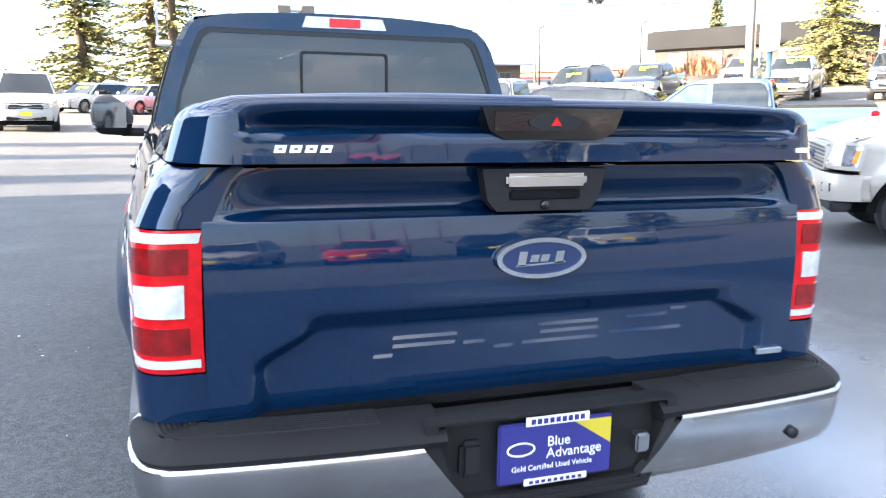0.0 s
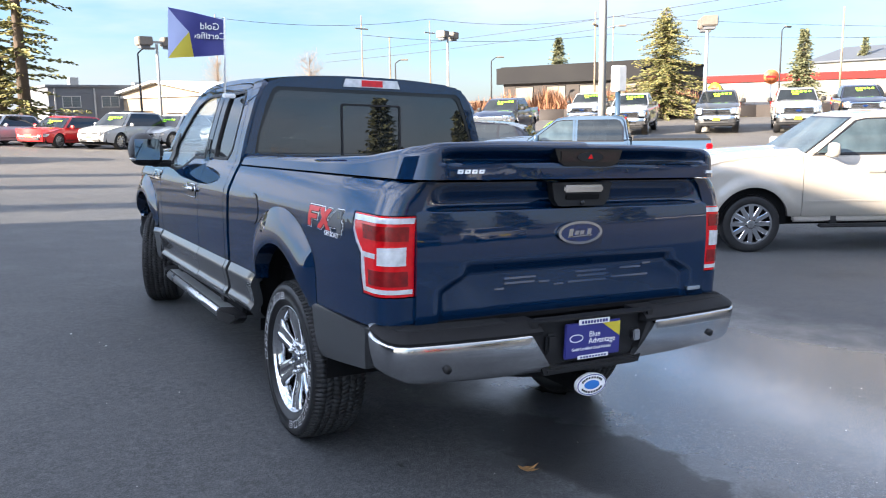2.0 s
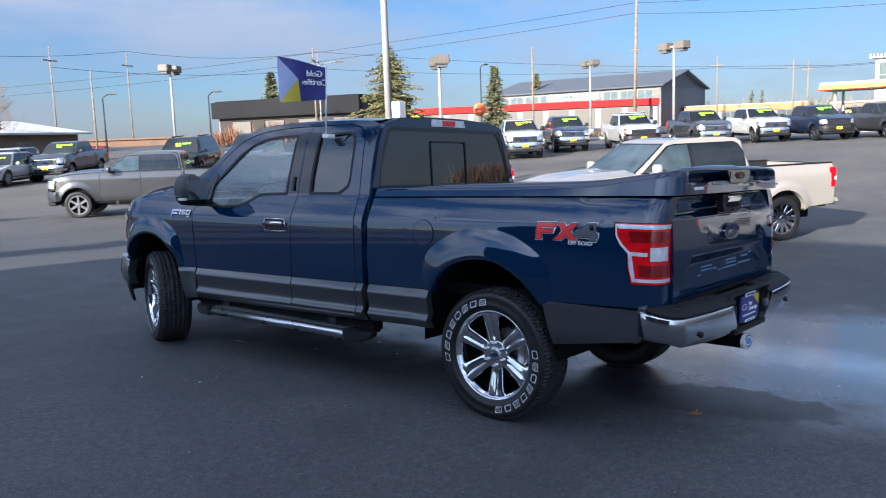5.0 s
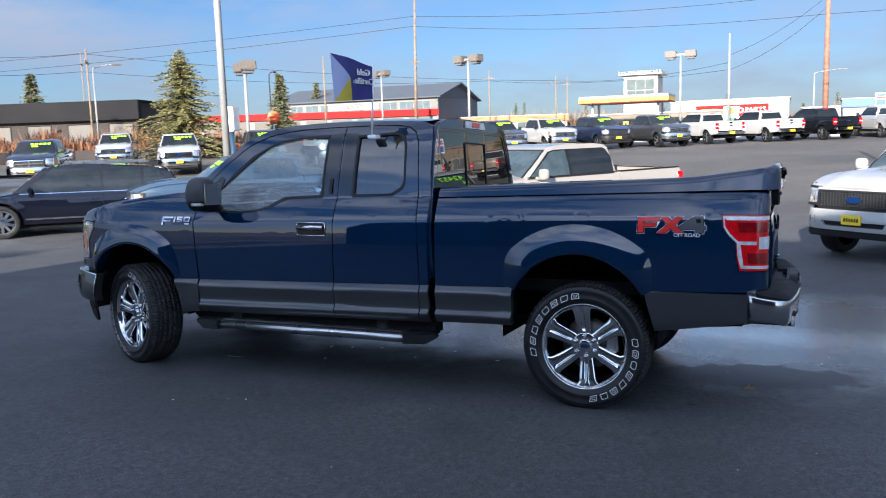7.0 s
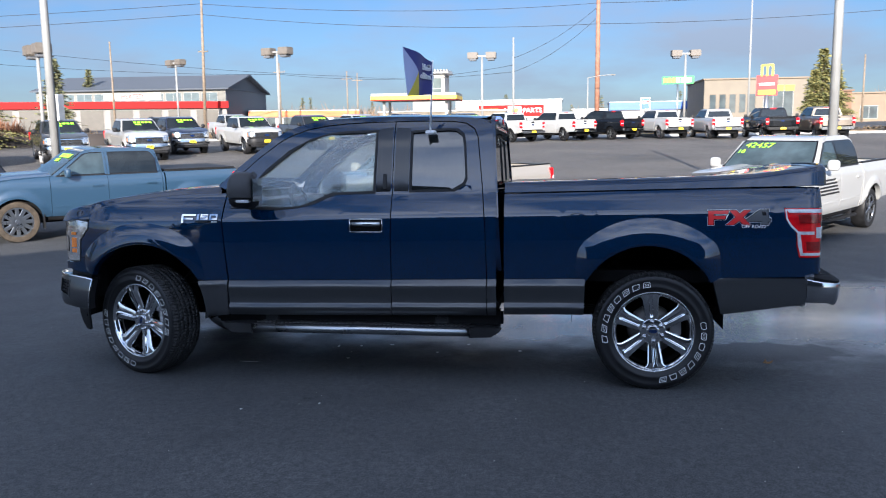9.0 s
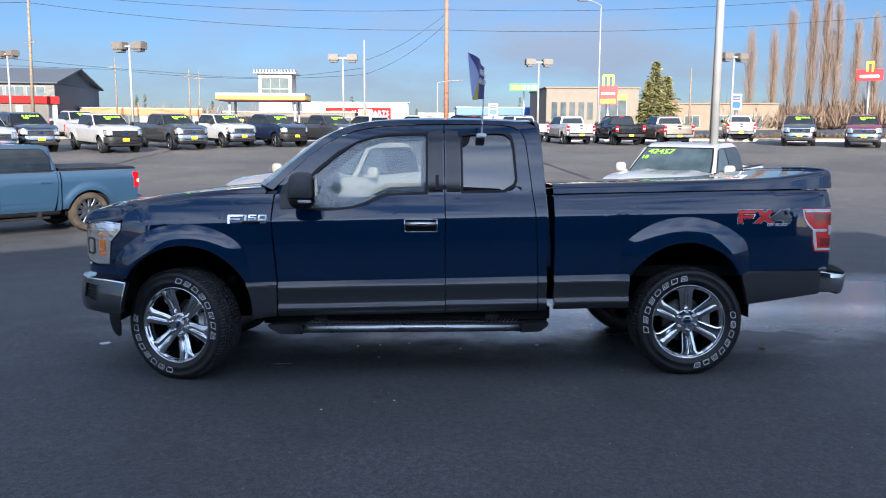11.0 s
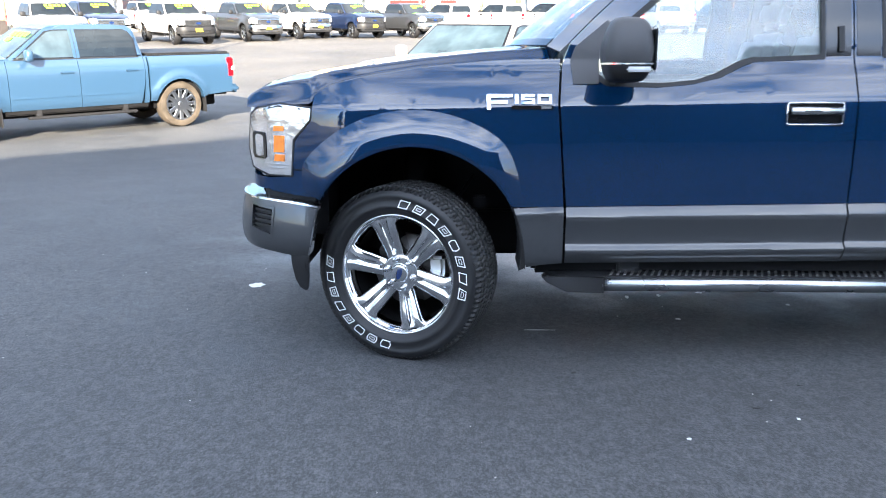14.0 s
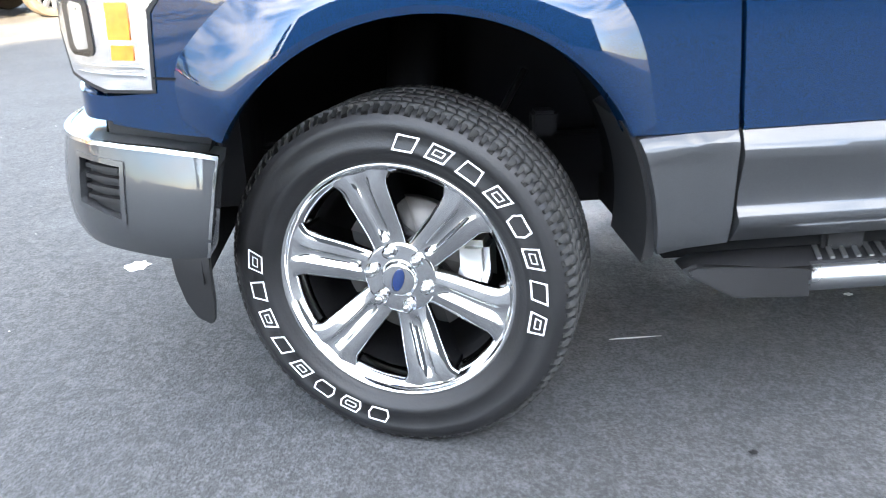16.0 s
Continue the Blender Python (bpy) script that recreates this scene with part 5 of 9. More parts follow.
for s, on in SIDES:
    fd = [(1.798 + G, z_mould(1.8)), (2.996 - G, z_mould(3.0)), (3.034 - G, 1.15), (3.022 - G, 1.31)] + DOOR_TOP + [(1.798 + G, 1.836)]
    door = part("front_door", panel(fd, on, 0.03, [FRONT_PANE], 0.12, 0.035), BLUE, truck)
    part("window_trim", panel(grown(FRONT_PANE, 0.004), lambda u, v, d: on(u, v, d - 0.003), 0.02, [grown(FRONT_PANE, -0.014)], 0.2, 0.08), BLACK, door)
    part("window_glass", panel(grown(FRONT_PANE, -0.006), lambda u, v, d: on(u, v, d + 0.012), 0.0, (), 0.15, 0.08), GLASS, door)
    part("pillar_trim", panel([(1.81, 1.348), (1.915, 1.345), (1.910, 1.785), (1.81, 1.80)], lambda u, v, d: on(u, v, d - 0.0025), 0.02, (), 0, 0.08), GLOSS_BLACK, door)
    part("lower_moulding", panel([(1.798 + G, 0.475), (2.996 - G, 0.460), (2.996 - G, z_mould(3.0) - 0.002), (1.798 + G, z_mould(1.8) - 0.002)],
                                 lambda u, v, d: Vector((s * (spline([(0.44, 0.895), (0.50, 0.950), (0.543, 0.984), (0.552, 0.986), (0.562, 0.980), (0.580, 0.967), (0.62, 0.968), (0.685, 0.983), (0.697, 0.985), (0.707, 0.981), (0.748, 0.960)], v - rake(u)) - d), u, v)), 0.03, (), 0.3, 0.012), GREY_LOWER, door, "dark grey lower door with a bright ledge")
    ring = bmesh.new()
    hook = [(1.858, 1.074), (1.858, 1.150), (1.864, 1.157), (2.082, 1.157), (2.088, 1.150), (2.088, 1.074), (2.082, 1.067), (1.864, 1.067)]
    for k in range(8):
        (ya, za), (yb, zb_) = hook[k], hook[(k + 1) % 8]
        cyl(ring, (s * 0.973, ya, za), (s * 0.973, yb, zb_), 0.0045, 0.0045, 8)
    bezel = part("handle_bezel", ring, CHROME, door)
    part("handle_recess", boxes((s * 0.950, s * 0.9745, 1.860, 2.086, 1.070, 1.154), bevel=0.004), GLOSS_BLACK, bezel)
    hd = rod((s * 0.990, 1.868, 1.124), (s * 0.990, 2.078, 1.124), 0.0165, 0.0165, 16)
    cyl(hd, (s * 0.955, 1.882, 1.124), (s * 0.992, 1.882, 1.124), 0.013, 0.013, 12)
    cyl(hd, (s * 0.955, 2.064, 1.124), (s * 0.992, 2.064, 1.124), 0.013, 0.013, 12)
    part("handle", hd, CHROME, door)
    rd = [(1.130, z_mould(1.13)), (1.798 - G, z_mould(1.8)), (1.798 - G, 1.836), (1.60, 1.838), (1.38, 1.832), (1.29, 1.818), (1.232, 1.78), (1.205, 1.72), (1.175, 1.45), (1.160, 1.30), (1.145, 1.15)]
    door = part("rear_door", panel(rd, on, 0.03, [REAR_PANE], 0.12, 0.035), BLUE, truck)
    part("window_trim", panel(grown(REAR_PANE, 0.004), lambda u, v, d: on(u, v, d - 0.003), 0.02, [grown(REAR_PANE, -0.012)], 0.2, 0.08), BLACK, door)
    part("window_glass", panel(grown(REAR_PANE, -0.005), lambda u, v, d: on(u, v, d + 0.012), 0.0, (), 0.15, 0.08), PRIVACY, door)
    part("pillar_trim", panel([(1.686, 1.348), (1.787, 1.348), (1.787, 1.795), (1.686, 1.79)], lambda u, v, d: on(u, v, d - 0.0025), 0.02, (), 0, 0.08), GLOSS_BLACK, door)

    def lower(u, v, d):
        return Vector((s * (spline([(0.44, 0.895), (0.50, 0.950), (0.543, 0.984), (0.552, 0.986), (0.562, 0.980), (0.580, 0.967), (0.62, 0.968), (0.685, 0.983), (0.697, 0.985), (0.707, 0.981), (0.748, 0.960)], v - rake(u)) - d), u, v))
    part("lower_moulding", panel([(1.130, 0.487), (1.798 - G, 0.477), (1.798 - G, z_mould(1.8) - 0.002), (1.130, z_mould(1.13) - 0.002)], lower, 0.03, (), 0.3, 0.012), GREY_LOWER, door, "dark grey lower door with a bright ledge")
    # the frame round the doors: rear corner, roof rail and windscreen pillar
    fr = [(1.062, z_mould(1.06)), (1.130 - 2 * G, z_mould(1.13)), (1.145 - 2 * G, 1.15), (1.160 - 2 * G, 1.30), (1.175 - 2 * G, 1.45), (1.198, 1.72), (1.226, 1.785), (1.285, 1.826), (1.38, 1.840), (1.60, 1.846), (1.95, 1.842)]
    fr += [(a, b + 0.009) for a, b in DOOR_TOP[::-1][1:]] + [(3.03, 1.365)] + RAIL + [(1.15, 1.846), (1.112, 1.815), (1.098, 1.75), (1.085, 1.5), (1.066, 1.33)]
    part("cab_frame", panel(fr, on, 0.03, (), 0.15, 0.04), BLUE, truck)
    part("lower_moulding", panel([(1.062, 0.49), (1.130 - 2 * G, 0.487), (1.130 - 2 * G, z_mould(1.13) - 0.002), (1.062, z_mould(1.06) - 0.002)], lower, 0.03, (), 0, 0.012), GREY_LOWER, truck)
    # front wing
    wing = [(3.0 + G, z_mould(3.0)), (3.040, 1.15), (3.028, 1.335), (3.30, 1.326), (3.60, 1.300), (3.85, 1.264), (4.00, 1.228), (4.075, 1.185), (4.085, 1.13), (4.090, 1.077), (4.171, 0.991), (4.185, 0.832), (4.30, 0.820), (4.30, 0.762), (4.20, 0.752), (4.10, 0.744)]
    top_arc = arc(3.65, 0.505, 0.474, 30, 154.4, 36)
    wing = wing + top_arc
    part("front_wing", panel(wing, on, 0.05, (), 0.026, 0.026), BLUE, truck)
    lowf = [(3.0 + G, 0.462), (3.0 + G, z_mould(3.0) - 0.002), (3.219, z_mould(3.22) - 0.002), (3.197, 0.650), (3.180, 0.585), (3.170, 0.52), (3.164, 0.46), (3.158, 0.443), (3.09, 0.452)]
    part("lower_moulding", panel(lowf, lambda u, v, d: Vector((s * (spline([(0.44, 0.905), (0.50, 0.960), (0.58, 0.975), (0.70, 0.980), (0.715, 0.986), (0.730, 0.978), (0.748, 0.964)], v - rake(u)) - d + 0.02 * max(0, (u - 3.10) / 0.1)), u, v)), 0.05, (), 0.03, 0.02), GREY_LOWER, truck)
    part("liner_edge", slab(arc(3.65, 0.505, 0.490, 150, 188, 14) + arc(3.65, 0.505, 0.466, 190, 150, 14), lambda y, z: s * 0.70, lambda y, z: s * 0.958, 0.004), BLACK, truck)
    # bed side: the rear edge wraps round to the tailgate
    YC, RC = -0.985, 0.085

    def wrap(u, v, d):
        if u >= YC:
            return Vector((s * (half(u, v) - d), u, v))
        x0 = half(YC, v)
        a = min((YC - u) / RC, math.pi / 2)
        over = max(0.0, (YC - u) - RC * math.pi / 2)
        return Vector((s * (x0 - RC + (RC - d) * math.cos(a) - over), YC - (RC - d) * math.sin(a), v))
    ra = [p for p in arc(0.045, 0.53, 0.46, 28, 152, 34)]
    end = YC - RC * math.pi / 2 - 0.068
    lamp = [(-0.815, 1.232), (-0.822, 1.165), (-0.850, 1.120), (-0.893, 1.075), (-0.897, 0.985), (-0.915, 0.912), (end + 0.004, 0.912), (end + 0.004, 1.232)]
    bed = [(1.008, z_mould(1.0)), (1.008, 1.327), (0.5, 1.338), (0.0, 1.348), (-0.5, 1.358), (-0.985, 1.367), (end, 1.367), (end, 1.236), (-0.812, 1.236), (-0.818, 1.165), (-0.846, 1.118), (-0.889, 1.073), (-0.893, 0.985), (-0.911, 0.908), (end, 0.908), (end, 0.800), (-0.98, 0.80), (-0.97, 0.785), (-0.45, z_mould(-0.45)), (-0.365, z_mould(-0.36))]
    bed = bed + [p for p in ra[::-1]] + [(0.455, z_mould(0.45))]
    part("bed_side", panel(bed, wrap, 0.05, (), 0.028, 0.028), BLUE, truck)
    part("lower_moulding", panel([(0.468, 0.508), (0.462, z_mould(0.45) - 0.002), (1.008, z_mould(1.0) - 0.002), (1.008, 0.497)], lambda u, v, d: lower(u, v, d) + Vector((s * 0.02 * max(0, (0.62 - u) / 0.15), 0, 0)), 0.05, (), 0.07, 0.012), GREY_LOWER, truck)
    part("lower_moulding", panel([(-0.435, 0.523), (-0.96, 0.605), (-0.965, 0.775), (-0.37, z_mould(-0.37) - 0.002), (-0.405, 0.64)], lambda u, v, d: Vector((s * (spline([(0.44, 0.90), (0.52, 0.950), (0.60, 0.966), (0.72, 0.970), (0.735, 0.974), (0.75, 0.966)], v - rake(u)) - d), u, v)), 0.05, (), 0.07, 0.02), GREY_LOWER, truck)
    # tail lamp with its white bracket
    tl = part("tail_lamp", panel(lamp, lambda u, v, d: wrap(u, v, d + 0.004), 0.05, (), 0.02, 0.04), LENS_RED, truck, "red wrap-round tail lamp with a white bracket")

    def over(lift):
        return lambda u, v, d: wrap(u, v, d - lift + 0.004)
    e2 = end + 0.012
    part("white_bracket", panel([(-0.828, 1.222), (-0.834, 1.168), (-0.860, 1.126), (-0.905, 1.082), (-1.00, 1.082), (-1.00, 1.064), (-0.918, 1.064), (-0.912, 1.056), (-0.925, 0.940), (e2, 0.940), (e2, 0.922), (-0.942, 0.922), (-0.928, 0.935), (-0.905, 1.058), (-0.890, 1.092), (-0.858, 1.112), (-0.832, 1.150), (-0.820, 1.160)][0:4] + [(-1.005, 1.082), (-1.005, 1.062), (-0.918, 1.062), (-0.936, 0.942), (e2, 0.942), (e2, 0.924), (-0.922, 0.924), (-0.902, 1.0), (-0.898, 1.072), (-0.852, 1.116), (-0.825, 1.165), (-0.820, 1.226), (e2, 1.226), (e2, 1.204), (-0.842, 1.204)], over(0.003), 0.006, (), 0.02, 0.06), LENS_CLEAR, tl)
    part("reversing_lens", panel([(-1.020, 1.038), (e2 + 0.030, 1.038), (e2 + 0.030, 1.112), (-1.020, 1.108)], over(0.004), 0.008, (), 0.02, 0), LENS_CLEAR, tl)
    part("upper_reflector", panel([(-0.91, 1.135), (e2 + 0.02, 1.135), (e2 + 0.02, 1.192), (-0.90, 1.192)], over(0.003), 0.006, (), 0.02, 0), LENS_DARK, tl)
    part("lower_reflector", panel([(-0.96, 0.955), (e2 + 0.02, 0.955), (e2 + 0.02, 1.015), (-0.955, 1.015)], over(0.003), 0.006, (), 0.02, 0), LENS_DARK, tl)
    # wheel wells
    for cy, cz, r in ((0.045, 0.53, 0.50), (3.65, 0.505, 0.49)):
        bm = bmesh.new()
        ring = [(cy + r, 0.42)] + arc(cy, cz, r, 0, 180, 20) + [(cy - r, 0.42)]
        prev = None
        for y, z in ring:
            a, b = bm.verts.new((s * 0.925, y, z)), bm.verts.new((s * 0.46, y, z))
            if prev:
                bm.faces.new((prev[0], a, b, prev[1]))
            prev = (a, b)
        bm.faces.new([bm.verts.new((s * 0.46, y, z)) for y, z in ring])
        part("wheel_liner", bm, DARK, truck)

# swollen lips over the wheels
for s, on in SIDES:
    for cy, cz, r0, r1, a0, a1, lead, trail in ((0.045, 0.53, 0.457, 0.640, 27.5, 152.5, 22, 22), (3.65, 0.505, 0.470, 0.620, 29.5, 154, 11, 30)):
        def lip(a, k):
            grow = smooth(a0 - 8, a0 + lead, a) * smooth(a1 + 4, a1 - trail, a)
            r = r0 + (r1 - r0) * (0.35 + 0.65 * grow) * k
            y, z = cy + r * math.cos(radians(a)), cz + r * math.sin(radians(a))
            up = 0.002 + (0.008 + 0.036 * grow) * math.sin(math.pi / 2 * min(1.0, (1 - k) * 1.04)) - 0.004 * smooth(0.08, 0.0, k)
            return Vector((s * (half(y, z) + up), y, z))

        def lip_edge(a, k):
            p = lip(a, 0.0)
            d = Vector((0, math.cos(radians(a)), math.sin(radians(a))))
            return p - Vector((s * 0.07 * k, 0, 0)) - d * 0.004 * k
        bm = grid([a0 + (a1 - a0) * k / 72 for k in range(73)], spread((0, 0.12, 4), (0.12, 1.0, 14)), lip)
        fl = part("wheel_lip", thick(bm, 0.001), BLUE, truck, sharp=80)
        part("lip_return", thick(grid([a0 + (a1 - a0) * k / 48 for k in range(49)], [0, 0.5, 1.0], lip_edge), 0.001), BLUE, fl)

# fuel flap on the driver's side
bm = panel(arc(0.513, 1.117, 0.083, 0, 345, 24), lambda u, v, d: on_left(u, v, d - 0.0035), 0.006, (), 0.03, 0.03)
flap = part("fuel_flap", bm, BLUE, truck)
bm = panel(arc(0.513, 1.117, 0.0860, 0, 345, 24), lambda u, v, d: on_left(u, v, d - 0.0025), 0.005, [arc(0.513, 1.117, 0.0822, 0, 345, 24)], 0.03, 0.03)
part("flap_gap", bm, DARK, flap)

# roof, bonnet and windscreen
def rail(y):
    pts = sorted(RAIL)
    return spline(pts, y)


def roof_at(v, u):
    y = 1.15 + (2.49 - 1.15) * v
    ze = rail(y)
    xe = half(y, ze) - 0.004
    a = abs(u)
    z = ze + 0.040 * (1 - a ** 2.6) * (1 - 0.62 * v ** 4)
    y2 = y + (0.07 * v ** 3 - 0.03 * (1 - v) ** 3) * (1 - u * u)
    return Vector((u * xe, y2, z))


part("roof", thick(grid([k / 22 for k in range(23)], [-1 + 2 * k / 28 for k in range(29)], roof_at), 0.003), BLUE, truck)


def screen_at(v, u):
    pts = A_PILLAR[:6]
    k = v * 5
    i = min(4, int(k))
    y = pts[i][0] + (pts[i + 1][0] - pts[i][0]) * (k - i)
    z = pts[i][1] + (pts[i + 1][1] - pts[i][1]) * (k - i)
    xe = half(y, z) - 0.006
    return Vector((u * xe, y + (0.14 - 0.068 * v) * (1 - u * u), z + 0.014 * (1 - u * u)))


part("windscreen", grid([k / 10 for k in range(11)], [-1 + 2 * k / 18 for k in range(19)], screen_at), GLASS, truck)
part("windscreen_border", thick(grid([0.0, 0.05], [-1 + 2 * k / 18 for k in range(19)], lambda v, u: screen_at(v, u) + Vector((0, 0.003, 0.004))), 0.004), GLOSS_BLACK, truck)


BROW = [(3.05, 1.400), (3.3, 1.383), (3.6, 1.354), (4.0, 1.303), (4.2, 1.272), (4.33, 1.238), (4.40, 1.195), (4.42, 1.16)]
SHUT = [(3.05, 1.334), (3.30, 1.326), (3.60, 1.300), (3.85, 1.264), (4.00, 1.228), (4.072, 1.188), (4.092, 1.148), (4.43, 1.125)]


def straight(points, x):
    for (x0, y0), (x1, y1) in zip(points, points[1:]):
        if x <= x1:
            return y0 + (y1 - y0) * max(0.0, (x - x0) / (x1 - x0))
    return points[-1][1]


def bonnet_at(v, u):
    y = 3.07 + 1.34 * v
    ze, zc = straight(SHUT, y), straight(BROW, y)
    a = abs(u)
    f = 0.72 * smooth(1.0, 0.93, a) + 0.28 * (1 - a * a) + 0.10 * smooth(0.74, 0.66, a) * (1 - v)
    return Vector((u * (half(y, ze) - 0.008), y + (0.06 * v + 0.11 * (1 - v)) * (1 - u * u), ze + (zc - ze) * f))


part("bonnet", thick(grid(spread((0, 0.7, 14), (0.7, 0.8, 10), (0.8, 1.0, 12)), spread((-1, -0.92, 8), (-0.92, 0.92, 34), (0.92, 1, 8)), bonnet_at), 0.003), BLUE, truck)
part("cowl", boxes((-0.84, 0.84, 3.03, 3.16, 1.22, 1.335)), BLACK, truck)
for x in (-0.55, 0.15):
    bm = rod((x, 3.22, 1.375), (x + 0.55, 3.16, 1.405), 0.008, 0.006, 8)
    part("wiper", bm, BLACK, truck)

# rear of the cab
def on_back(u, v, d):
    y = 1.066 + (v - 1.331) * 0.06
    return Vector((u, y - 0.008 + d, v))


def back_half(z):
    return half(1.1, z) - 0.022


ol = [(-back_half(z), z) for z in (0.80, 1.10, 1.30, 1.45, 1.60, 1.72, 1.80, 1.845)] + [(-0.55, 1.878), (-0.2, 1.897), (0.2, 1.897), (0.55, 1.878)] + [(back_half(z), z) for z in (1.845, 1.80, 1.72, 1.60, 1.45, 1.30, 1.10, 0.80)]
pane = [(-0.795, 1.385), (-0.775, 1.50), (-0.715, 1.70), (-0.675, 1.79), (-0.64, 1.815), (0.64, 1.815), (0.675, 1.79), (0.715, 1.70), (0.775, 1.50), (0.795, 1.385)]
part("cab_back", panel(ol, on_back, 0.03, [pane], 0.25, 0.1), BLUE, truck)
part("rear_glass", panel(grown(pane, -0.002), lambda u, v, d: on_back(u, v, d + 0.010), 0.0), PRIVACY, truck)
part("glass_border", panel(pane, lambda u, v, d: on_back(u, v, d + 0.004), 0.012, [grown(pane, -0.022)]), GLOSS_BLACK, truck)
rr = round_rect(-0.215, 0.215, 1.36, 1.725, 0.02)
part("sliding_pane_frame", panel(rr, lambda u, v, d: on_back(u, v, d + 0.002), 0.012, [round_rect(-0.203, 0.203, 1.37, 1.713, 0.015)]), BLACK, truck)
bl = part("high_brake_lamp", panel([(-0.205, 1.832), (0.205, 1.832), (0.185, 1.884), (-0.185, 1.884)], lambda u, v, d: on_back(u, v, d - 0.012), 0.03, (), 0.1, 0), LENS_CLEAR, truck)
part("red_lens", panel([(-0.075, 1.838), (0.075, 1.838), (0.075, 1.878), (-0.075, 1.878)], lambda u, v, d: on_back(u, v, d - 0.016), 0.01), LENS_RED, bl)

# tailgate
def gate_in(x, z):
    """How far the tailgate's face lies inside its outermost plane."""
    a = abs(x)
    d = 0.0
    # scoop under the lid, its lower edge a sharp crease
    reach = 1 - smooth(0.62, 0.775, a)
    if z > 1.245:
        d += (0.055 * smooth(1.245, 1.264, z) * (1 - 0.85 * smooth(1.27, 1.365, z))) * reach + 0.006 * smooth(1.245, 1.27, z)
    # lower field set back, with slanting ends
    w = 0.56 + 0.115 * smooth(0.0, 1.0, (0.995 - z) / 0.085) if z < 0.995 else 0.56
    d += 0.030 * (1 - smooth(0.975, 1.045, z)) * (1 - smooth(w - 0.005, w + 0.03, a))
    d += 0.010 * (1 - smooth(0.79, 0.83, z))
    d += 0.30 * max(0.0, z - 1.03) ** 2
    return d + 0.012 * a ** 4


def gate_at(x, z):
    return Vector((x, -1.090 + gate_in(x, z), z))


xs = [-0.803 + 1.606 * k / 90 for k in range(91)]
zs = spread((0.795, 0.97, 14), (0.97, 1.06, 14), (1.06, 1.24, 12), (1.24, 1.275, 12), (1.275, 1.362, 10))
gate = part("tailgate", thick(grid(xs, zs, gate_at), 0.04), BLUE, truck, sharp=50)
# maker's oval, plain
def oval(rx, rz, n=40):
    return [(rx * math.cos(2 * math.pi * k / n), rz * math.sin(2 * math.pi * k / n)) for k in range(n)]


def at_gate(cx, cz, lift):
    return lambda u, v, d: Vector((cx + u, -1.092 + 0.0 - lift + d, cz + v))


em = part("emblem", panel(oval(0.122, 0.051), at_gate(0.0, 1.140, 0.012), 0.014, [oval(0.108, 0.040)]), CHROME, gate, "chrome oval badge with a blue centre")
part("emblem_field", panel(oval(0.109, 0.041), at_gate(0.0, 1.140, 0.009), 0.006), OVAL_BLUE, em)
sc = bmesh.new()
for k, (x, h2) in enumerate(((-0.055, 0.036), (-0.022, 0.018), (0.006, 0.018), (0.046, 0.032))):
    panel([(x - 0.012, 1.140 - h2 / 2), (x + 0.010, 1.140 - h2 / 2), (x + 0.016, 1.140 + h2 / 2), (x - 0.006, 1.140 + h2 / 2)], lambda u, v, d: Vector((u, -1.1025 + d, v)), 0.003, bm=sc)
panel([(-0.07, 1.120), (0.065, 1.126), (0.065, 1.130), (-0.07, 1.124)], lambda u, v, d: Vector((u, -1.1025 + d, v)), 0.003, bm=sc)
part("emblem_mark", sc, CHROME, em)
# stamped bars across the lower field
for x0, x1, z in ((-0.372, -0.207, 0.953), (-0.372, -0.212, 0.932), (-0.42, -0.372, 0.910), (-0.19, -0.132, 0.928), (-0.108, -0.053, 0.911), (0.011, 0.19, 0.959), (0.02, 0.19, 0.939), (-0.03, 0.19, 0.915), (0.272, 0.40, 0.961), (0.223, 0.446, 0.922), (0.41, 0.46, 0.975)):
    part("stamped_edge", panel([(x0, z - 0.004), (x1, z - 0.004), (x1 + 0.004, z + 0.004), (x0 + 0.004, z + 0.004)], lambda u, v, d: Vector((u, -1.090 + gate_in(0, v) - 0.005 + d + (0.005 if v > z else 0.0), v)), 0.008), BLUE, gate)
hb = panel([(-0.165, 1.36), (0.165, 1.36), (0.150, 1.285), (0.125, 1.258), (-0.125, 1.258), (-0.150, 1.285)], lambda u, v, d: Vector((u, -1.100 + d, v)), 0.04)
bz = part("handle_bezel", hb, BLACK, gate)
part("handle", boxes((-0.108, 0.108, -1.118, -1.085, 1.318, 1.350), bevel=0.008), CHROME, bz)
part("handle_grip", boxes((-0.095, 0.095, -1.106, -1.09, 1.285, 1.310), bevel=0.004), DARK, bz)
part("camera_lens", rod((0.0, -1.102, 1.272), (0.0, -1.108, 1.272), 0.012, 0.010, 16), GLOSS_BLACK, bz)
part("engine_badge", boxes((0.685, 0.775, -1.098, -1.075, 0.828, 0.846), bevel=0.003), CHROME, gate)
part("gate_bottom_strip", boxes((-0.80, 0.80, -1.072, -1.03, 0.780, 0.797)), DARK, gate)

# bed lid with its raised tail
LIDTOP = [(-1.13, 1.500), (-1.02, 1.493), (-0.93, 1.483), (-0.83, 1.470), (-0.65, 1.449), (-0.3, 1.433), (0.3, 1.416), (1.0, 1.398)]


def lid_bottom(y):
    return 1.334 + (1.0 - y) * 0.0205


LX, LR, LY = 0.888, 0.14, -0.982


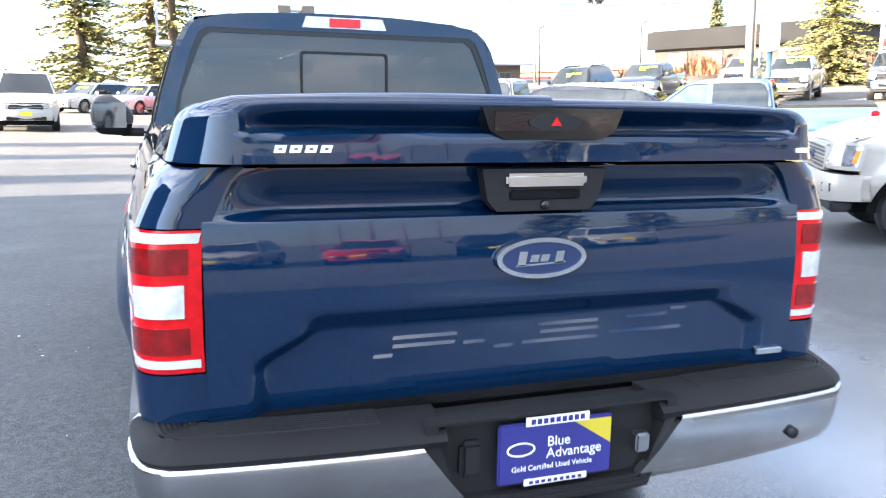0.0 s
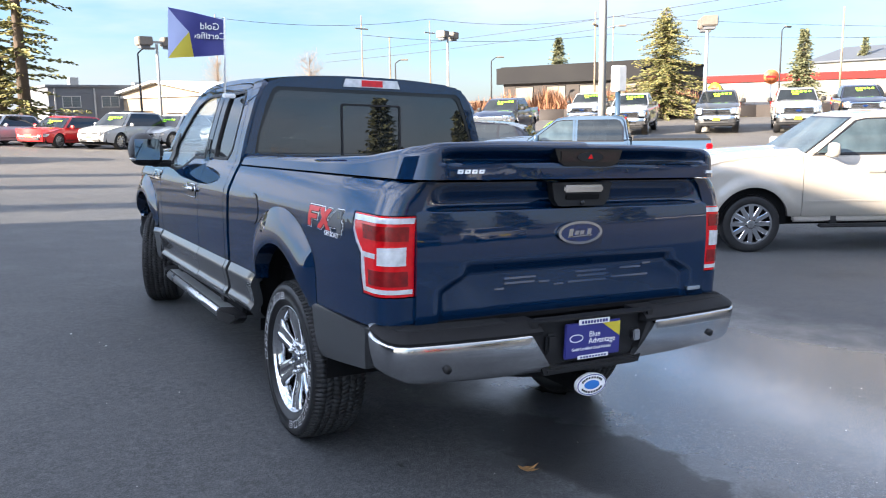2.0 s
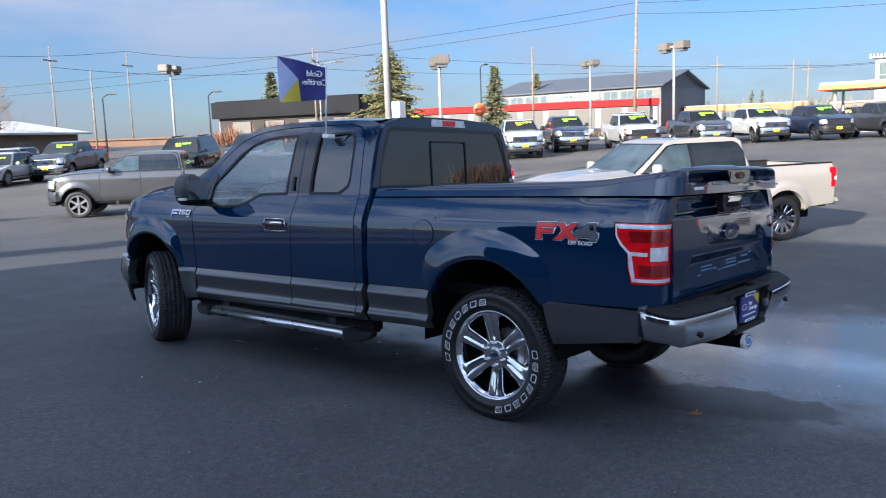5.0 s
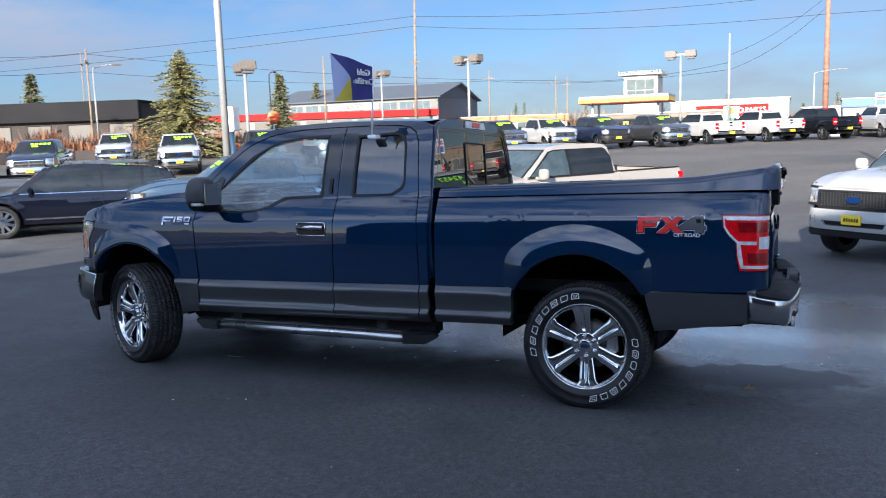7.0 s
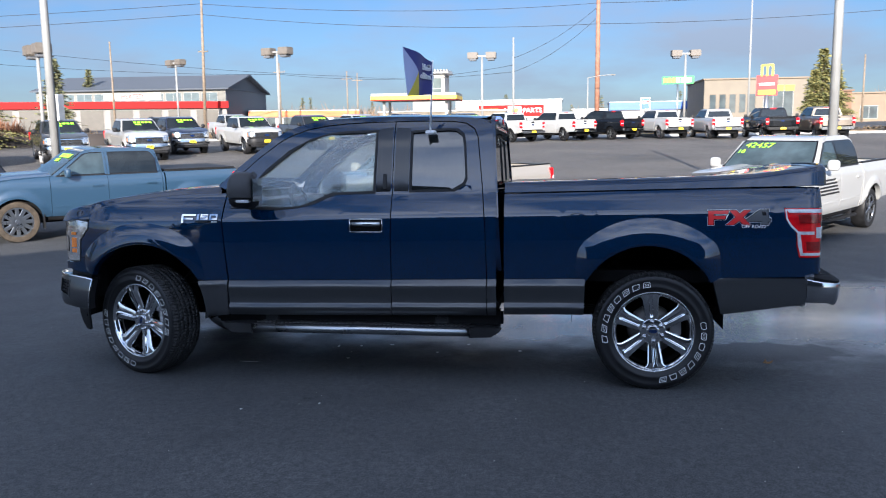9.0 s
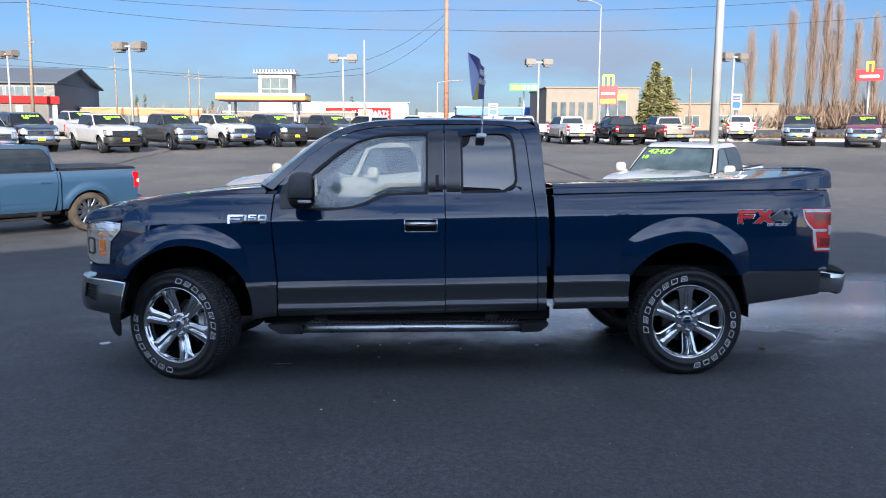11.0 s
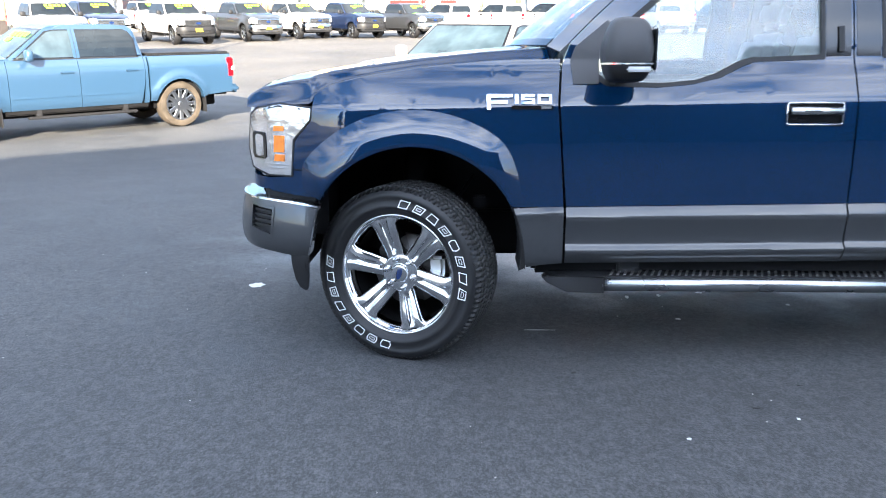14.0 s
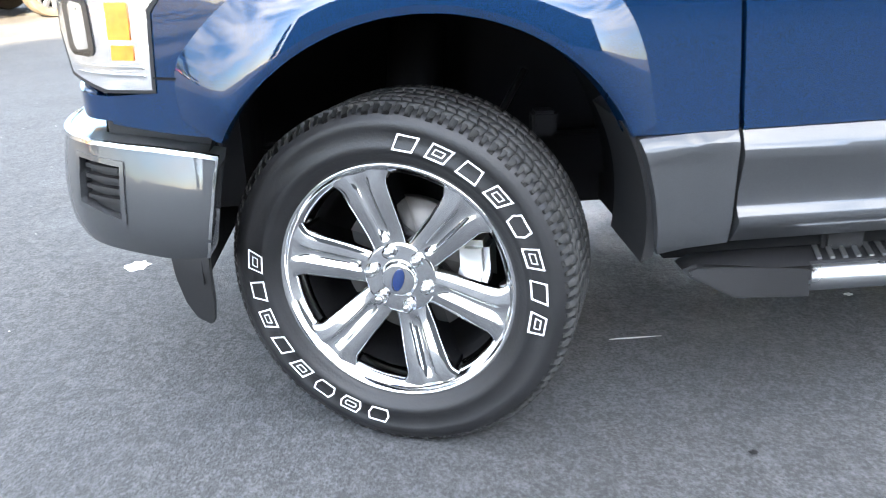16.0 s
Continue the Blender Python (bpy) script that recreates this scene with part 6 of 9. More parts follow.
def lid_edge(q):
    """A point of the lid's outline and its outward way: q from 0 at the cab along the side (1), round the corner (2) to the middle of the tail (3)."""
    if q <= 1:
        y = 1.008 + (LY - 1.008) * q
        return Vector((LX - 0.02 * smooth(-0.4, -1.0, y), y)), Vector((1, 0))
    x0 = LX - 0.02
    if q <= 2:
        a = (q - 1) * math.pi / 2
        return Vector((x0 - LR + LR * math.cos(a), LY - LR * math.sin(a))), Vector((math.cos(a), -math.sin(a)))
    x = (x0 - LR) * (3 - q)
    return Vector((x, LY - LR - 0.006 * (1 - (x / 0.77) ** 2))), Vector((0, -1))


def lid_height(q):
    p, n = lid_edge(q)
    return spline(LIDTOP, p.y) + 0.026 * smooth(1.4, 2.6, q)


def lid_lean(q):
    """The side leans in, the tail stands nearly upright."""
    return 0.006 + 0.026 * (1 - smooth(1.1, 2.0, q))


def skirt(q, k):
    p, n = lid_edge(q)
    zb, zt = lid_bottom(p.y), lid_height(q)
    z = zb + (zt - zb) * min(1.0, k)
    d = 0.004 + lid_lean(q) * k
    up = zt - z
    if up < 0.034:
        d += 0.034 - math.sqrt(max(0.0, 0.034 ** 2 - (0.034 - up) ** 2))
    if q > 2:
        reach = smooth(0.80, 0.60, abs(p.x))
        d += (0.075 * smooth(1.434, 1.450, z) * (1 - smooth(1.455, 1.515, z)) - 0.006 * smooth(1.43, 1.44, z)) * reach
    p = p - n * d
    return p, z


QS = spread((0, 0.8, 14), (0.8, 1.0, 12), (1.0, 2.0, 14), (2.0, 2.35, 18), (2.35, 3.0, 14))
KS = spread((0, 0.4, 8), (0.4, 0.8, 14), (0.8, 1.0, 12))


def lid_top(v, u):
    y = -1.080 + 2.086 * v
    if y >= LY:
        q = min(1.0, max(0.0, (1.008 - y) / (1.008 - LY)))
        x = lid_edge(q)[0].x - 0.032 - lid_lean(q)
    else:
        a = math.asin(min(1.0, (LY - y) / (LR - 0.040)))
        q = 1 + a / (math.pi / 2)
        x = LX - 0.02 - LR + (LR - 0.032 - lid_lean(q)) * math.cos(a)
    w = smooth(-0.88, -1.07, y)
    z = lid_height(q) - 0.0015 + 0.010 * (1 - abs(u) ** 4) * (1 - w) + w * (lid_height(3 - abs(u)) - lid_height(2))
    return Vector((u * x, y, z))


lid = part("bed_lid", thick(grid(spread((0, 0.15, 14), (0.15, 1, 14)), [-1 + 2 * k / 36 for k in range(37)], lid_top), 0.003), BLUE, truck, "blue moulded bed lid with a raised tail")
for s in (-1, 1):
    def half_skirt(q, k):
        p, z = skirt(q, k)
        return Vector((s * p.x, p.y, z))
    part("lid_skirt", thick(grid(QS, KS, half_skirt), 0.008 * s), BLUE, lid, sharp=50)
hs = panel([(-0.185, 1.505), (0.185, 1.505), (0.165, 1.452), (0.128, 1.432), (-0.128, 1.432), (-0.165, 1.452)], lambda u, v, d: Vector((u, -1.136 + d, v)), 0.05)
lh = part("lid_lamp_housing", hs, GLOSS_BLACK, lid)
part("lid_brake_lens", boxes((-0.160, 0.160, -1.140, -1.125, 1.445, 1.500), bevel=0.006), LENS_DEEP, lh)
part("lid_lock", panel(oval(0.07, 0.020, 24), lambda u, v, d: Vector((u, -1.144 + d, 1.472 + v)), 0.01), BLACK, lh)
part("lid_key_mark", panel([(-0.014, 1.464), (0.014, 1.464), (0, 1.484)], lambda u, v, d: Vector((u, -1.146 + d, v)), 0.002), LENS_RED, lh)
for k in range(4):
    x = -0.655 + k * 0.033
    part("maker_letter_block", panel([(x, 1.402), (x + 0.024, 1.402), (x + 0.029, 1.418), (x + 0.005, 1.418)], lambda u, v, d: Vector((u, -1.1305 + d, v)), 0.016, [[(x + 0.010, 1.408), (x + 0.019, 1.408), (x + 0.020, 1.412), (x + 0.011, 1.412)]]), WHITE, lid)
part("lid_label", boxes((0.735, 0.765, -1.127, -1.105, 1.398, 1.410)), WHITE, lid)

# rear bumper
def bumper_path(k):
    """Along the bumper's outer line: from the side of the truck (0) to its middle (1)."""
    pts = [(0.955, -0.955), (0.972, -1.00), (0.975, -1.06), (0.960, -1.135), (0.920, -1.180), (0.85, -1.205), (0.60, -1.232), (0.30, -1.248), (0.0, -1.252)]
    u = k * (len(pts) - 1)
    i = min(len(pts) - 2, int(u))
    f = u - i
    p0, p1 = Vector(pts[max(0, i - 1)]), Vector(pts[i])
    p2, p3 = Vector(pts[i + 1]), Vector(pts[min(len(pts) - 1, i + 2)])
    q = 0.5 * ((2 * p1) + (p2 - p0) * f + (2 * p0 - 5 * p1 + 4 * p2 - p3) * f * f + (3 * p1 - p0 - 3 * p2 + p3) * f ** 3)
    return q


def sweep(ks, section, s, slant=0.0):
    """Draws a closed section of (inward, z), given along the bumper's line, as a solid strip on the side s."""
    bm = bmesh.new()
    rings = []
    for c in ks:
        ring = []
        for i, z in section(c):
            k = c - slant * max(0.0, z - 0.58) * smooth(0.55, 1.0, c / ks[-1])
            q, t0, t1 = bumper_path(k), bumper_path(max(0.0, k - 0.01)), bumper_path(min(1.0, k + 0.01))
            d = (t1 - t0).normalized()
            n = Vector((-d.y, d.x))
            ring.append(bm.verts.new((s * max(0.0, q.x - n.x * i), q.y - n.y * i, z)))
        rings.append(ring)
    m = len(rings[0])
    for i in range(len(rings) - 1):
        for j in range(m):
            bm.faces.new((rings[i][j], rings[i][(j + 1) % m], rings[i + 1][(j + 1) % m], rings[i + 1][j]))
    bm.faces.new(rings[0])
    bm.faces.new(rings[-1][::-1])
    bmesh.ops.recalc_face_normals(bm, faces=bm.faces)
    return bm


def face_section(k):
    zt = 0.772 - 0.026 * smooth(0.0, 0.5, k)
    zb = 0.608 - 0.040 * smooth(0.3, 0.85, k)
    h = zt - zb
    return [(0.045, zt - 0.002), (0.014, zt), (0.003, zt - 0.005), (0.0, zt - 0.011), (0.007, zt - h * 0.5), (0.016, zt - h * 0.8), (0.030, zb + 0.008), (0.050, zb)]


def pad_section(k):
    z = 0.797 - 0.036 * smooth(0.0, 0.5, k)
    up = 0.803 - 0.012 * smooth(0.0, 0.5, k)
    return [(0.012, z - 0.022), (0.006, z - 0.006), (0.016, z + 0.004), (0.055, up), (0.15, up), (0.15, z - 0.03)]


bump = part("rear_bumper", boxes((-0.86, 0.86, -1.15, -1.06, 0.60, 0.77), bevel=0.02), BLACK, truck, "bright metal rear bumper with black step pads")
for s in (-1, 1):
    part("bumper_face", sweep([0.905 * k / 44 for k in range(45)], face_section, s, 0.30), BUMPER, bump, sharp=50)
    part("step_pad", sweep([0.12 + 0.76 * k / 44 for k in range(45)], pad_section, s), PAD_BLACK, bump)
    for j in range(8):
        i0 = 0.060 + j * 0.0112
        part("pad_rib", sweep([0.20 + 0.62 * k / 20 for k in range(21)], lambda k: [(i0, 0.802 - 0.012 * smooth(0.0, 0.5, k)), (i0 + 0.001, 0.8075 - 0.012 * smooth(0.0, 0.5, k)), (i0 + 0.0055, 0.8075 - 0.012 * smooth(0.0, 0.5, k)), (i0 + 0.0065, 0.802 - 0.012 * smooth(0.0, 0.5, k))], s), BLACK, bump)
    part("bumper_corner_cap", sweep([0.14 * k / 8 for k in range(9)], lambda k: [(0.010, 0.768), (0.004, 0.790), (0.02, 0.802), (0.07, 0.806), (0.07, 0.768)], s), BUMPER, bump)
    part("parking_sensor", rod((s * 0.728, -1.222, 0.640), (s * 0.728, -1.200, 0.640), 0.016, 0.016, 18), BLACK, bump)
cp = panel([(-0.335, 0.792), (-0.335, 0.735), (-0.262, 0.560), (0.262, 0.560), (0.335, 0.735), (0.335, 0.792)], lambda u, v, d: Vector((u, -1.228 + d, v)), 0.05, [[(-0.306, 0.785), (-0.306, 0.740), (-0.240, 0.585), (0.240, 0.585), (0.306, 0.740), (0.306, 0.785)]])
part("plate_surround", cp, BLACK, bump)
part("plate_recess", boxes((-0.29, 0.29, -1.19, -1.16, 0.585, 0.79)), BLACK, bump)
part("lower_valance", boxes((-0.262, 0.262, -1.236, -1.12, 0.556, 0.592), bevel=0.012), BLACK, bump)
part("socket_cover", boxes((-0.245, -0.185, -1.215, -1.185, 0.64, 0.73), bevel=0.012), BLACK, bump)
part("socket_cover", boxes((0.205, 0.245, -1.255, -1.22, 0.665, 0.715), bevel=0.006), SATIN, bump)
plate = part("dealer_plate", boxes((-0.153, 0.153, -1.222, -1.208, 0.612, 0.765), bevel=0.004), INDIGO, bump, "indigo dealer plate with white words and a gold corner")
part("gold_corner", panel([(0.045, 0.757), (0.148, 0.757), (0.148, 0.690)], lambda u, v, d: Vector((u, -1.2235 + d, v)), 0.001), GOLD, plate)
BACK = pose(0, 0, 0, 90, 0, 0)
for body, size, x, z in (("Blue", 0.036, 0.005, 0.712), ("Advantage", 0.036, 0.048, 0.682), ("Gold Certified Used Vehicle", 0.019, -0.01, 0.650)):
    lettering("plate_word", body, size, WHITE, plate, Matrix.Translation((x, -1.2235, z)) @ BACK, 0.0006)
part("plate_emblem", panel(oval(0.038, 0.018, 24), lambda u, v, d: Vector((-0.095 + u, -1.2235 + d, 0.700 + v)), 0.001, [oval(0.033, 0.014, 24)]), WHITE, plate)
part("name_bar", boxes((-0.085, 0.085, -1.226, -1.222, 0.757, 0.780), bevel=0.001), WHITE, plate)
part("name_bar", boxes((-0.085, 0.085, -1.226, -1.222, 0.606, 0.622), bevel=0.001), WHITE, plate)
for k in range(9):
    x = -0.072 + k * 0.0165
    part("name_mark", boxes((x, x + 0.011, -1.2275, -1.2262, 0.762, 0.775)), INDIGO, plate)
    part("name_mark", boxes((x, x + 0.010, -1.2275, -1.2262, 0.610, 0.618)), INDIGO, plate)
# tow hitch with an oval cover
part("hitch_tube", boxes((-0.04, 0.04, -1.20, -0.90, 0.44, 0.52), bevel=0.006), DARK, truck)
part("hitch_beam", boxes((-0.42, 0.42, -0.99, -0.90, 0.53, 0.61), bevel=0.02), DARK, truck)
hc = part("hitch_cover", panel(oval(0.083, 0.050), lambda u, v, d: Vector((u + 0.01, -1.215 + d, 0.480 + v)), 0.02), WHITE, truck, "oval white hitch cover with a blue centre")
part("cover_ring", panel(oval(0.080, 0.047), lambda u, v, d: Vector((u + 0.01, -1.2165 + d, 0.480 + v)), 0.001, [oval(0.076, 0.043)]), INDIGO, hc)
part("cover_centre", panel(oval(0.042, 0.020), lambda u, v, d: Vector((u + 0.01, -1.2175 + d, 0.480 + v)), 0.002), plain("bright_blue", (0.02, 0.16, 0.50), 0.3), hc)
for k in range(9):
    a = radians(150 - k * 15)
    for sg in (1, -1):
        cx, cz = 0.060 * math.cos(a), 0.033 * math.sin(a) * sg
        part("cover_mark", boxes((0.01 + cx - 0.004, 0.01 + cx + 0.004, -1.2175, -1.2164, 0.480 + cz - 0.005, 0.480 + cz + 0.005)), GLOSS_BLACK, hc)

# front end
part("grille", boxes((-0.60, 0.60, 4.26, 4.43, 0.84, 1.12), bevel=0.05), BLACK, truck)
for z in (0.88, 0.97, 1.06):
    part("grille_bar", boxes((-0.57, 0.57, 4.40, 4.452, z - 0.016, z + 0.016), bevel=0.012), CHROME, truck)
part("nose_panel", boxes((-0.66, 0.66, 4.20, 4.40, 1.075, 1.135), bevel=0.025), BLUE, truck)
part("bumper_centre", boxes((-0.62, 0.62, 4.34, 4.488, 0.51, 0.735), bevel=0.03), GREY_LOWER, truck)
part("lower_grille", boxes((-0.50, 0.50, 4.47, 4.515, 0.53, 0.62), bevel=0.01), BLACK, truck)
edge = [(-0.56, 0.825), (0.56, 0.825), (0.62, 0.87), (0.62, 1.07), (0.58, 1.115), (-0.58, 1.115), (-0.62, 1.07), (-0.62, 0.87)]
part("grille_frame", panel(edge, lambda u, v, d: Vector((u, 4.455 - d - 0.06 * u * u, v)), 0.04, [[(x * 0.92, 0.97 + (z - 0.97) * 0.78) for x, z in edge]], 0.1, 0), CHROME, truck)
part("radiator_support", boxes((-0.78, 0.78, 4.05, 4.32, 0.55, 1.10)), DARK, truck)
for s in (-1, 1):
    def lamp_at(u, v, d):
        x = half(u, v) if u < 4.25 else half(4.25, v) - (u - 4.25) * 0.35 - ((u - 4.25) / 0.2) ** 2 * 0.16
        return Vector((s * (x + 0.004 - d), u, v))
    hl = [(4.092, 1.128), (4.097, 1.080), (4.178, 0.994), (4.192, 0.838), (4.30, 0.835), (4.40, 0.86), (4.425, 0.95), (4.40, 1.09), (4.36, 1.118), (4.24, 1.142)]
    lp = part("headlamp", panel(hl, lamp_at, 0.06, (), 0.03, 0.05), HEADLAMP, truck, "clear headlamp with an amber side lens")
    for z0, z1 in ((0.936, 1.008), (0.896, 0.926), (1.028, 1.050)):
        part("amber_lens", panel([(4.222, z0), (4.272, z0), (4.268, z1), (4.218, z1)], lambda u, v, d: lamp_at(u, v, d - 0.003), 0.01, (), 0.03, 0.05), LENS_AMBER, lp)
    for z in (0.862, 0.878, 1.066, 1.086):
        part("reflector_ridge", panel([(4.205, z), (4.375, z), (4.375, z + 0.006), (4.205, z + 0.006)], lambda u, v, d: lamp_at(u, v, d - 0.003), 0.01, (), 0.03, 0), CHROME, lp)
    part("lamp_frame", panel(grown(hl, 0.007), lambda u, v, d: lamp_at(u, v, d + 0.001), 0.03, [grown(hl, -0.010)], 0.03, 0.05), BLACK, lp)
    part("projector", panel(round_rect(4.312, 4.395, 0.90, 1.02, 0.02), lambda u, v, d: lamp_at(u, v, d - 0.004), 0.01), GLOSS_BLACK, lp)
    # bumper corner
    def corner(u, v, d):
        x = spline([(4.04, 0.973), (4.14, 0.965), (4.24, 0.940), (4.32, 0.905), (4.39, 0.860), (4.45, 0.800), (4.52, 0.715), (4.60, 0.60), (4.70, 0.44)], u)
        y = spline([(4.04, 4.04), (4.14, 4.14), (4.24, 4.238), (4.32, 4.314), (4.39, 4.376), (4.45, 4.424), (4.52, 4.466), (4.60, 4.494), (4.70, 4.510)], u)
        front = smooth(4.28, 4.52, u)
        swell = 0.022 * math.sin(math.pi * min(1.0, max(0.0, (v - 0.44) / 0.30))) - 0.030 - 0.06 * max(0.0, (0.54 - v) / 0.12) ** 1.5
        return Vector((s * (x + (swell - d) * (1 - 0.8 * front)), y + (swell + 0.012 - d) * front, v))
    fb = [(4.068, 0.706), (4.12, 0.716), (4.20, 0.726), (4.30, 0.732), (4.42, 0.736), (4.70, 0.738), (4.70, 0.53), (4.55, 0.515), (4.42, 0.505), (4.28, 0.490), (4.17, 0.474), (4.125, 0.470), (4.112, 0.50), (4.098, 0.56)]
    vent = [(4.283, 0.688), (4.400, 0.700), (4.408, 0.598), (4.296, 0.572)]
    b = part("front_bumper", panel(fb, corner, 0.085, [vent], 0.025, 0.03), GREY_LOWER, truck, "dark grey front bumper corner with a black vent")
    part("vent_frame", panel(grown(vent, 0.009), lambda u, v, d: corner(u, v, d - 0.004), 0.02, [grown(vent, -0.002)], 0.03, 0.05), GREY_LOWER, b)
    part("bumper_vent", panel(vent, lambda u, v, d: corner(u, v, d + 0.03), 0.01, (), 0.03, 0), BLACK, b)
    for k in range(4):
        z = 0.604 + k * 0.022
        part("vent_slat", panel([(4.296, z), (4.396, z + 0.004), (4.396, z + 0.013), (4.296, z + 0.009)], lambda u, v, d: corner(u, v, d + 0.012), 0.02, (), 0.03, 0), BLACK, b)
    part("bumper_slot", panel([(4.085, 0.690), (4.20, 0.705), (4.40, 0.712), (4.62, 0.714), (4.62, 0.815), (4.40, 0.815), (4.30, 0.790), (4.20, 0.775), (4.085, 0.770)], lambda u, v, d: corner(u, v, d + 0.095), 0.04, (), 0.05, 0), BLACK, b)
    part("bumper_shelf", panel([(4.27, 0.768), (4.40, 0.772), (4.62, 0.774), (4.62, 0.826), (4.40, 0.824), (4.27, 0.818)], lambda u, v, d: corner(u, v, d + 0.045), 0.03, (), 0.03, 0.015), BLUE, b)
    part("bumper_bead", panel([(4.070, 0.699), (4.12, 0.709), (4.20, 0.719), (4.30, 0.725), (4.42, 0.729), (4.66, 0.731), (4.66, 0.739), (4.42, 0.738), (4.30, 0.734), (4.20, 0.728), (4.12, 0.718), (4.068, 0.708)], lambda u, v, d: corner(u, v, d - 0.003), 0.012, (), 0.04, 0), BUMPER, b)
    # highlight along the bumper's rear edge, laid on as a bright metal strip
    part("edge_highlight", panel([(4.068, 0.706), (4.098, 0.56), (4.112, 0.50), (4.125, 0.470), (4.131, 0.471), (4.118, 0.502), (4.104, 0.562), (4.075, 0.704)], lambda u, v, d: corner(u, v, d - 0.002), 0.012, (), 0, 0.04), BUMPER, b)
    part("wing_seam", panel([(3.962, 0.8565), (4.186, 0.8600), (4.186, 0.8645), (3.960, 0.8605)], lambda u, v, d: Vector((s * (half(u, v) + 0.004 + 0.030 * smooth(4.12, 3.97, u) - d), u, v)), 0.04, (), 0.02, 0), DARK, truck)
    ad = panel([(4.122, 0.492), (4.206, 0.492), (4.203, 0.425), (4.194, 0.365), (4.176, 0.325), (4.150, 0.308), (4.139, 0.314), (4.130, 0.37)], lambda u, v, d: Vector((s * (0.930 - d - 0.25 * (u - 4.12) - 0.04 * max(0.0, 0.46 - v) / 0.15), u, v)), 0.025, (), 0.03, 0.04)
    part("air_deflector", ad, BLACK, truck)
    # mirror
    def mirror_shell(k, z_lo, z_hi):
        """The rounded mirror head, cut between two heights and grown by k."""
        bm = bmesh.new()
        bmesh.ops.create_uvsphere(bm, u_segments=28, v_segments=20, radius=1)
        for v in bm.verts:
            q = Vector([math.copysign(abs(c) ** 0.55, c) for c in v.co])
            inner = max(0.0, -q.x)
            slim = (1.0 - 0.16 * max(0.0, q.z) - 0.10 * max(0.0, -q.z)) * k
            z = 1.366 + q.z * 0.126 * k - 0.055 * inner * max(0.0, q.z) - 0.010 * inner
            v.co = Vector((s * (1.122 + q.x * 0.128 * slim), 2.795 + q.y * 0.098 * slim, z))
        for z, no in ((z_lo, (0, 0, -1)), (z_hi, (0, 0, 1))):
            cut = bmesh.ops.bisect_plane(bm, geom=bm.verts[:] + bm.edges[:] + bm.faces[:], plane_co=(0, 0, z), plane_no=no, clear_outer=True)
            bmesh.ops.holes_fill(bm, edges=[e for e in cut["geom_cut"] if isinstance(e, bmesh.types.BMEdge)])
        return bm
    m = part("door_mirror", mirror_shell(1.0, 1.318, 1.6), GREY_PLASTIC, truck, "grey and black plastic door mirror with a clear side lamp", sharp=60)
    part("mirror_base", mirror_shell(0.985, 1.1, 1.312), BLACK, m, sharp=60)
    mg = boxes((-0.092, 0.092, -0.004, 0.004, -0.082, 0.075), bevel=0.003)
    bmesh.ops.transform(mg, matrix=pose(s * 1.128, 2.7005, 1.372, 0, 0, 0), verts=mg.verts)
    part("mirror_glass", mg, MIRROR, m)
    arm = boxes((s * 0.915, s * 1.09, 2.765, 2.845, 1.232, 1.285), bevel=0.02)
    part("mirror_arm", arm, BLACK, m)
    part("mirror_lamp", boxes((s * 1.170, s * 1.247, 2.715, 2.815, 1.284, 1.304), bevel=0.008), LENS_CLEAR, m)
    part("corner_trim", panel([(2.975, 1.232), (2.985, 1.33), (2.965, 1.385), (2.83, 1.495), (2.80, 1.47), (2.865, 1.33), (2.87, 1.232)], lambda u, v, d: Vector((s * (half(u, v) + 0.006 - d), u, v)), 0.02, (), 0.05, 0.05), GREY_PLASTIC, truck)
    # running board
    st = bmesh.new()
    prof = [(0.86, 0.403), (0.965, 0.400), (0.985, 0.388), (0.988, 0.366), (0.975, 0.342), (0.86, 0.340)]
    vs0 = [st.verts.new((s * x, 1.245, z)) for x, z in prof]
    vs1 = [st.verts.new((s * x, 2.825, z)) for x, z in prof]
    for k in range(6):
        st.faces.new((vs0[k], vs0[(k + 1) % 6], vs1[(k + 1) % 6], vs1[k]))
    st.faces.new(vs0[::-1])
    st.faces.new(vs1)
    board = part("running_board", st, SATIN, truck, "satin metal running board with a black ribbed tread")
    tr = part("tread_pad", boxes((s * 0.862, s * 0.962, 1.25, 2.82, 0.400, 0.407)), BLACK, board)
    for k in range(51):
        y = 1.265 + k * 0.030
        rb = boxes((s * 0.868, s * 0.958, -0.005, 0.005, 0.4085, 0.414))
        for v in rb.verts:
            v.co.y += y + 0.006 + 0.35 * (abs(v.co.x) - 0.91)
        part("tread_rib", rb, STEEL, tr)
    for prof in ([(2.818, 0.334), (2.98, 0.334), (3.065, 0.366), (3.083, 0.386), (3.055, 0.402), (2.90, 0.408), (2.818, 0.408)], [(1.252, 0.334), (1.252, 0.408), (1.17, 0.408), (1.05, 0.402), (1.03, 0.384), (1.045, 0.366), (1.10, 0.334)]):
        part("end_cap", slab(prof, lambda y, z: s * 0.855, lambda y, z: s * (0.995 - 0.07 * smooth(2.93, 3.09, y) - 0.07 * smooth(1.18, 1.02, y)), 0.008), BLACK, board)
    part("rocker_panel", boxes((s * 0.80, s * 0.885, 1.02, 3.13, 0.395, 0.52), bevel=0.02), DARK, truck)
    for y in (1.45, 2.70):
        part("step_bracket", boxes((s * 0.70, s * 0.90, y - 0.05, y + 0.05, 0.395, 0.47), bevel=0.01), BLACK, board)

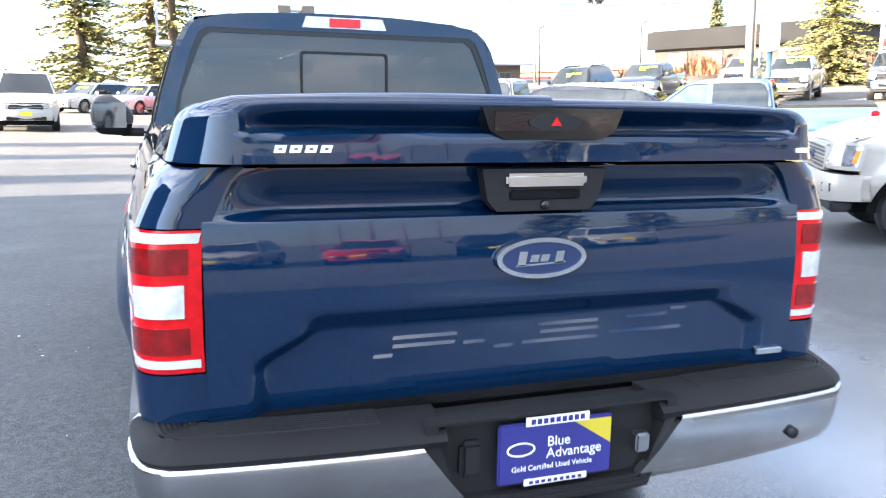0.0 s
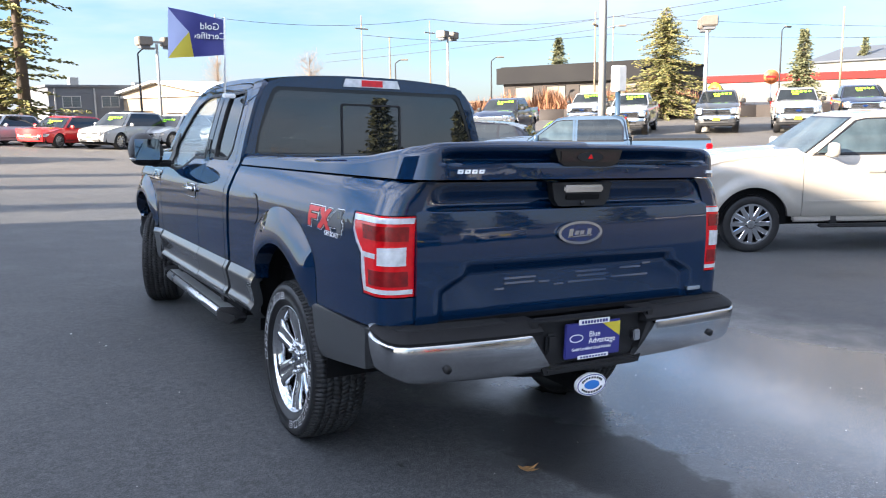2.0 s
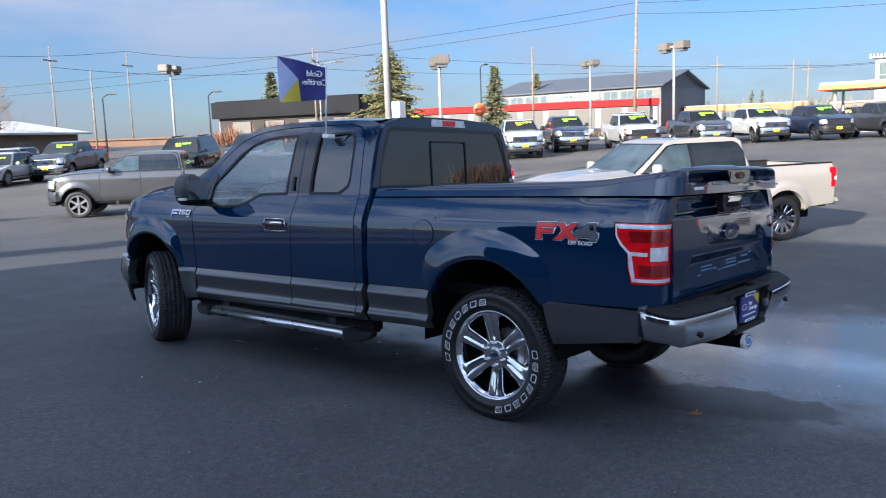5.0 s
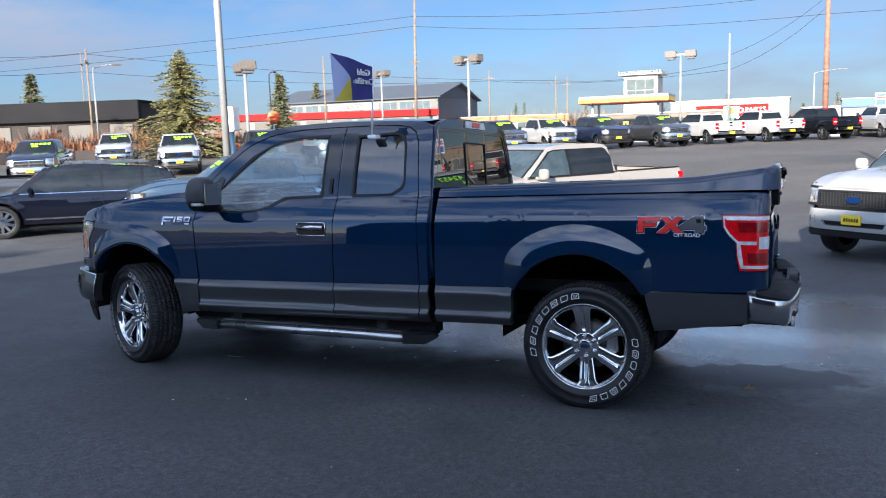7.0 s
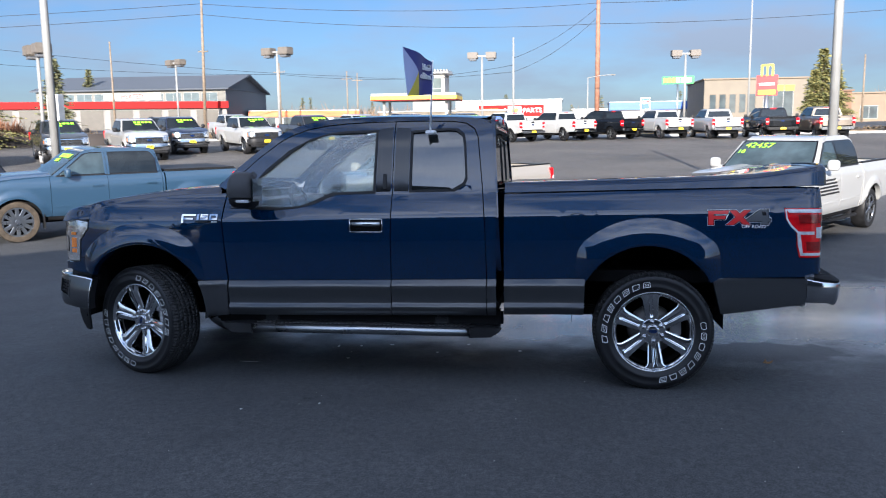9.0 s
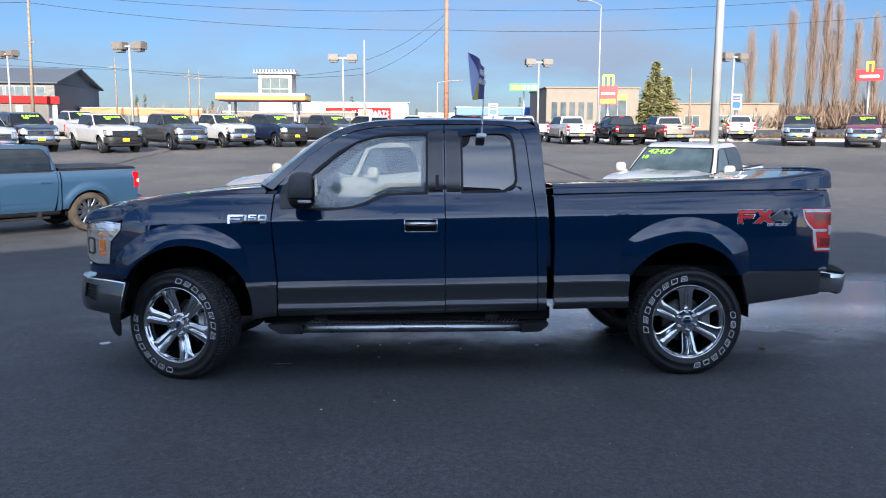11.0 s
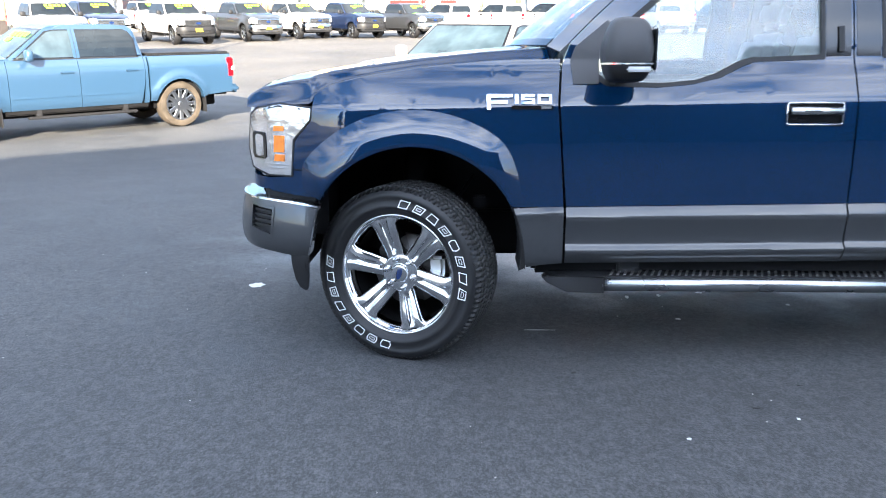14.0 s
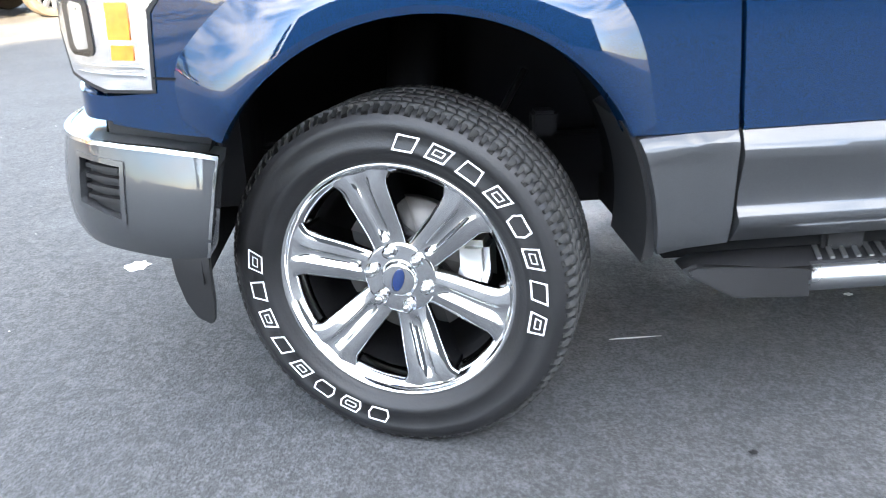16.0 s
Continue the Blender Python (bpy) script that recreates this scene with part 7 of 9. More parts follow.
# belly, axles, exhaust, springs
part("frame_rail", boxes((-0.50, -0.38, -0.92, 4.2, 0.50, 0.62), bevel=0.01), DARK, truck)
part("frame_rail", boxes((0.38, 0.50, -0.92, 4.2, 0.50, 0.62), bevel=0.01), DARK, truck)
part("floor_pan", boxes((-0.90, 0.90, 1.05, 3.12, 0.50, 0.60), bevel=0.02), DARK, truck)
part("bed_box", boxes((-0.82, 0.82, -1.03, 1.02, 0.72, 0.80), (-0.82, 0.82, 0.98, 1.02, 0.80, 1.32)), DARK, truck)
part("rear_axle", rod((-0.80, 0, HUB), (0.80, 0, HUB), 0.055, 0.055, 14), DARK, truck)
bm = bmesh.new()
bmesh.ops.create_uvsphere(bm, u_segments=20, v_segments=12, radius=0.17)
bmesh.ops.translate(bm, verts=bm.verts, vec=(0.05, 0.0, HUB))
part("differential", bm, DARK, truck)
part("front_axle", rod((-0.78, WB, HUB), (0.78, WB, HUB), 0.04, 0.04, 12), DARK, truck)
part("spare_wheel", rod((0, -0.62, 0.46), (0, -0.62, 0.64), 0.36, 0.36, 28), RUBBER, truck)
part("exhaust", rod((0.62, -0.6, 0.50), (0.70, 0.55, 0.47), 0.045, 0.045, 14), STEEL, truck)
part("transmission", boxes((-0.28, 0.28, 2.2, 4.0, 0.33, 0.56), bevel=0.08), DARK, truck)
for s in (-1, 1):
    part("leaf_spring", boxes((s * 0.56, s * 0.64, -0.52, 0.66, 0.47, 0.52), bevel=0.01), DARK, truck)
    part("shock_absorber", rod((s * 0.52, 0.12, 0.40), (s * 0.50, 0.25, 0.85), 0.035, 0.035, 12), SATIN, truck)
    part("coil_strut", rod((s * 0.62, WB, 0.45), (s * 0.56, WB - 0.05, 0.92), 0.07, 0.07, 14), DARK, truck)
    part("control_arm", boxes((s * 0.40, s * 0.74, WB - 0.16, WB + 0.10, 0.34, 0.39), bevel=0.015), DARK, truck)
    part("brake_hose", rod((s * 0.76, WB - 0.10, 0.52), (s * 0.60, WB - 0.30, 0.80), 0.009, 0.009, 8), RUBBER, truck)
    part("bracket", boxes((s * 0.66, s * 0.72, WB - 0.36, WB - 0.30, 0.66, 0.72), bevel=0.008), DARK, truck)

# cabin
def seat(x, y, w):
    st_ = part("seat", boxes((x - w / 2, x + w / 2, y - 0.28, y + 0.26, 0.72, 0.90), bevel=0.06), SEAT, truck)
    bk = boxes((x - w / 2, x + w / 2, -0.075, 0.075, 0.0, 0.64), bevel=0.06)
    bmesh.ops.transform(bk, matrix=pose(0, y - 0.30, 0.86, 14), verts=bk.verts)
    part("backrest", bk, SEAT, st_)
    hr = boxes((x - 0.13, x + 0.13, -0.05, 0.05, 0.0, 0.17), bevel=0.04)
    bmesh.ops.transform(hr, matrix=pose(0, y - 0.46, 1.50, 12), verts=hr.verts)
    part("headrest", hr, SEAT, st_)


seat(-0.42, 2.15, 0.50)
seat(0.42, 2.15, 0.50)
part("rear_bench", boxes((-0.80, 0.80, 1.22, 1.66, 0.72, 0.90), (-0.80, 0.80, 1.17, 1.27, 0.88, 1.40), bevel=0.05), SEAT, truck)
part("dashboard", boxes((-0.84, 0.84, 2.72, 3.08, 0.95, 1.28), bevel=0.07), plain("dash_plastic", (0.03, 0.03, 0.032), 0.6), truck)
part("console", boxes((-0.14, 0.14, 1.95, 2.75, 0.60, 1.02), bevel=0.04), BLACK, truck)
sw = bmesh.new()
for k in range(28):
    a0, a1 = 2 * math.pi * k / 28, 2 * math.pi * (k + 1) / 28
    cyl(sw, (0.19 * math.cos(a0), 0, 0.19 * math.sin(a0)), (0.19 * math.cos(a1), 0, 0.19 * math.sin(a1)), 0.016, 0.016, 8, False)
box(sw, -0.18, 0.18, -0.015, 0.015, -0.03, 0.03, 0.01)
box(sw, -0.03, 0.03, -0.02, 0.20, -0.03, 0.03, 0.01)
bmesh.ops.transform(sw, matrix=pose(-0.42, 2.60, 1.20, -24), verts=sw.verts)
part("steering_wheel", sw, BLACK, truck)
part("rear_view_mirror", boxes((-0.13, 0.13, 2.56, 2.60, 1.66, 1.74), bevel=0.015), BLACK, truck)
part("headliner", thick(grid([k / 8 for k in range(9)], [-0.98 + 1.96 * k / 12 for k in range(13)], lambda v, u: roof_at(v, u) - Vector((0, 0, 0.04))), -0.01), plain("headliner_cloth", (0.42, 0.41, 0.39), 0.9), truck)
for s in (-1, 1):
    part("door_card", boxes((s * 0.85, s * 0.90, 1.12, 2.98, 0.60, 1.25)), plain("door_card", (0.05, 0.05, 0.052), 0.8) if s < 0 else bpy.data.materials["door_card"], truck)

# badges and decals, as plain shapes
def mark(name, outline, mat, lift=0.003, parent=truck):
    return part(name, panel(outline, lambda u, v, d: Vector((-(half(u, v) + lift - d), u, v)), 0.004, (), 0.06, 0.05), mat, parent)


def outset(poly, d):
    """The outline moved outwards by d."""
    n = len(poly)
    area = sum(poly[i - 1][0] * poly[i][1] - poly[i][0] * poly[i - 1][1] for i in range(n))
    sg = -1 if area > 0 else 1
    out = []
    for i in range(n):
        p0, p1, p2 = Vector(poly[i - 1]), Vector(poly[i]), Vector(poly[(i + 1) % n])
        d0, d1 = (p1 - p0).normalized(), (p2 - p1).normalized()
        nn = Vector((-d0.y - d1.y, d0.x + d1.x))
        nn = nn / max(0.6, nn.length_squared / 2)
        out.append(tuple(p1 + nn * d * sg))
    return out


LETTER_A = [(-0.335, 1.126), (-0.335, 1.217), (-0.465, 1.219), (-0.458, 1.197), (-0.368, 1.196), (-0.368, 1.183), (-0.445, 1.184), (-0.440, 1.163), (-0.368, 1.162), (-0.368, 1.126)]
LETTER_B = [(-0.448, 1.126), (-0.508, 1.175), (-0.468, 1.219), (-0.512, 1.219), (-0.532, 1.197), (-0.560, 1.220), (-0.600, 1.220), (-0.553, 1.175), (-0.600, 1.128), (-0.556, 1.128), (-0.530, 1.153), (-0.494, 1.126)]
LETTER_C = [(-0.575, 1.162), (-0.660, 1.222), (-0.712, 1.223), (-0.712, 1.168), (-0.724, 1.168), (-0.724, 1.150), (-0.712, 1.150), (-0.712, 1.128), (-0.672, 1.128), (-0.672, 1.149), (-0.575, 1.147)]
dk = mark("off_road_decal", outset(LETTER_A, 0.0065), WHITE, 0.0012)
dk["label"] = "red and grey side decal with white outlines"
for k, (o, ink) in enumerate(((LETTER_A, RED_PRINT), (LETTER_B, RED_PRINT), (LETTER_C, plain("grey_print", (0.075, 0.08, 0.088), 0.4)))):
    if k:
        mark("decal_outline", outset(o, 0.0065), WHITE, 0.0012 + 0.0006 * k, dk)
    mark("decal_edge", outset(o, 0.0045), GLOSS_BLACK, 0.0022 + 0.0006 * k, dk)
    mark("decal_letter", o, ink, 0.0034 + 0.0006 * k, dk)
mw = Matrix.Translation((-(half(-0.58, 1.11) + 0.006), -0.62, 1.114)) @ facing(0, 0, 0, -1, 0)
lettering("decal_word", "OFF ROAD", 0.031, WHITE, dk, mw, 0.0008)
bd = mark("wing_badge", [(3.338, 1.128), (3.340, 1.190), (3.230, 1.190), (3.232, 1.178), (3.322, 1.176), (3.322, 1.164), (3.250, 1.164), (3.252, 1.152), (3.322, 1.152), (3.322, 1.128)], CHROME, 0.008)
mark("badge_block", [(3.222, 1.150), (3.222, 1.190), (3.206, 1.190), (3.206, 1.150)], CHROME, 0.008, bd)
mark("badge_block", [(3.195, 1.150), (3.195, 1.160), (3.150, 1.160), (3.150, 1.166), (3.195, 1.166), (3.195, 1.190), (3.138, 1.190), (3.138, 1.181), (3.182, 1.181), (3.182, 1.175), (3.138, 1.175), (3.138, 1.150)], CHROME, 0.008, bd)
ring_ = [(3.126, 1.150), (3.126, 1.190), (3.066, 1.190), (3.066, 1.150)]
part("badge_block", panel(ring_, lambda u, v, d: on_left(u, v, d - 0.008), 0.006, [[(3.114, 1.160), (3.114, 1.180), (3.078, 1.180), (3.078, 1.160)]]), CHROME, bd)
mark("badge_plate", [(3.235, 1.128), (3.235, 1.144), (3.062, 1.144), (3.062, 1.128)], GLOSS_BLACK, 0.005, bd)
mark("badge_lower", [(3.110, 1.131), (3.110, 1.141), (3.068, 1.141), (3.068, 1.131)], SATIN, 0.007, bd)
mark("pillar_handle", [(1.865, 1.365), (1.865, 1.47), (1.842, 1.47), (1.842, 1.365)], BLACK, 0.012)

# ---- its wheels ----
def tyre_mesh():
    prof = [(0.262, -0.100), (0.275, -0.118), (0.300, -0.130), (0.340, -0.137), (0.372, -0.133), (0.388, -0.121), (0.394, -0.105), (0.396, -0.06), (0.397, 0.0), (0.396, 0.06), (0.394, 0.105), (0.388, 0.121), (0.378, 0.131), (0.372, 0.1325), (0.370, 0.1345), (0.352, 0.1372), (0.350, 0.1360), (0.318, 0.1365), (0.316, 0.1380), (0.300, 0.135), (0.298, 0.132), (0.284, 0.127), (0.274, 0.119), (0.268, 0.108), (0.262, 0.098)]
    return lathe(prof, 96)


def tread_mesh():
    bm = bmesh.new()
    rnd = random.Random(4)
    n = 104
    for row, (x0, x1) in enumerate(((-0.106, -0.078), (-0.073, -0.044), (-0.039, -0.003), (0.003, 0.039), (0.044, 0.073), (0.078, 0.106))):
        for k in range(n):
            a = 2 * math.pi * (k + 0.5 * (row % 2) + rnd.uniform(-0.04, 0.04)) / n
            da = 2 * math.pi / n * (0.80 if row in (0, 5) else 0.86)
            sk = (0.010, -0.026, 0.030, -0.030, 0.026, -0.010)[row]
            vs = []
            for r in (0.391, 0.4025 - (0.002 if row in (0, 5) else 0.0)):
                for x, aa in ((x0, a - da / 2), (x1, a - da / 2 + sk), (x1 + 0.003, a + da / 2 + sk), (x0 + 0.003, a + da / 2)):
                    vs.append(bm.verts.new((x, r * math.sin(aa), r * math.cos(aa))))
            for f in ((4, 5, 6, 7), (0, 1, 5, 4), (1, 2, 6, 5), (2, 3, 7, 6), (3, 0, 4, 7)):
                bm.faces.new([vs[i] for i in f])
    for sgn in (-1, 1):
        for k in range(n):
            a = 2 * math.pi * (k + 0.25) / n
            da = 2 * math.pi / n * (0.62 if k % 2 else 0.40)
            vs = []
            for r, x in ((0.380 if k % 2 else 0.384, 0.1300), (0.390, 0.1225), (0.3985, 0.106)):
                for aa in (a - da / 2, a + da / 2):
                    vs.append(bm.verts.new((sgn * x, r * math.sin(aa), r * math.cos(aa))))
            vs2 = [bm.verts.new(v.co * 1.0 - Vector((sgn * 0.008, 0, 0)) - Vector((0, v.co.y, v.co.z)) * 0.02) for v in vs]
            bm.faces.new((vs[0], vs[1], vs[3], vs[2]))
            bm.faces.new((vs[2], vs[3], vs[5], vs[4]))
            for i, j in ((0, 2), (2, 4), (1, 3), (3, 5), (0, 1)):
                bm.faces.new((vs[i], vs[j], vs2[j], vs2[i]))
    return bm


def letters_mesh():
    """White outlined blocks where the makers' words stand: two arcs of eight, reading clockwise."""
    bm = bmesh.new()
    r0, h = 0.310, 0.036
    forms = ([(0.0, 0.0), (0.86, 0.0), (1.0, 1.0), (0.14, 1.0)],
             [(0.0, 0.0), (1.0, 0.0), (0.86, 1.0), (0.14, 1.0)],
             [(0.12, 0.0), (0.88, 0.0), (1.0, 0.5), (0.88, 1.0), (0.12, 1.0), (0.0, 0.5)])
    for start, step, order in ((21.0, 12.9, (0, 0, 1, 0, 2, 0, 0, 1)), (201.0, 12.5, (2, 2, 2, 0, 0, 1, 1, 0))):
        w = radians(step) * 0.328 * 0.74
        for k, form in enumerate(order):
            a = radians(start + k * step)
            outline = [(p * w, q * h) for p, q in forms[form]]
            for lo, hi in ((0.0, 0.0036),) + (((0.0112, 0.0134),) if k % 2 else ()):
                rings = []
                for d in (lo, hi):
                    ring = outset(outline, -d) if d else outline
                    vs = []
                    for u, v in ring:
                        ang, r = a + (u + (v - h / 2) * 0.12) / 0.328, r0 + v
                        vs.append(bm.verts.new((0.1397 if r < 0.352 else 0.1388, r * math.sin(ang), r * math.cos(ang))))
                    rings.append(vs)
                n = len(outline)
                for i in range(n):
                    bm.faces.new((rings[0][i], rings[0][(i + 1) % n], rings[1][(i + 1) % n], rings[1][i]))
    return bm


def rim_mesh():
    prof = [(0.252, -0.09), (0.246, -0.02), (0.243, 0.055), (0.246, 0.075), (0.252, 0.090), (0.262, 0.100), (0.270, 0.106), (0.2755, 0.112), (0.2765, 0.118), (0.273, 0.121), (0.269, 0.1205), (0.266, 0.117), (0.263, 0.110), (0.259, 0.104), (0.252, 0.099), (0.245, 0.085), (0.243, 0.05)]
    bm = lathe(prof, 96)
    return bm


def spoke_mesh():
    """One broad spoke: flat polished shoulders, two ridges and a sunk channel between them, flared into the rim, its sides falling back into the barrel."""
    rs = spread((0.071, 0.11, 5), (0.11, 0.215, 7), (0.215, 0.262, 7))
    ts = [-1.0, -0.985, -0.95, -0.90, -0.62, -0.36, -0.32, -0.24, -0.14, 0.0, 0.14, 0.24, 0.32, 0.36, 0.62, 0.90, 0.95, 0.985, 1.0]
    hs_ = [-0.075, -0.022, -0.008, -0.0045, -0.003, -0.0005, -0.0005, -0.008, -0.013, -0.014, -0.013, -0.008, -0.0005, -0.0005, -0.003, -0.0045, -0.008, -0.022, -0.075]

    def at_(r, i):
        w = 0.040 + 0.017 * (r - 0.06) / 0.165 + 0.034 * smooth(0.212, 0.264, r) ** 1.6
        x = 0.079 + 0.026 * smooth(0.075, 0.235, r)
        h = hs_[i]
        if 7 <= i <= 11:
            h *= smooth(0.086, 0.115, r) * (1 - 0.75 * smooth(0.215, 0.255, r))
        return Vector((x + h, ts[i] * w, r))
    return grid(rs, range(19), at_)


def hub_mesh():
    return lathe([(0.001, 0.092), (0.033, 0.092), (0.037, 0.091), (0.040, 0.087), (0.041, 0.080), (0.046, 0.0795), (0.078, 0.0795), (0.084, 0.078), (0.087, 0.072), (0.088, 0.05), (0.085, 0.0)], 48)


def nut_mesh():
    bm = cyl(bmesh.new(), (0.074, 0, 0), (0.082, 0, 0), 0.0165, 0.0160, 18)
    cyl(bm, (0.080, 0, 0), (0.100, 0, 0), 0.0128, 0.0124, 6)
    cyl(bm, (0.100, 0, 0), (0.106, 0, 0), 0.0122, 0.006, 14)
    return bm


def cap_mesh():
    bm = lathe([(0.001, 0.0945), (0.022, 0.0945), (0.029, 0.093)], 32)
    for v in bm.verts:
        v.co.z *= 0.48
    return bm


MESHES = {}


def shared(name, make, mat, parent, m=None, key=None, label="", sharp=35.0):
    """A part whose mesh is made once and then shared."""
    key = key or name
    if key not in MESHES:
        ob = part(name, make(), mat, parent, label, sharp)
        MESHES[key] = ob.data
    else:
        ob = new(name, MESHES[key])
        ob.parent = parent
        if label:
            ob["label"] = label
    if m is not None:
        ob.matrix_basis = m
    return ob


STEER = 21.0                                 # the front wheels stand turned to the right


def road_wheel(m, spin):
    w = shared("wheel", tyre_mesh, RUBBER, truck, m @ pose(0, 0, 0, spin), label="all-terrain tyre with white outlined letters on a bright rim")
    tg = shared("tread", tread_mesh, TREAD, w)
    tg["kind"] = "stuff"
    shared("sidewall_lettering", letters_mesh, WHITE, w)["kind"] = "stuff"
    rim = shared("rim", rim_mesh, CHROME, w, sharp=50)
    for k in range(6):
        shared("spoke", spoke_mesh, CHROME, rim, pose(0, 0, 0, 60 * k), sharp=18)
        shared("wheel_nut", nut_mesh, CHROME, rim, pose(0, 0, 0, 60 * k) @ Matrix.Translation((0, 0, 0.0670)))
    shared("hub", hub_mesh, CHROME, rim)
    shared("centre_cap", cap_mesh, OVAL_BLUE, rim, pose(0, 0, 0, 55))
    shared("brake_disc", lambda: lathe([(0.06, 0.0), (0.165, 0.0), (0.165, -0.028), (0.06, -0.028)], 48), DISC, rim)
    shared("barrel", lambda: lathe([(0.243, 0.05), (0.236, 0.0), (0.232, -0.09), (0.10, -0.095)], 48), DARK, rim)
    cal = boxes((-0.05, 0.035, -0.075, 0.075, 0.125, 0.195), bevel=0.015)
    bmesh.ops.transform(cal, matrix=pose(0, 0, 0, -88 - spin), verts=cal.verts)
    part("brake_caliper", cal, STEEL, rim)


road_wheel(pose(-0.825, 0.0, HUB, 0, 0, 180), 125)
road_wheel(pose(0.825, 0.0, HUB), 20)
road_wheel(pose(-0.815, WB, HUB, 0, 0, 180 - STEER), 17)
road_wheel(pose(0.815, WB, HUB, 0, 0, -STEER), 40)

# ---- flag clipped to the rear door's window ----
flag = thing("window_flag", TRUCK @ Matrix.Translation((-0.80, 1.53, 1.762)), "indigo and gold dealer flag on a white window-clip pole", "flag")
part("clip", boxes((-0.055, 0.02, -0.034, 0.034, -0.018, 0.010), bevel=0.006), WHITE, flag)
pole_top = Vector((-0.045, -0.02, 0.49))
part("flag_pole", rod((-0.045, 0, 0), pole_top, 0.007, 0.006, 10), WHITE, flag)


FLY = Vector((-0.94, 0.34, 0.0))


def cloth(u, v):
    """u along the fly (0 at the pole), v up."""
    side = Vector((FLY.y, -FLY.x, 0))
    p = FLY * (0.35 * u) + side * (0.028 * math.sin(6.0 * u + 1.4 * v) * u)
    return Vector((-0.045, -0.015, 0.255 + 0.22 * v)) + p + Vector((0, 0, (0.10 * (v - 0.15)) * u - 0.02 * u))


def cloth_piece(outline, mat, name, lift=0.0):
    bm = panel(outline, lambda u, v, d: cloth(u, v), 0.0, (), 0.05, 0.1)
    return part(name, thick(bm, 0.0015), mat, flag)


cloth_piece([(0, 0), (0.55, 0.0), (0.62, 0.55), (1.0, 1.0), (0, 1.0)], INDIGO, "indigo_field")
cloth_piece([(0.55, 0.0), (1.0, 0.0), (0.62, 0.55)], GOLD, "gold_field")
cloth_piece([(1.0, 0.0), (1.0, 1.0), (0.62, 0.55)], PALE_BLUE, "pale_field")
for body, u, v in (("Gold", 0.24, 0.74), ("Certified", 0.26, 0.50)):
    lettering("flag_word", body, 0.060, WHITE, flag, Matrix.Translation(cloth(u + 0.02, v)) @ facing(0, 0, 0, FLY.y, -FLY.x), 0.016)
# ---- trees ----
def conifer(x, y, h, w, seed, mat, label, sparse=1.0, name="conifer_tree", fine=1.0):
    """A fir: tapered trunk, drooping whorls of limbs, each set with many small sprays."""
    rnd = random.Random(seed)
    z = lie(x, y)
    t = thing(name, pose(x, y, z - 0.05, 0, 0, rnd.uniform(0, 360)), label, "tree", "trees beyond the lot")
    part("trunk", rod((0, 0, 0), (0, 0, h * 0.97), 0.016 * h + 0.06, 0.02, 10), BARK, t)
    V, Fc = [], []
    limbs = bmesh.new()
    z0 = h * 0.08
    while z0 < h * 0.985:
        f = (z0 - h * 0.08) / (h * 0.9)
        reach = w * max(0.0, 1 - f) ** 0.85 * rnd.uniform(0.62, 1.15) + 0.12
        for k in range(rnd.randint(6, 9)):
            if rnd.random() > sparse:
                continue
            a = rnd.uniform(0, 2 * math.pi)
            ln = reach * rnd.uniform(0.42, 1.18)
            d = Vector((math.cos(a), math.sin(a), 0))
            droop = rnd.uniform(0.05, 0.30)
            tip = d * ln + Vector((0, 0, z0 - droop * ln))
            root = Vector((0, 0, z0))
            if ln > 0.5:
                cyl(limbs, root, tip, 0.012 + 0.012 * ln, 0.006, 4, caps=False)
            n = max(4, int(ln * 7 / fine ** 1.4))
            for i in range(n):
                s = (i + rnd.uniform(0.2, 1)) / n
                p = root.lerp(tip, s) + Vector((rnd.gauss(0, 0.07), rnd.gauss(0, 0.07), rnd.gauss(0, 0.05)))
                for side in (-1, 1):
                    out = (d + Vector((-d.y, d.x, 0)) * side * rnd.uniform(0.4, 1.3) + Vector((0, 0, rnd.uniform(-0.55, 0.15)))).normalized()
                    L = fine * rnd.uniform(0.30, 0.70) * (0.65 + 0.35 * (1 - s)) * (0.7 + 0.02 * h)
                    flat = out.cross(Vector((0, 0, 1))).normalized()
                    tw = rnd.uniform(-1.3, 1.3)
                    q = (flat * math.cos(tw) + Vector((0, 0, math.sin(tw)))) * L * 0.24
                    b = len(V)
                    V += [p, p + out * L * 0.55 + q, p + out * L, p + out * L * 0.55 - q]
                    Fc.append((b, b + 1, b + 2, b + 3))
        z0 += h * rnd.uniform(0.012, 0.022) * (1.35 if sparse < 0.6 else 1.0)
    part("limb_set", limbs, BARK, t)["kind"] = "stuff"
    me = bpy.data.meshes.new("crown")
    me.from_pydata([tuple(v) for v in V], [], Fc)
    me.materials.append(mat)
    crown = new("crown", me)
    crown.parent = t
    return t


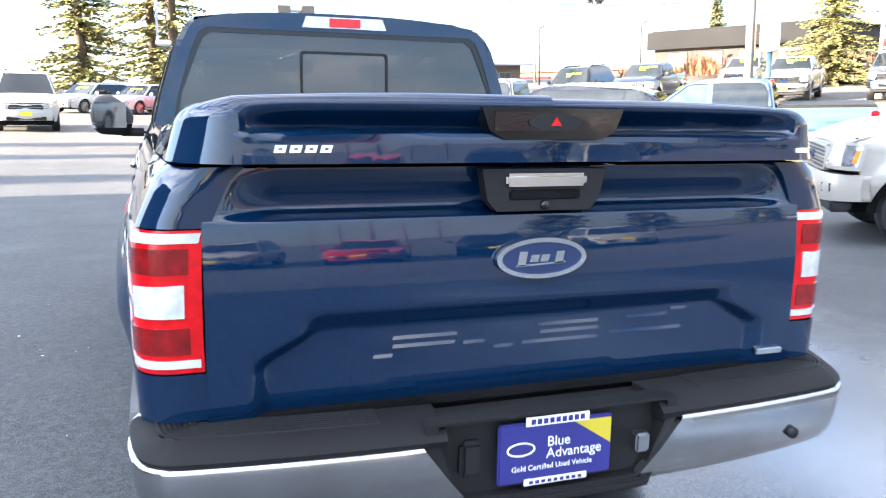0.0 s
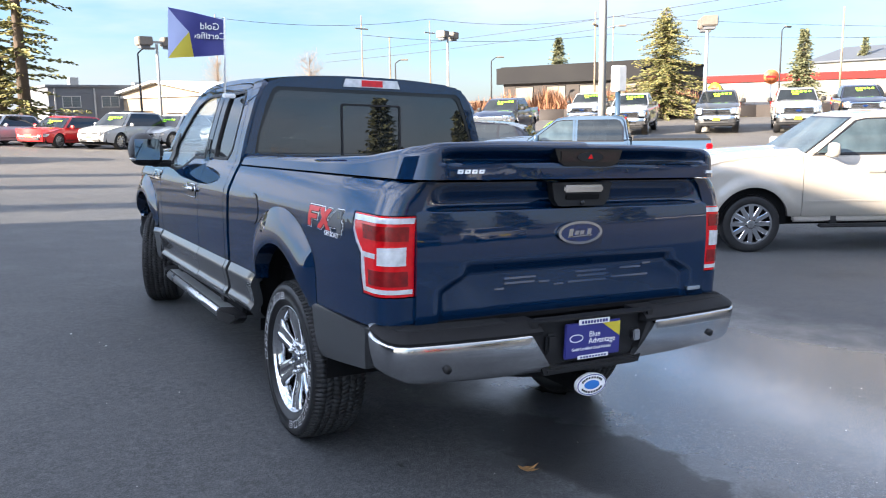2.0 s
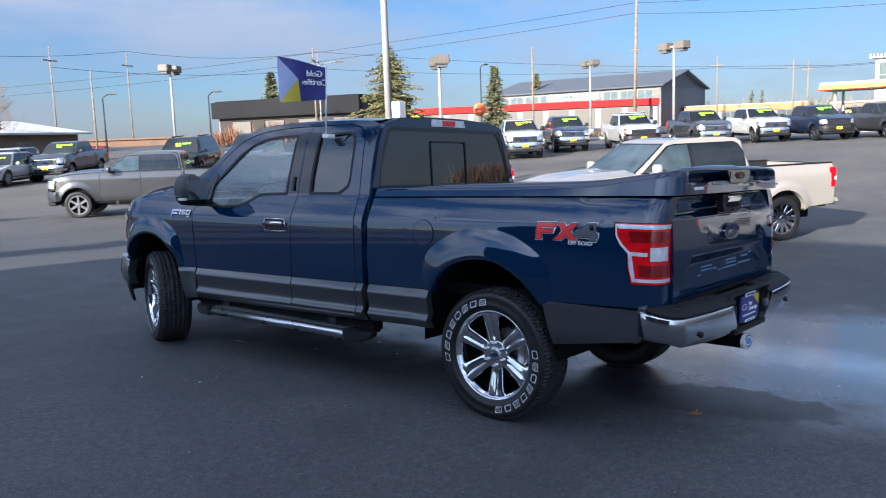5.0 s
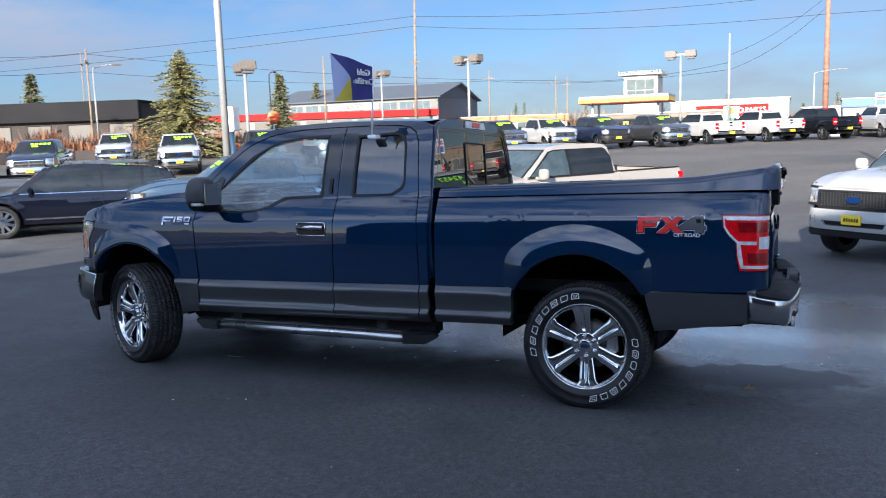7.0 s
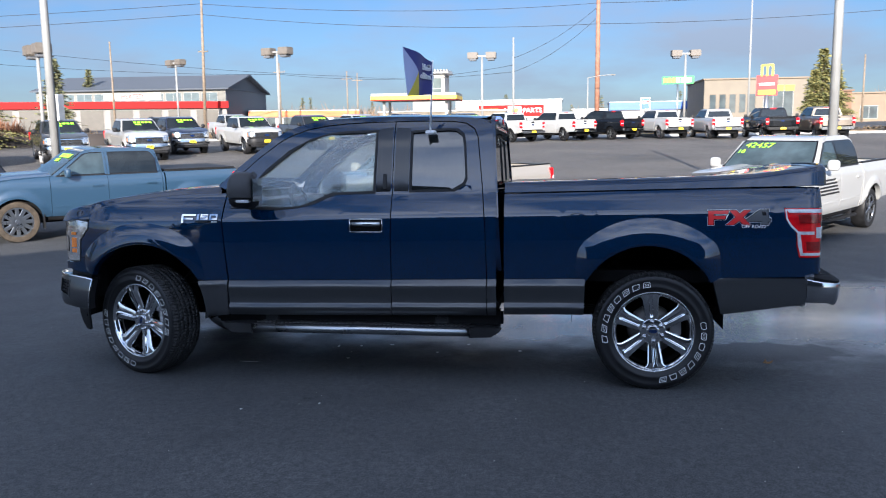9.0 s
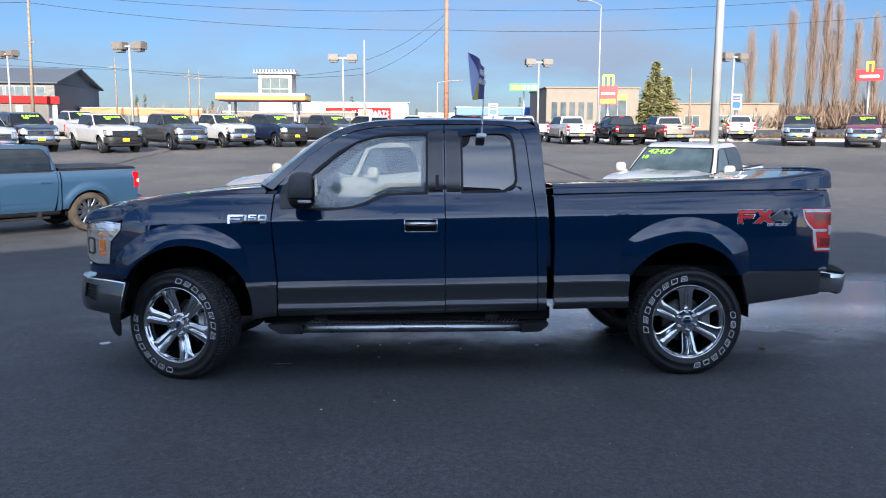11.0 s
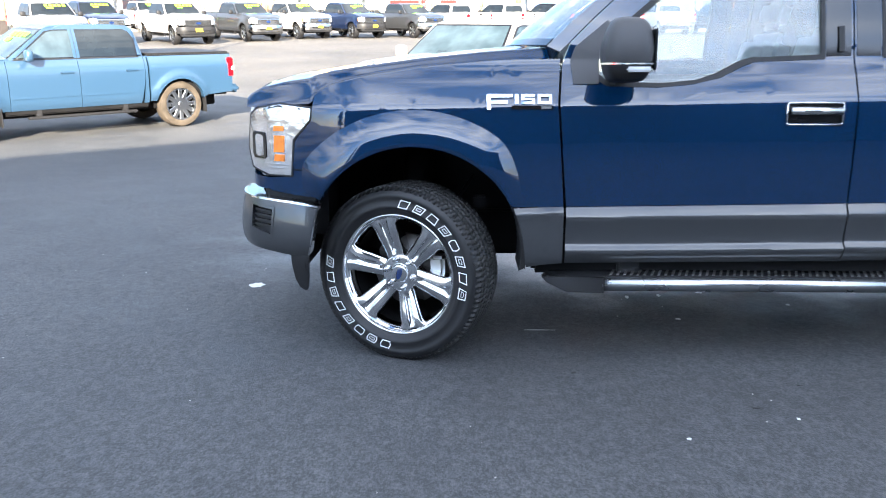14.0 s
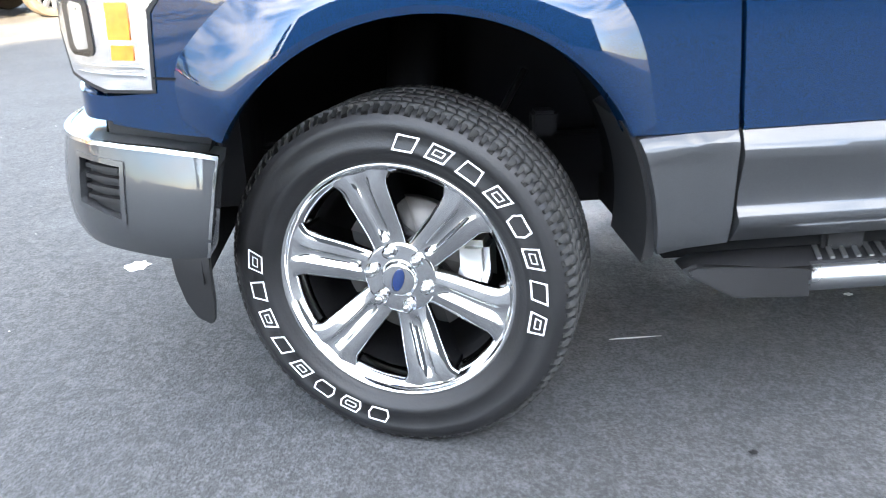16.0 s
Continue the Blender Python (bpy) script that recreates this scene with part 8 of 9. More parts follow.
def bare_tree(x, y, h, w, seed, label, upright=True, n=260, name="bare_tree"):
    """A leafless tree: forked limbs and many thin twigs."""
    rnd = random.Random(seed)
    t = thing(name, pose(x, y, lie(x, y) - 0.05), label, "tree", "trees beyond the lot")
    part("trunk", rod((0, 0, 0), (0, 0, h * 0.9), 0.02 * h, 0.03, 8), BARK, t)
    bm = bmesh.new()
    for k in range(n):
        z0 = h * rnd.uniform(0.12, 0.85)
        a = rnd.uniform(0, 2 * math.pi)
        spread_ = w * rnd.uniform(0.3, 1.0) * (0.45 + 0.9 * (z0 / h) - 1.25 * (z0 / h) ** 2) * 1.3 if upright else w * rnd.uniform(0.3, 1.0) * (1 - 0.75 * (z0 / h)) * 1.4
        rise = h * rnd.uniform(0.12, 0.30) if upright else h * rnd.uniform(0.05, 0.22)
        mid = Vector((math.cos(a) * spread_ * 0.6, math.sin(a) * spread_ * 0.6, z0 + rise * 0.4))
        tip = Vector((math.cos(a) * spread_, math.sin(a) * spread_, min(h, z0 + rise)))
        r = (0.0017 if upright else 0.0024) * h
        cyl(bm, (0, 0, z0), mid, r, r * 0.6, 4, caps=False)
        cyl(bm, mid, tip, r * 0.6, r * 0.2, 4, caps=False)
        for i in range(3):
            s = mid.lerp(tip, rnd.uniform(0, 0.9))
            e = s + Vector((rnd.gauss(0, w * 0.12), rnd.gauss(0, w * 0.12), h * rnd.uniform(0.03, 0.10)))
            cyl(bm, s, e, r * 0.35, r * 0.15, 3, caps=False)
    part("crown", bm, TWIGS, t)
    return t


def shrubs(name, pts, h, mat, label, seed, n=900, coarse=1.0):
    """A loose bank of shrubs along a line, as many small sprays."""
    rnd = random.Random(seed)
    V, Fc = [], []
    for i in range(n):
        s = rnd.uniform(0, len(pts) - 1.001)
        k = int(s)
        x = pts[k][0] + (pts[k + 1][0] - pts[k][0]) * (s - k) + rnd.gauss(0, 0.5 * coarse)
        y = pts[k][1] + (pts[k + 1][1] - pts[k][1]) * (s - k) + rnd.gauss(0, 0.5)
        hh = h * (0.55 + 0.45 * noise.noise(Vector((x * 0.7, y * 0.7, seed)))) * rnd.uniform(0.3, 1.2)
        b = Vector((x, y, lie(x, y) - 0.05))
        for j in range(4):
            e = b + Vector((rnd.gauss(0, 0.35 * coarse), rnd.gauss(0, 0.35 * coarse), hh * rnd.uniform(0.5, 1.1)))
            q = Vector((rnd.gauss(0, 0.022 * coarse ** 0.5), rnd.gauss(0, 0.022 * coarse ** 0.5), 0.01))
            c = len(V)
            V += [b + (e - b) * 0.2, (b + e) / 2 + q * 1.5, e, (b + e) / 2 - q * 1.5]
            Fc.append((c, c + 1, c + 2, c + 3))
    me = bpy.data.meshes.new(name)
    me.from_pydata([tuple(v) for v in V], [], Fc)
    me.materials.append(mat)
    return tagged(new(name, me), label, "shrubs", kind="stuff")


conifer(37.6, 36.2, 7.3, 4.9, 3, NEEDLES, "sunlit young fir on the verge behind the pickups", 0.9, fine=0.5)
conifer(-0.3, 56.0, 21.0, 4.2, 5, NEEDLES, "tall thin-crowned fir beside the grey building", 0.5, fine=0.75)
conifer(1.0, 54.6, 22.5, 3.4, 6, NEEDLES, "tall thin-crowned fir beside the grey building", 0.5, fine=0.75)
conifer(-4.2, 49.0, 18.0, 3.2, 8, NEEDLES, "tall fir at the end of the lot", 0.8, fine=0.75)
conifer(78.2, 56.2, 8.3, 2.4, 11, NEEDLES_DARK, "dark fir beyond the tyre shop's roof")
conifer(139.5, 89.3, 11.6, 3.0, 12, NEEDLES_DARK, "small dark fir beyond the rooftops")
conifer(58.9, 74.9, 8.3, 2.8, 13, NEEDLES_DARK, "dark fir behind the black-fronted building")
conifer(93.6, -28.6, 8.6, 2.7, 14, NEEDLES, "broad pine behind the restaurant", 1.0)
conifer(94.6, -30.4, 6.8, 2.4, 15, NEEDLES, "broad pine behind the restaurant", 1.0)
conifer(92.4, -27.4, 6.2, 1.9, 16, NEEDLES, "broad pine behind the restaurant", 1.0)
for k in range(34):
    rk = random.Random(k + 40)
    yy = -70 + k * 6.4 + rk.uniform(-3, 3)
    conifer(290 + rk.uniform(-25, 25), yy * 2.0, rk.uniform(7, 13), rk.uniform(2.2, 3.4), k + 60, NEEDLES_DARK, "dark fir in the far wood", 0.45)
for k, (x, y, h) in enumerate(((131.5, -56.3, 16.6), (130.0, -59.6, 16.4), (129.0, -62.0, 19.6), (127.6, -64.9, 22.0), (126.4, -66.6, 22.6), (125.9, -68.2, 20.2), (124.4, -70.6, 17.0), (123.2, -73.0, 18.0), (121.5, -76.0, 19.0), (120.0, -79.0, 17.5))):
    bare_tree(x, y, h, 1.9, 200 + k, "tall bare poplar, twigs russet in the low sun", n=260)
bare_tree(29.0, 78.0, 7.0, 2.6, 301, "bare street tree in front of the long building", False, 160)
bare_tree(21.0, 84.0, 7.0, 2.6, 302, "bare street tree in front of the long building", False, 160)
shrubs("shrub_bank", [(36, 56), (41, 48), (46, 38)], 2.7, SHRUB, "russet leafless shrubs along the verge", 7, 7000)
shrubs("shrub_bank", [(46, 37), (50, 30), (54, 24)], 1.2, HEDGE, "brown clipped hedge along the verge", 9, 700)
shrubs("brush_bank", [(136, -50), (131, -62), (124, -74), (116, -88)], 6.4, TWIGS, "tall bank of bare russet brush behind the street", 12, 15000, 3.2)
shrubs("brush_bank", [(168, 62), (175, 40), (180, 20)], 7.0, TWIGS, "bare brown brush beyond the filling station", 13, 2200, 4.0)
shrubs("brush_bank", [(228, 130), (250, 70), (256, 0), (238, -60)], 9.0, TWIGS, "far bank of bare brown woodland", 14, 3600, 5.0)
shrubs("shrub_bank", [(60, -18), (58, -30), (54, -42)], 0.9, HEDGE, "low dry shrubs on the street verge", 10, 500)


# ---- kerb and verge ----
def strip(name, pts, width, rise, mat, label, category):
    bm = bmesh.new()
    for k in range(len(pts) - 1):
        a, b = Vector((*pts[k], 0)), Vector((*pts[k + 1], 0))
        d = (b - a).normalized()
        q = Vector((-d.y, d.x, 0)) * width / 2
        n = max(1, int((b - a).length / 4))
        for i in range(n):
            p0, p1 = a.lerp(b, i / n), a.lerp(b, (i + 1) / n)
            vs = []
            for p in (p0 - q, p1 - q, p1 + q, p0 + q):
                vs.append((p.x, p.y, lie(p.x, p.y)))
            lo = [bm.verts.new((x, y, z - 0.1)) for x, y, z in vs]
            hi = [bm.verts.new((x, y, z + rise)) for x, y, z in vs]
            bm.faces.new(hi)
            for j in range(4):
                bm.faces.new((lo[j], lo[(j + 1) % 4], hi[(j + 1) % 4], hi[j]))
    return tagged(part(name, bm, mat, None), label, category, kind="structure")


strip("verge", [(37, 57), (47, 37), (56, 22), (58, 4), (57, -14), (52, -30), (46, -46)], 5.0, 0.14, DRY_GRASS, "dry brown grass verge behind the parked pickups", "verge")
strip("kerb", [(33.9, 56), (43.8, 36), (52.8, 21.0), (55.3, 4), (54.3, -14), (49.6, -29), (43.5, -45)], 0.3, 0.17, KERB, "pale concrete kerb round the lot", "kerb")
strip("low_wall", [(30.5, 50), (36.5, 39), (44.0, 28.5)], 0.4, 0.75, DARK_WALL, "low dark retaining wall behind the pickups", "wall")


# ---- lamps, poles and wires ----
def lot_lamp(x, y, top, rz, n=2, mat=GALV, r=0.09, label="square twin-head car lot lamp on a grey steel pole"):
    z = lie(x, y)
    t = thing("lot_lamp", pose(x, y, z, 0, 0, rz), label, "street lamp", "lamps over the lot")
    h = top - z
    part("base", rod((0, 0, -0.1), (0, 0, 0.5), 0.28, 0.28, 18), KERB, t)
    part("pole", rod((0, 0, 0.4), (0, 0, h), r, r * 0.8, 12), mat, t)
    if n:
        part("cross_arm", boxes((-0.42, 0.42, -0.05, 0.05, h + 0.02, h + 0.14), bevel=0.01), mat, t)
        for s in (-1, 1):
            head = part("lamp_head", boxes((s * 0.30, s * 1.06, -0.34, 0.34, h - 0.12, h + 0.34), bevel=0.04), LAMP_GREY, t)
            part("lamp_lens", boxes((s * 0.42, s * 0.94, -0.24, 0.24, h - 0.27, h - 0.118), bevel=0.02), GREYW, head)
    return t


lot_lamp(44.8, 18.7, 6.7, 70)
lot_lamp(55.2, 6.6, 7.0, 90)
lot_lamp(57.9, -8.4, 7.0, 95)
lot_lamp(28.1, 24.0, 5.45, 50)
lot_lamp(51.8, -21.4, 7.0, 110, mat=GALV)
lot_lamp(7.0, 43.1, 5.5, 10)
lot_lamp(27.9, 47.7, 6.9, 30)
lot_lamp(60.0, 33.0, 7.5, 60)


def street_light(x, y, top, rz, reach=1.2, r=0.09, mat=WIRE, label="slim dark street light with a short curved arm"):
    """A slim mast with one bent arm and a small head."""
    z = lie(x, y)
    t = thing("street_lamp", pose(x, y, z, 0, 0, rz), label, "street lamp", "street lights beyond the lot")
    h = top - z
    part("pole", rod((0, 0, -0.1), (0, 0, h), r, r * 0.6, 10), mat, t)
    am = bmesh.new()
    pts = [(reach * k / 5, 0, h + 0.35 * math.sin(math.pi / 2 * k / 5)) for k in range(6)]
    for p, q in zip(pts, pts[1:]):
        cyl(am, p, q, r * 0.5, r * 0.5, 8)
    part("arm", am, mat, t)
    part("lamp_head", boxes((reach - 0.1, reach + 0.65, -0.16, 0.16, h + 0.28, h + 0.42), bevel=0.05), LAMP_GREY, t)
    return t


street_light(51.7, -11.7, 10.5, 90, 1.0, 0.075, GALV)
street_light(8.1, 55.1, 5.8, 0, 0.5)
street_light(60.4, 45.2, 8.2, 0, 0.5)
street_light(41.5, 62.8, 6.3, -30, 0.6)
street_light(33.6, 67.4, 6.2, -30, 0.6)
street_light(120.0, -3.0, 9.0, -90, 3.4, 0.12, GALV)
street_light(46.3, 52.8, 8.4, -40, 1.6, 0.08, GALV)
# the nearer tall pole, with an equipment box
t = thing("light_pole", pose(12.4, 13.1, lie(12.4, 13.1)), "tall pale grey tapered steel light pole with an equipment box", "light pole", "lamps over the lot")
part("base", rod((0, 0, -0.1), (0, 0, 0.6), 0.3, 0.3, 18), KERB, t)
part("pole", rod((0, 0, 0.5), (0, 0, 10.0), 0.105, 0.08, 16), GALV, t)
part("equipment_box", boxes((1.00, 1.32, 0.50, 0.82, 2.25, 2.95), bevel=0.03), plain("pale_box", (0.6, 0.6, 0.58), 0.5), t)
part("box_post", rod((1.16, 0.68, 0), (1.16, 0.68, 2.3), 0.07), STEEL_P, t)
t = thing("light_pole", pose(11.6, -4.9, lie(11.6, -4.9)), "tall pale grey tapered steel light pole", "light pole", "lamps over the lot")
part("base", rod((0, 0, -0.1), (0, 0, 0.6), 0.34, 0.34, 18), KERB, t)
part("pole", rod((0, 0, 0.5), (0, 0, 9.0), 0.10, 0.075, 16), GALV, t)


def utility_pole(x, y, top, rz=0, arm=True, mat=POLE_WOOD, r=0.16, lean=0.0, arm_at=0.86):
    z = lie(x, y)
    t = thing("utility_pole", pose(x, y, z, 0, lean, rz), "weathered wooden utility pole with a crossarm and insulators", "utility pole", "utility poles along the street")
    h = top - z
    part("pole", rod((0, 0, -0.2), (0, 0, h), r, r * 0.6, 10), mat, t)
    if arm:
        a = part("crossarm", boxes((-1.2, 1.2, -0.06, 0.06, h * arm_at, h * arm_at + 0.14), bevel=0.01), mat, t)
        for k in (-1.05, -0.6, 0.6, 1.05):
            part("insulator", rod((k, 0, h * arm_at + 0.13), (k, 0, h * arm_at + 0.30), 0.05, 0.03, 8), SATIN, a)
    return t


utility_pole(111.0, 53.7, 23.0, 60, r=0.26, lean=-2, arm_at=0.545)
utility_pole(58.2, 37.8, 9.3, 60, False, r=0.10)
utility_pole(97.1, -34.2, 9.7, 80, False, r=0.13)
utility_pole(46.0, 53.1, 10.0, 40, r=0.10)
utility_pole(37.6, 76.6, 9.5, 20, False, r=0.11)
utility_pole(125.0, -4.6, 27.0, 80, False, mat=plain("red_brown_pole", (0.28, 0.13, 0.08), 0.85, vary=0.3, scale=2), r=0.42)
utility_pole(118.0, 8.0, 15.0, 80, False, mat=GALV, r=0.2)
utility_pole(150.0, 42.0, 13.0, 80)
utility_pole(140.0, 52.0, 14.0, 80)
utility_pole(170.0, 45.0, 14.0, 80)
utility_pole(85.0, 95.0, 15.8, 40, r=0.11)
utility_pole(45.0, 100.0, 14.5, 20, r=0.11)
utility_pole(28.0, 110.0, 15.0, 20, r=0.11)
utility_pole(105.0, -40.0, 12.0, 90, False)
utility_pole(60.0, 108.0, 15.2, 20, r=0.11)


def wire(pts, sag=1.2, r=0.03):
    """A slack cable from pole to pole."""
    cu = bpy.data.curves.new("cable", 'CURVE')
    cu.dimensions, cu.bevel_depth, cu.bevel_resolution = '3D', r, 1
    for k in range(len(pts) - 1):
        sp = cu.splines.new('POLY')
        sp.points.add(12)
        for i in range(13):
            s = i / 12
            p = Vector(pts[k]).lerp(Vector(pts[k + 1]), s)
            sp.points[i].co = (p.x, p.y, p.z - sag * 4 * s * (1 - s), 1)
    cu.materials.append(WIRE)
    return tagged(new("overhead_cable", cu), "thin black overhead cable slung between utility poles", "cable", "overhead cables", "structure")


wire([(60, 150, 13.0), (111, 53.7, 20.4), (125, -4.6, 20.5), (105, -70, 21.0)], 1.1, 0.035)
wire([(60, 150, 11.5), (111, 53.7, 18.9), (125, -4.6, 17.4), (105, -70, 18.0)], 1.1, 0.035)
wire([(28, 110, 14.6), (60, 108, 15.5), (85, 95, 15.6), (150, 42, 12.0), (118, 8, 11.0)], 1.0)
wire([(45, 100, 12.0), (85, 95, 13.0), (140, 52, 12.0), (118, 8, 10.0), (125, -4.6, 18.5)], 1.0)
wire([(118, 8, 12.0), (125, -4.6, 20.0)], 0.8)


# ---- buildings beyond the lot ----
def building(name, x0, y0, x1, y1, deep, z1, wall, roof, label, eave=0.25, z0=None):
    """A block whose front runs from (x0, y0) to (x1, y1), seen from the lot; local x along the front, y to the back."""
    z = min(lie(x0, y0), lie(x1, y1)) - 0.3 if z0 is None else z0
    d = Vector((x1 - x0, y1 - y0, 0))
    w = d.length
    t = thing(name, pose(x0, y0, z, 0, 0, math.degrees(math.atan2(d.y, d.x))), label, "building", kind="")
    h = z1 - z
    part("wall", boxes((0, w, 0, 0.3, 0, h), (0, w, deep - 0.3, deep, 0, h), (0, 0.3, 0.3, deep - 0.3, 0, h), (w - 0.3, w, 0.3, deep - 0.3, 0, h)), wall, t)
    part("roof", boxes((-eave, w + eave, -eave, deep + eave, h, h + 0.22), bevel=0.02), roof, t)
    return t, w, h


def opening(t, x0, x1, z0, z1, y=-0.02, pane=WINDOW, frame_mat=GALV, name="window", bars=1):
    fr = bmesh.new()
    b = 0.07
    for r in ((x0, x1, y - 0.04, y + 0.05, z0, z0 + b), (x0, x1, y - 0.04, y + 0.05, z1 - b, z1), (x0, x0 + b, y - 0.04, y + 0.05, z0 + b, z1 - b), (x1 - b, x1, y - 0.04, y + 0.05, z0 + b, z1 - b)):
        box(fr, *r)
    for k in range(1, bars):
        x = x0 + (x1 - x0) * k / bars
        box(fr, x - 0.03, x + 0.03, y - 0.03, y + 0.04, z0 + b, z1 - b)
    win = part(name, fr, frame_mat, t)
    part("pane", boxes((x0 + b, x1 - b, y - 0.01, y + 0.02, z0 + b, z1 - b)), pane, win)
    return win


# dark flat-roofed showroom with russet shrubs in front
t, w, h = building("showroom_building", 48.5, 71.0, 53.8, 55.6, 14, 6.0, DARK_WALL, BLACKW, "low dark building with a deep black fascia and glazed front")
part("fascia", boxes((-0.5, w + 0.5, -0.7, 0.0, h - 1.6, h + 0.1), bevel=0.03), BLACKW, t)
part("end_panel", boxes((-0.06, 0.0, 0.0, 14, 0.2, h - 0.1)), WHITEW, t)
for k in range(4):
    opening(t, 1.5 + k * 4.0, 3.9 + k * 4.0, 0.7, h - 1.9, bars=1, frame_mat=BLACKW, pane=ROLLER)
# tyre shop: red-banded bays before a tall grey hall
t, w, h = building("tyre_shop", 101.1, 91.0, 117.6, 53.0, 10, 6.3, SHOPW, ROOF_M, "white single-storey tyre shop with a red fascia and roller doors")
part("fascia", boxes((-0.3, w + 0.3, -0.5, 0.0, h - 0.85, h + 0.2), bevel=0.02), REDW, t)
for k in range(9):
    d = opening(t, 3.2 + k * 4.2, 6.6 + k * 4.2, 0.1, h - 1.0, pane=ROLLER, frame_mat=SHOPW, name="roller_door")
    sl = bmesh.new()
    for j in range(8):
        zz = 0.3 + j * (h - 1.9) / 8
        box(sl, 3.3 + k * 4.2, 6.5 + k * 4.2, -0.06, -0.02, zz, zz + 0.06)
    part("door_slat", sl, ROLLER, d)
bm = bmesh.new()
cyl(bm, (1.6, -0.55, h - 1.8), (1.6, -0.45, h - 1.8), 1.0, seg=24)
part("round_sign", bm, YELLOW, t, "round yellow sign with a red bar")
part("round_sign_bar", boxes((0.85, 2.35, -0.58, -0.55, h - 2.0, h - 1.6)), RED_PRINT, t)
t, w, h = building("tall_hall", 136.0, 98.0, 138.7, 62.0, 26, 9.6, HALLW, ROOF_M, "tall pale hall with a grey metal roof and high windows")
rf = bmesh.new()
for y0, y1, za, zb2 in ((-0.8, 13, h + 0.1, h + 3.3), (13, 26.8, h + 3.3, h + 0.1)):
    vs = [rf.verts.new(p) for p in ((-0.8, y0, za), (w + 0.8, y0, za), (w + 0.8, y1, zb2), (-0.8, y1, zb2))]
    rf.faces.new(vs)
thick(rf, 0.25)
part("pitched_roof", rf, ROOF_M, t)
for x in (0.1, w - 0.3):
    gb = bmesh.new()
    gb.faces.new([gb.verts.new((x, 0, h)), gb.verts.new((x, 26, h)), gb.verts.new((x, 13, h + 3.1))])
    part("gable", thick(gb, 0.15), ROOF_M, t)
part("end_cladding", boxes((w, w + 0.06, 0, 26, 0, h)), ROOF_M, t)
for k in range(10):
    opening(t, 1.0 + k * 3.4, 4.0 + k * 3.4, h - 2.3, h - 0.6, pane=plain("pale_pane", (0.085, 0.11, 0.115), 0.25, vary=0.2, scale=1.0) if k == 0 else bpy.data.materials["pale_pane"], bars=2)
part("sign_board", boxes((13, 24, -0.16, -0.06, h - 1.9, h - 0.5), bevel=0.02), WHITEW, t)
lettering("sign_word", "HEATED", 1.15, RED_PRINT, t, pose(18.5, -0.18, h - 1.2, 90, 0, 0), 0.02)
# low orange-banded building
t, w, h = building("low_shop", 150.0, 62.0, 158.0, 42.0, 12, 5.6, WHITEW, ROOF_W, "low white shop with an orange band")
part("fascia", boxes((-0.2, w + 0.2, -0.3, 0, h - 1.1, h + 0.1)), ORANGEW, t)
for k in range(4):
    opening(t, 1.5 + k * 5, 5 + k * 5, 0.6, 2.8, bars=2)
# petrol station: canopy on posts and a glazed tower
z = lie(140, 28)
t = thing("petrol_station_canopy", pose(140, 35.0, z, 0, 0, -90), "petrol station canopy with a yellow edge on white posts", "canopy")
part("canopy", boxes((0, 15.5, 0, 9, 5.1, 6.4), bevel=0.04), WHITEW, t)
part("yellow_band", boxes((-0.05, 15.55, -0.05, 9.05, 5.28, 5.95), bevel=0.02), YELLOWW, t)
part("red_band", boxes((-0.06, 15.56, -0.07, 9.07, 5.12, 5.26)), REDW, t)
for x in (2.0, 13.5):
    for y in (2, 7):
        part("post", boxes((x - 0.2, x + 0.2, y - 0.2, y + 0.2, -0.3, 5.12)), WHITEW, t)
for x in (3.5, 7.5, 11.5):
    pump = part("fuel_pump", boxes((x - 0.4, x + 0.4, 4.2, 4.8, -0.1, 1.9), bevel=0.05), YELLOWW, t)
    part("pump_screen", boxes((x - 0.25, x + 0.25, 4.17, 4.21, 1.1, 1.6)), WINDOW, pump)
t, w, h = building("station_tower", 163.0, 31.5, 163.0, 24.8, 6.7, 13.0, WHITEW, ROOF_W, "white square tower with large windows and an overhanging roof", 0.9)
opening(t, 0.6, w - 0.6, h - 5.2, h - 0.9, pane=plain("tower_pane", (0.065, 0.088, 0.085), 0.35, vary=0.25, scale=0.6, spec=0.25), bars=3)
part("glazing_bar", boxes((0.6, w - 0.6, -0.09, -0.03, h - 3.1, h - 2.95)), GALV, t)
rib = bmesh.new()
for k in range(14):
    box(rib, -0.8 + k * (w + 1.6) / 13.5, -0.6 + k * (w + 1.6) / 13.5, -0.95, 7.5, h + 0.2, h + 0.75)
part("roof_rib", rib, ROOF_W, t)
t, w, h = building("station_shop", 160.0, 38.0, 160.0, 12.0, 14, 5.2, BEIGE, ROOF_W, "low pale station shop behind the canopy")
for k in range(6):
    opening(t, 1.0 + k * 4.2, 4.4 + k * 4.2, 0.5, 3.0, bars=2)
# parts shop with a red sign
t, w, h = building("parts_shop", 205.0, 28.0, 205.0, 1.0, 18, 8.6, WHITEW, ROOF_W, "white shop with a long red sign board")
part("sign_board", boxes((6.0, 22.5, -0.25, -0.05, h - 4.0, h - 1.2), bevel=0.03), REDW, t)
lettering("sign_word", "AUTO", 1.7, WHITE, t, pose(14.6, -0.28, h - 2.6, 90, 0, 0), 0.03)
lettering("sign_word", "PARTS", 1.7, WHITE, t, pose(19.6, -0.28, h - 2.6, 90, 0, 0), 0.03)
part("sign_emblem", boxes((7.0, 11.0, -0.30, -0.25, h - 3.2, h - 2.0), bevel=0.1), GREEN_SIGN, t)
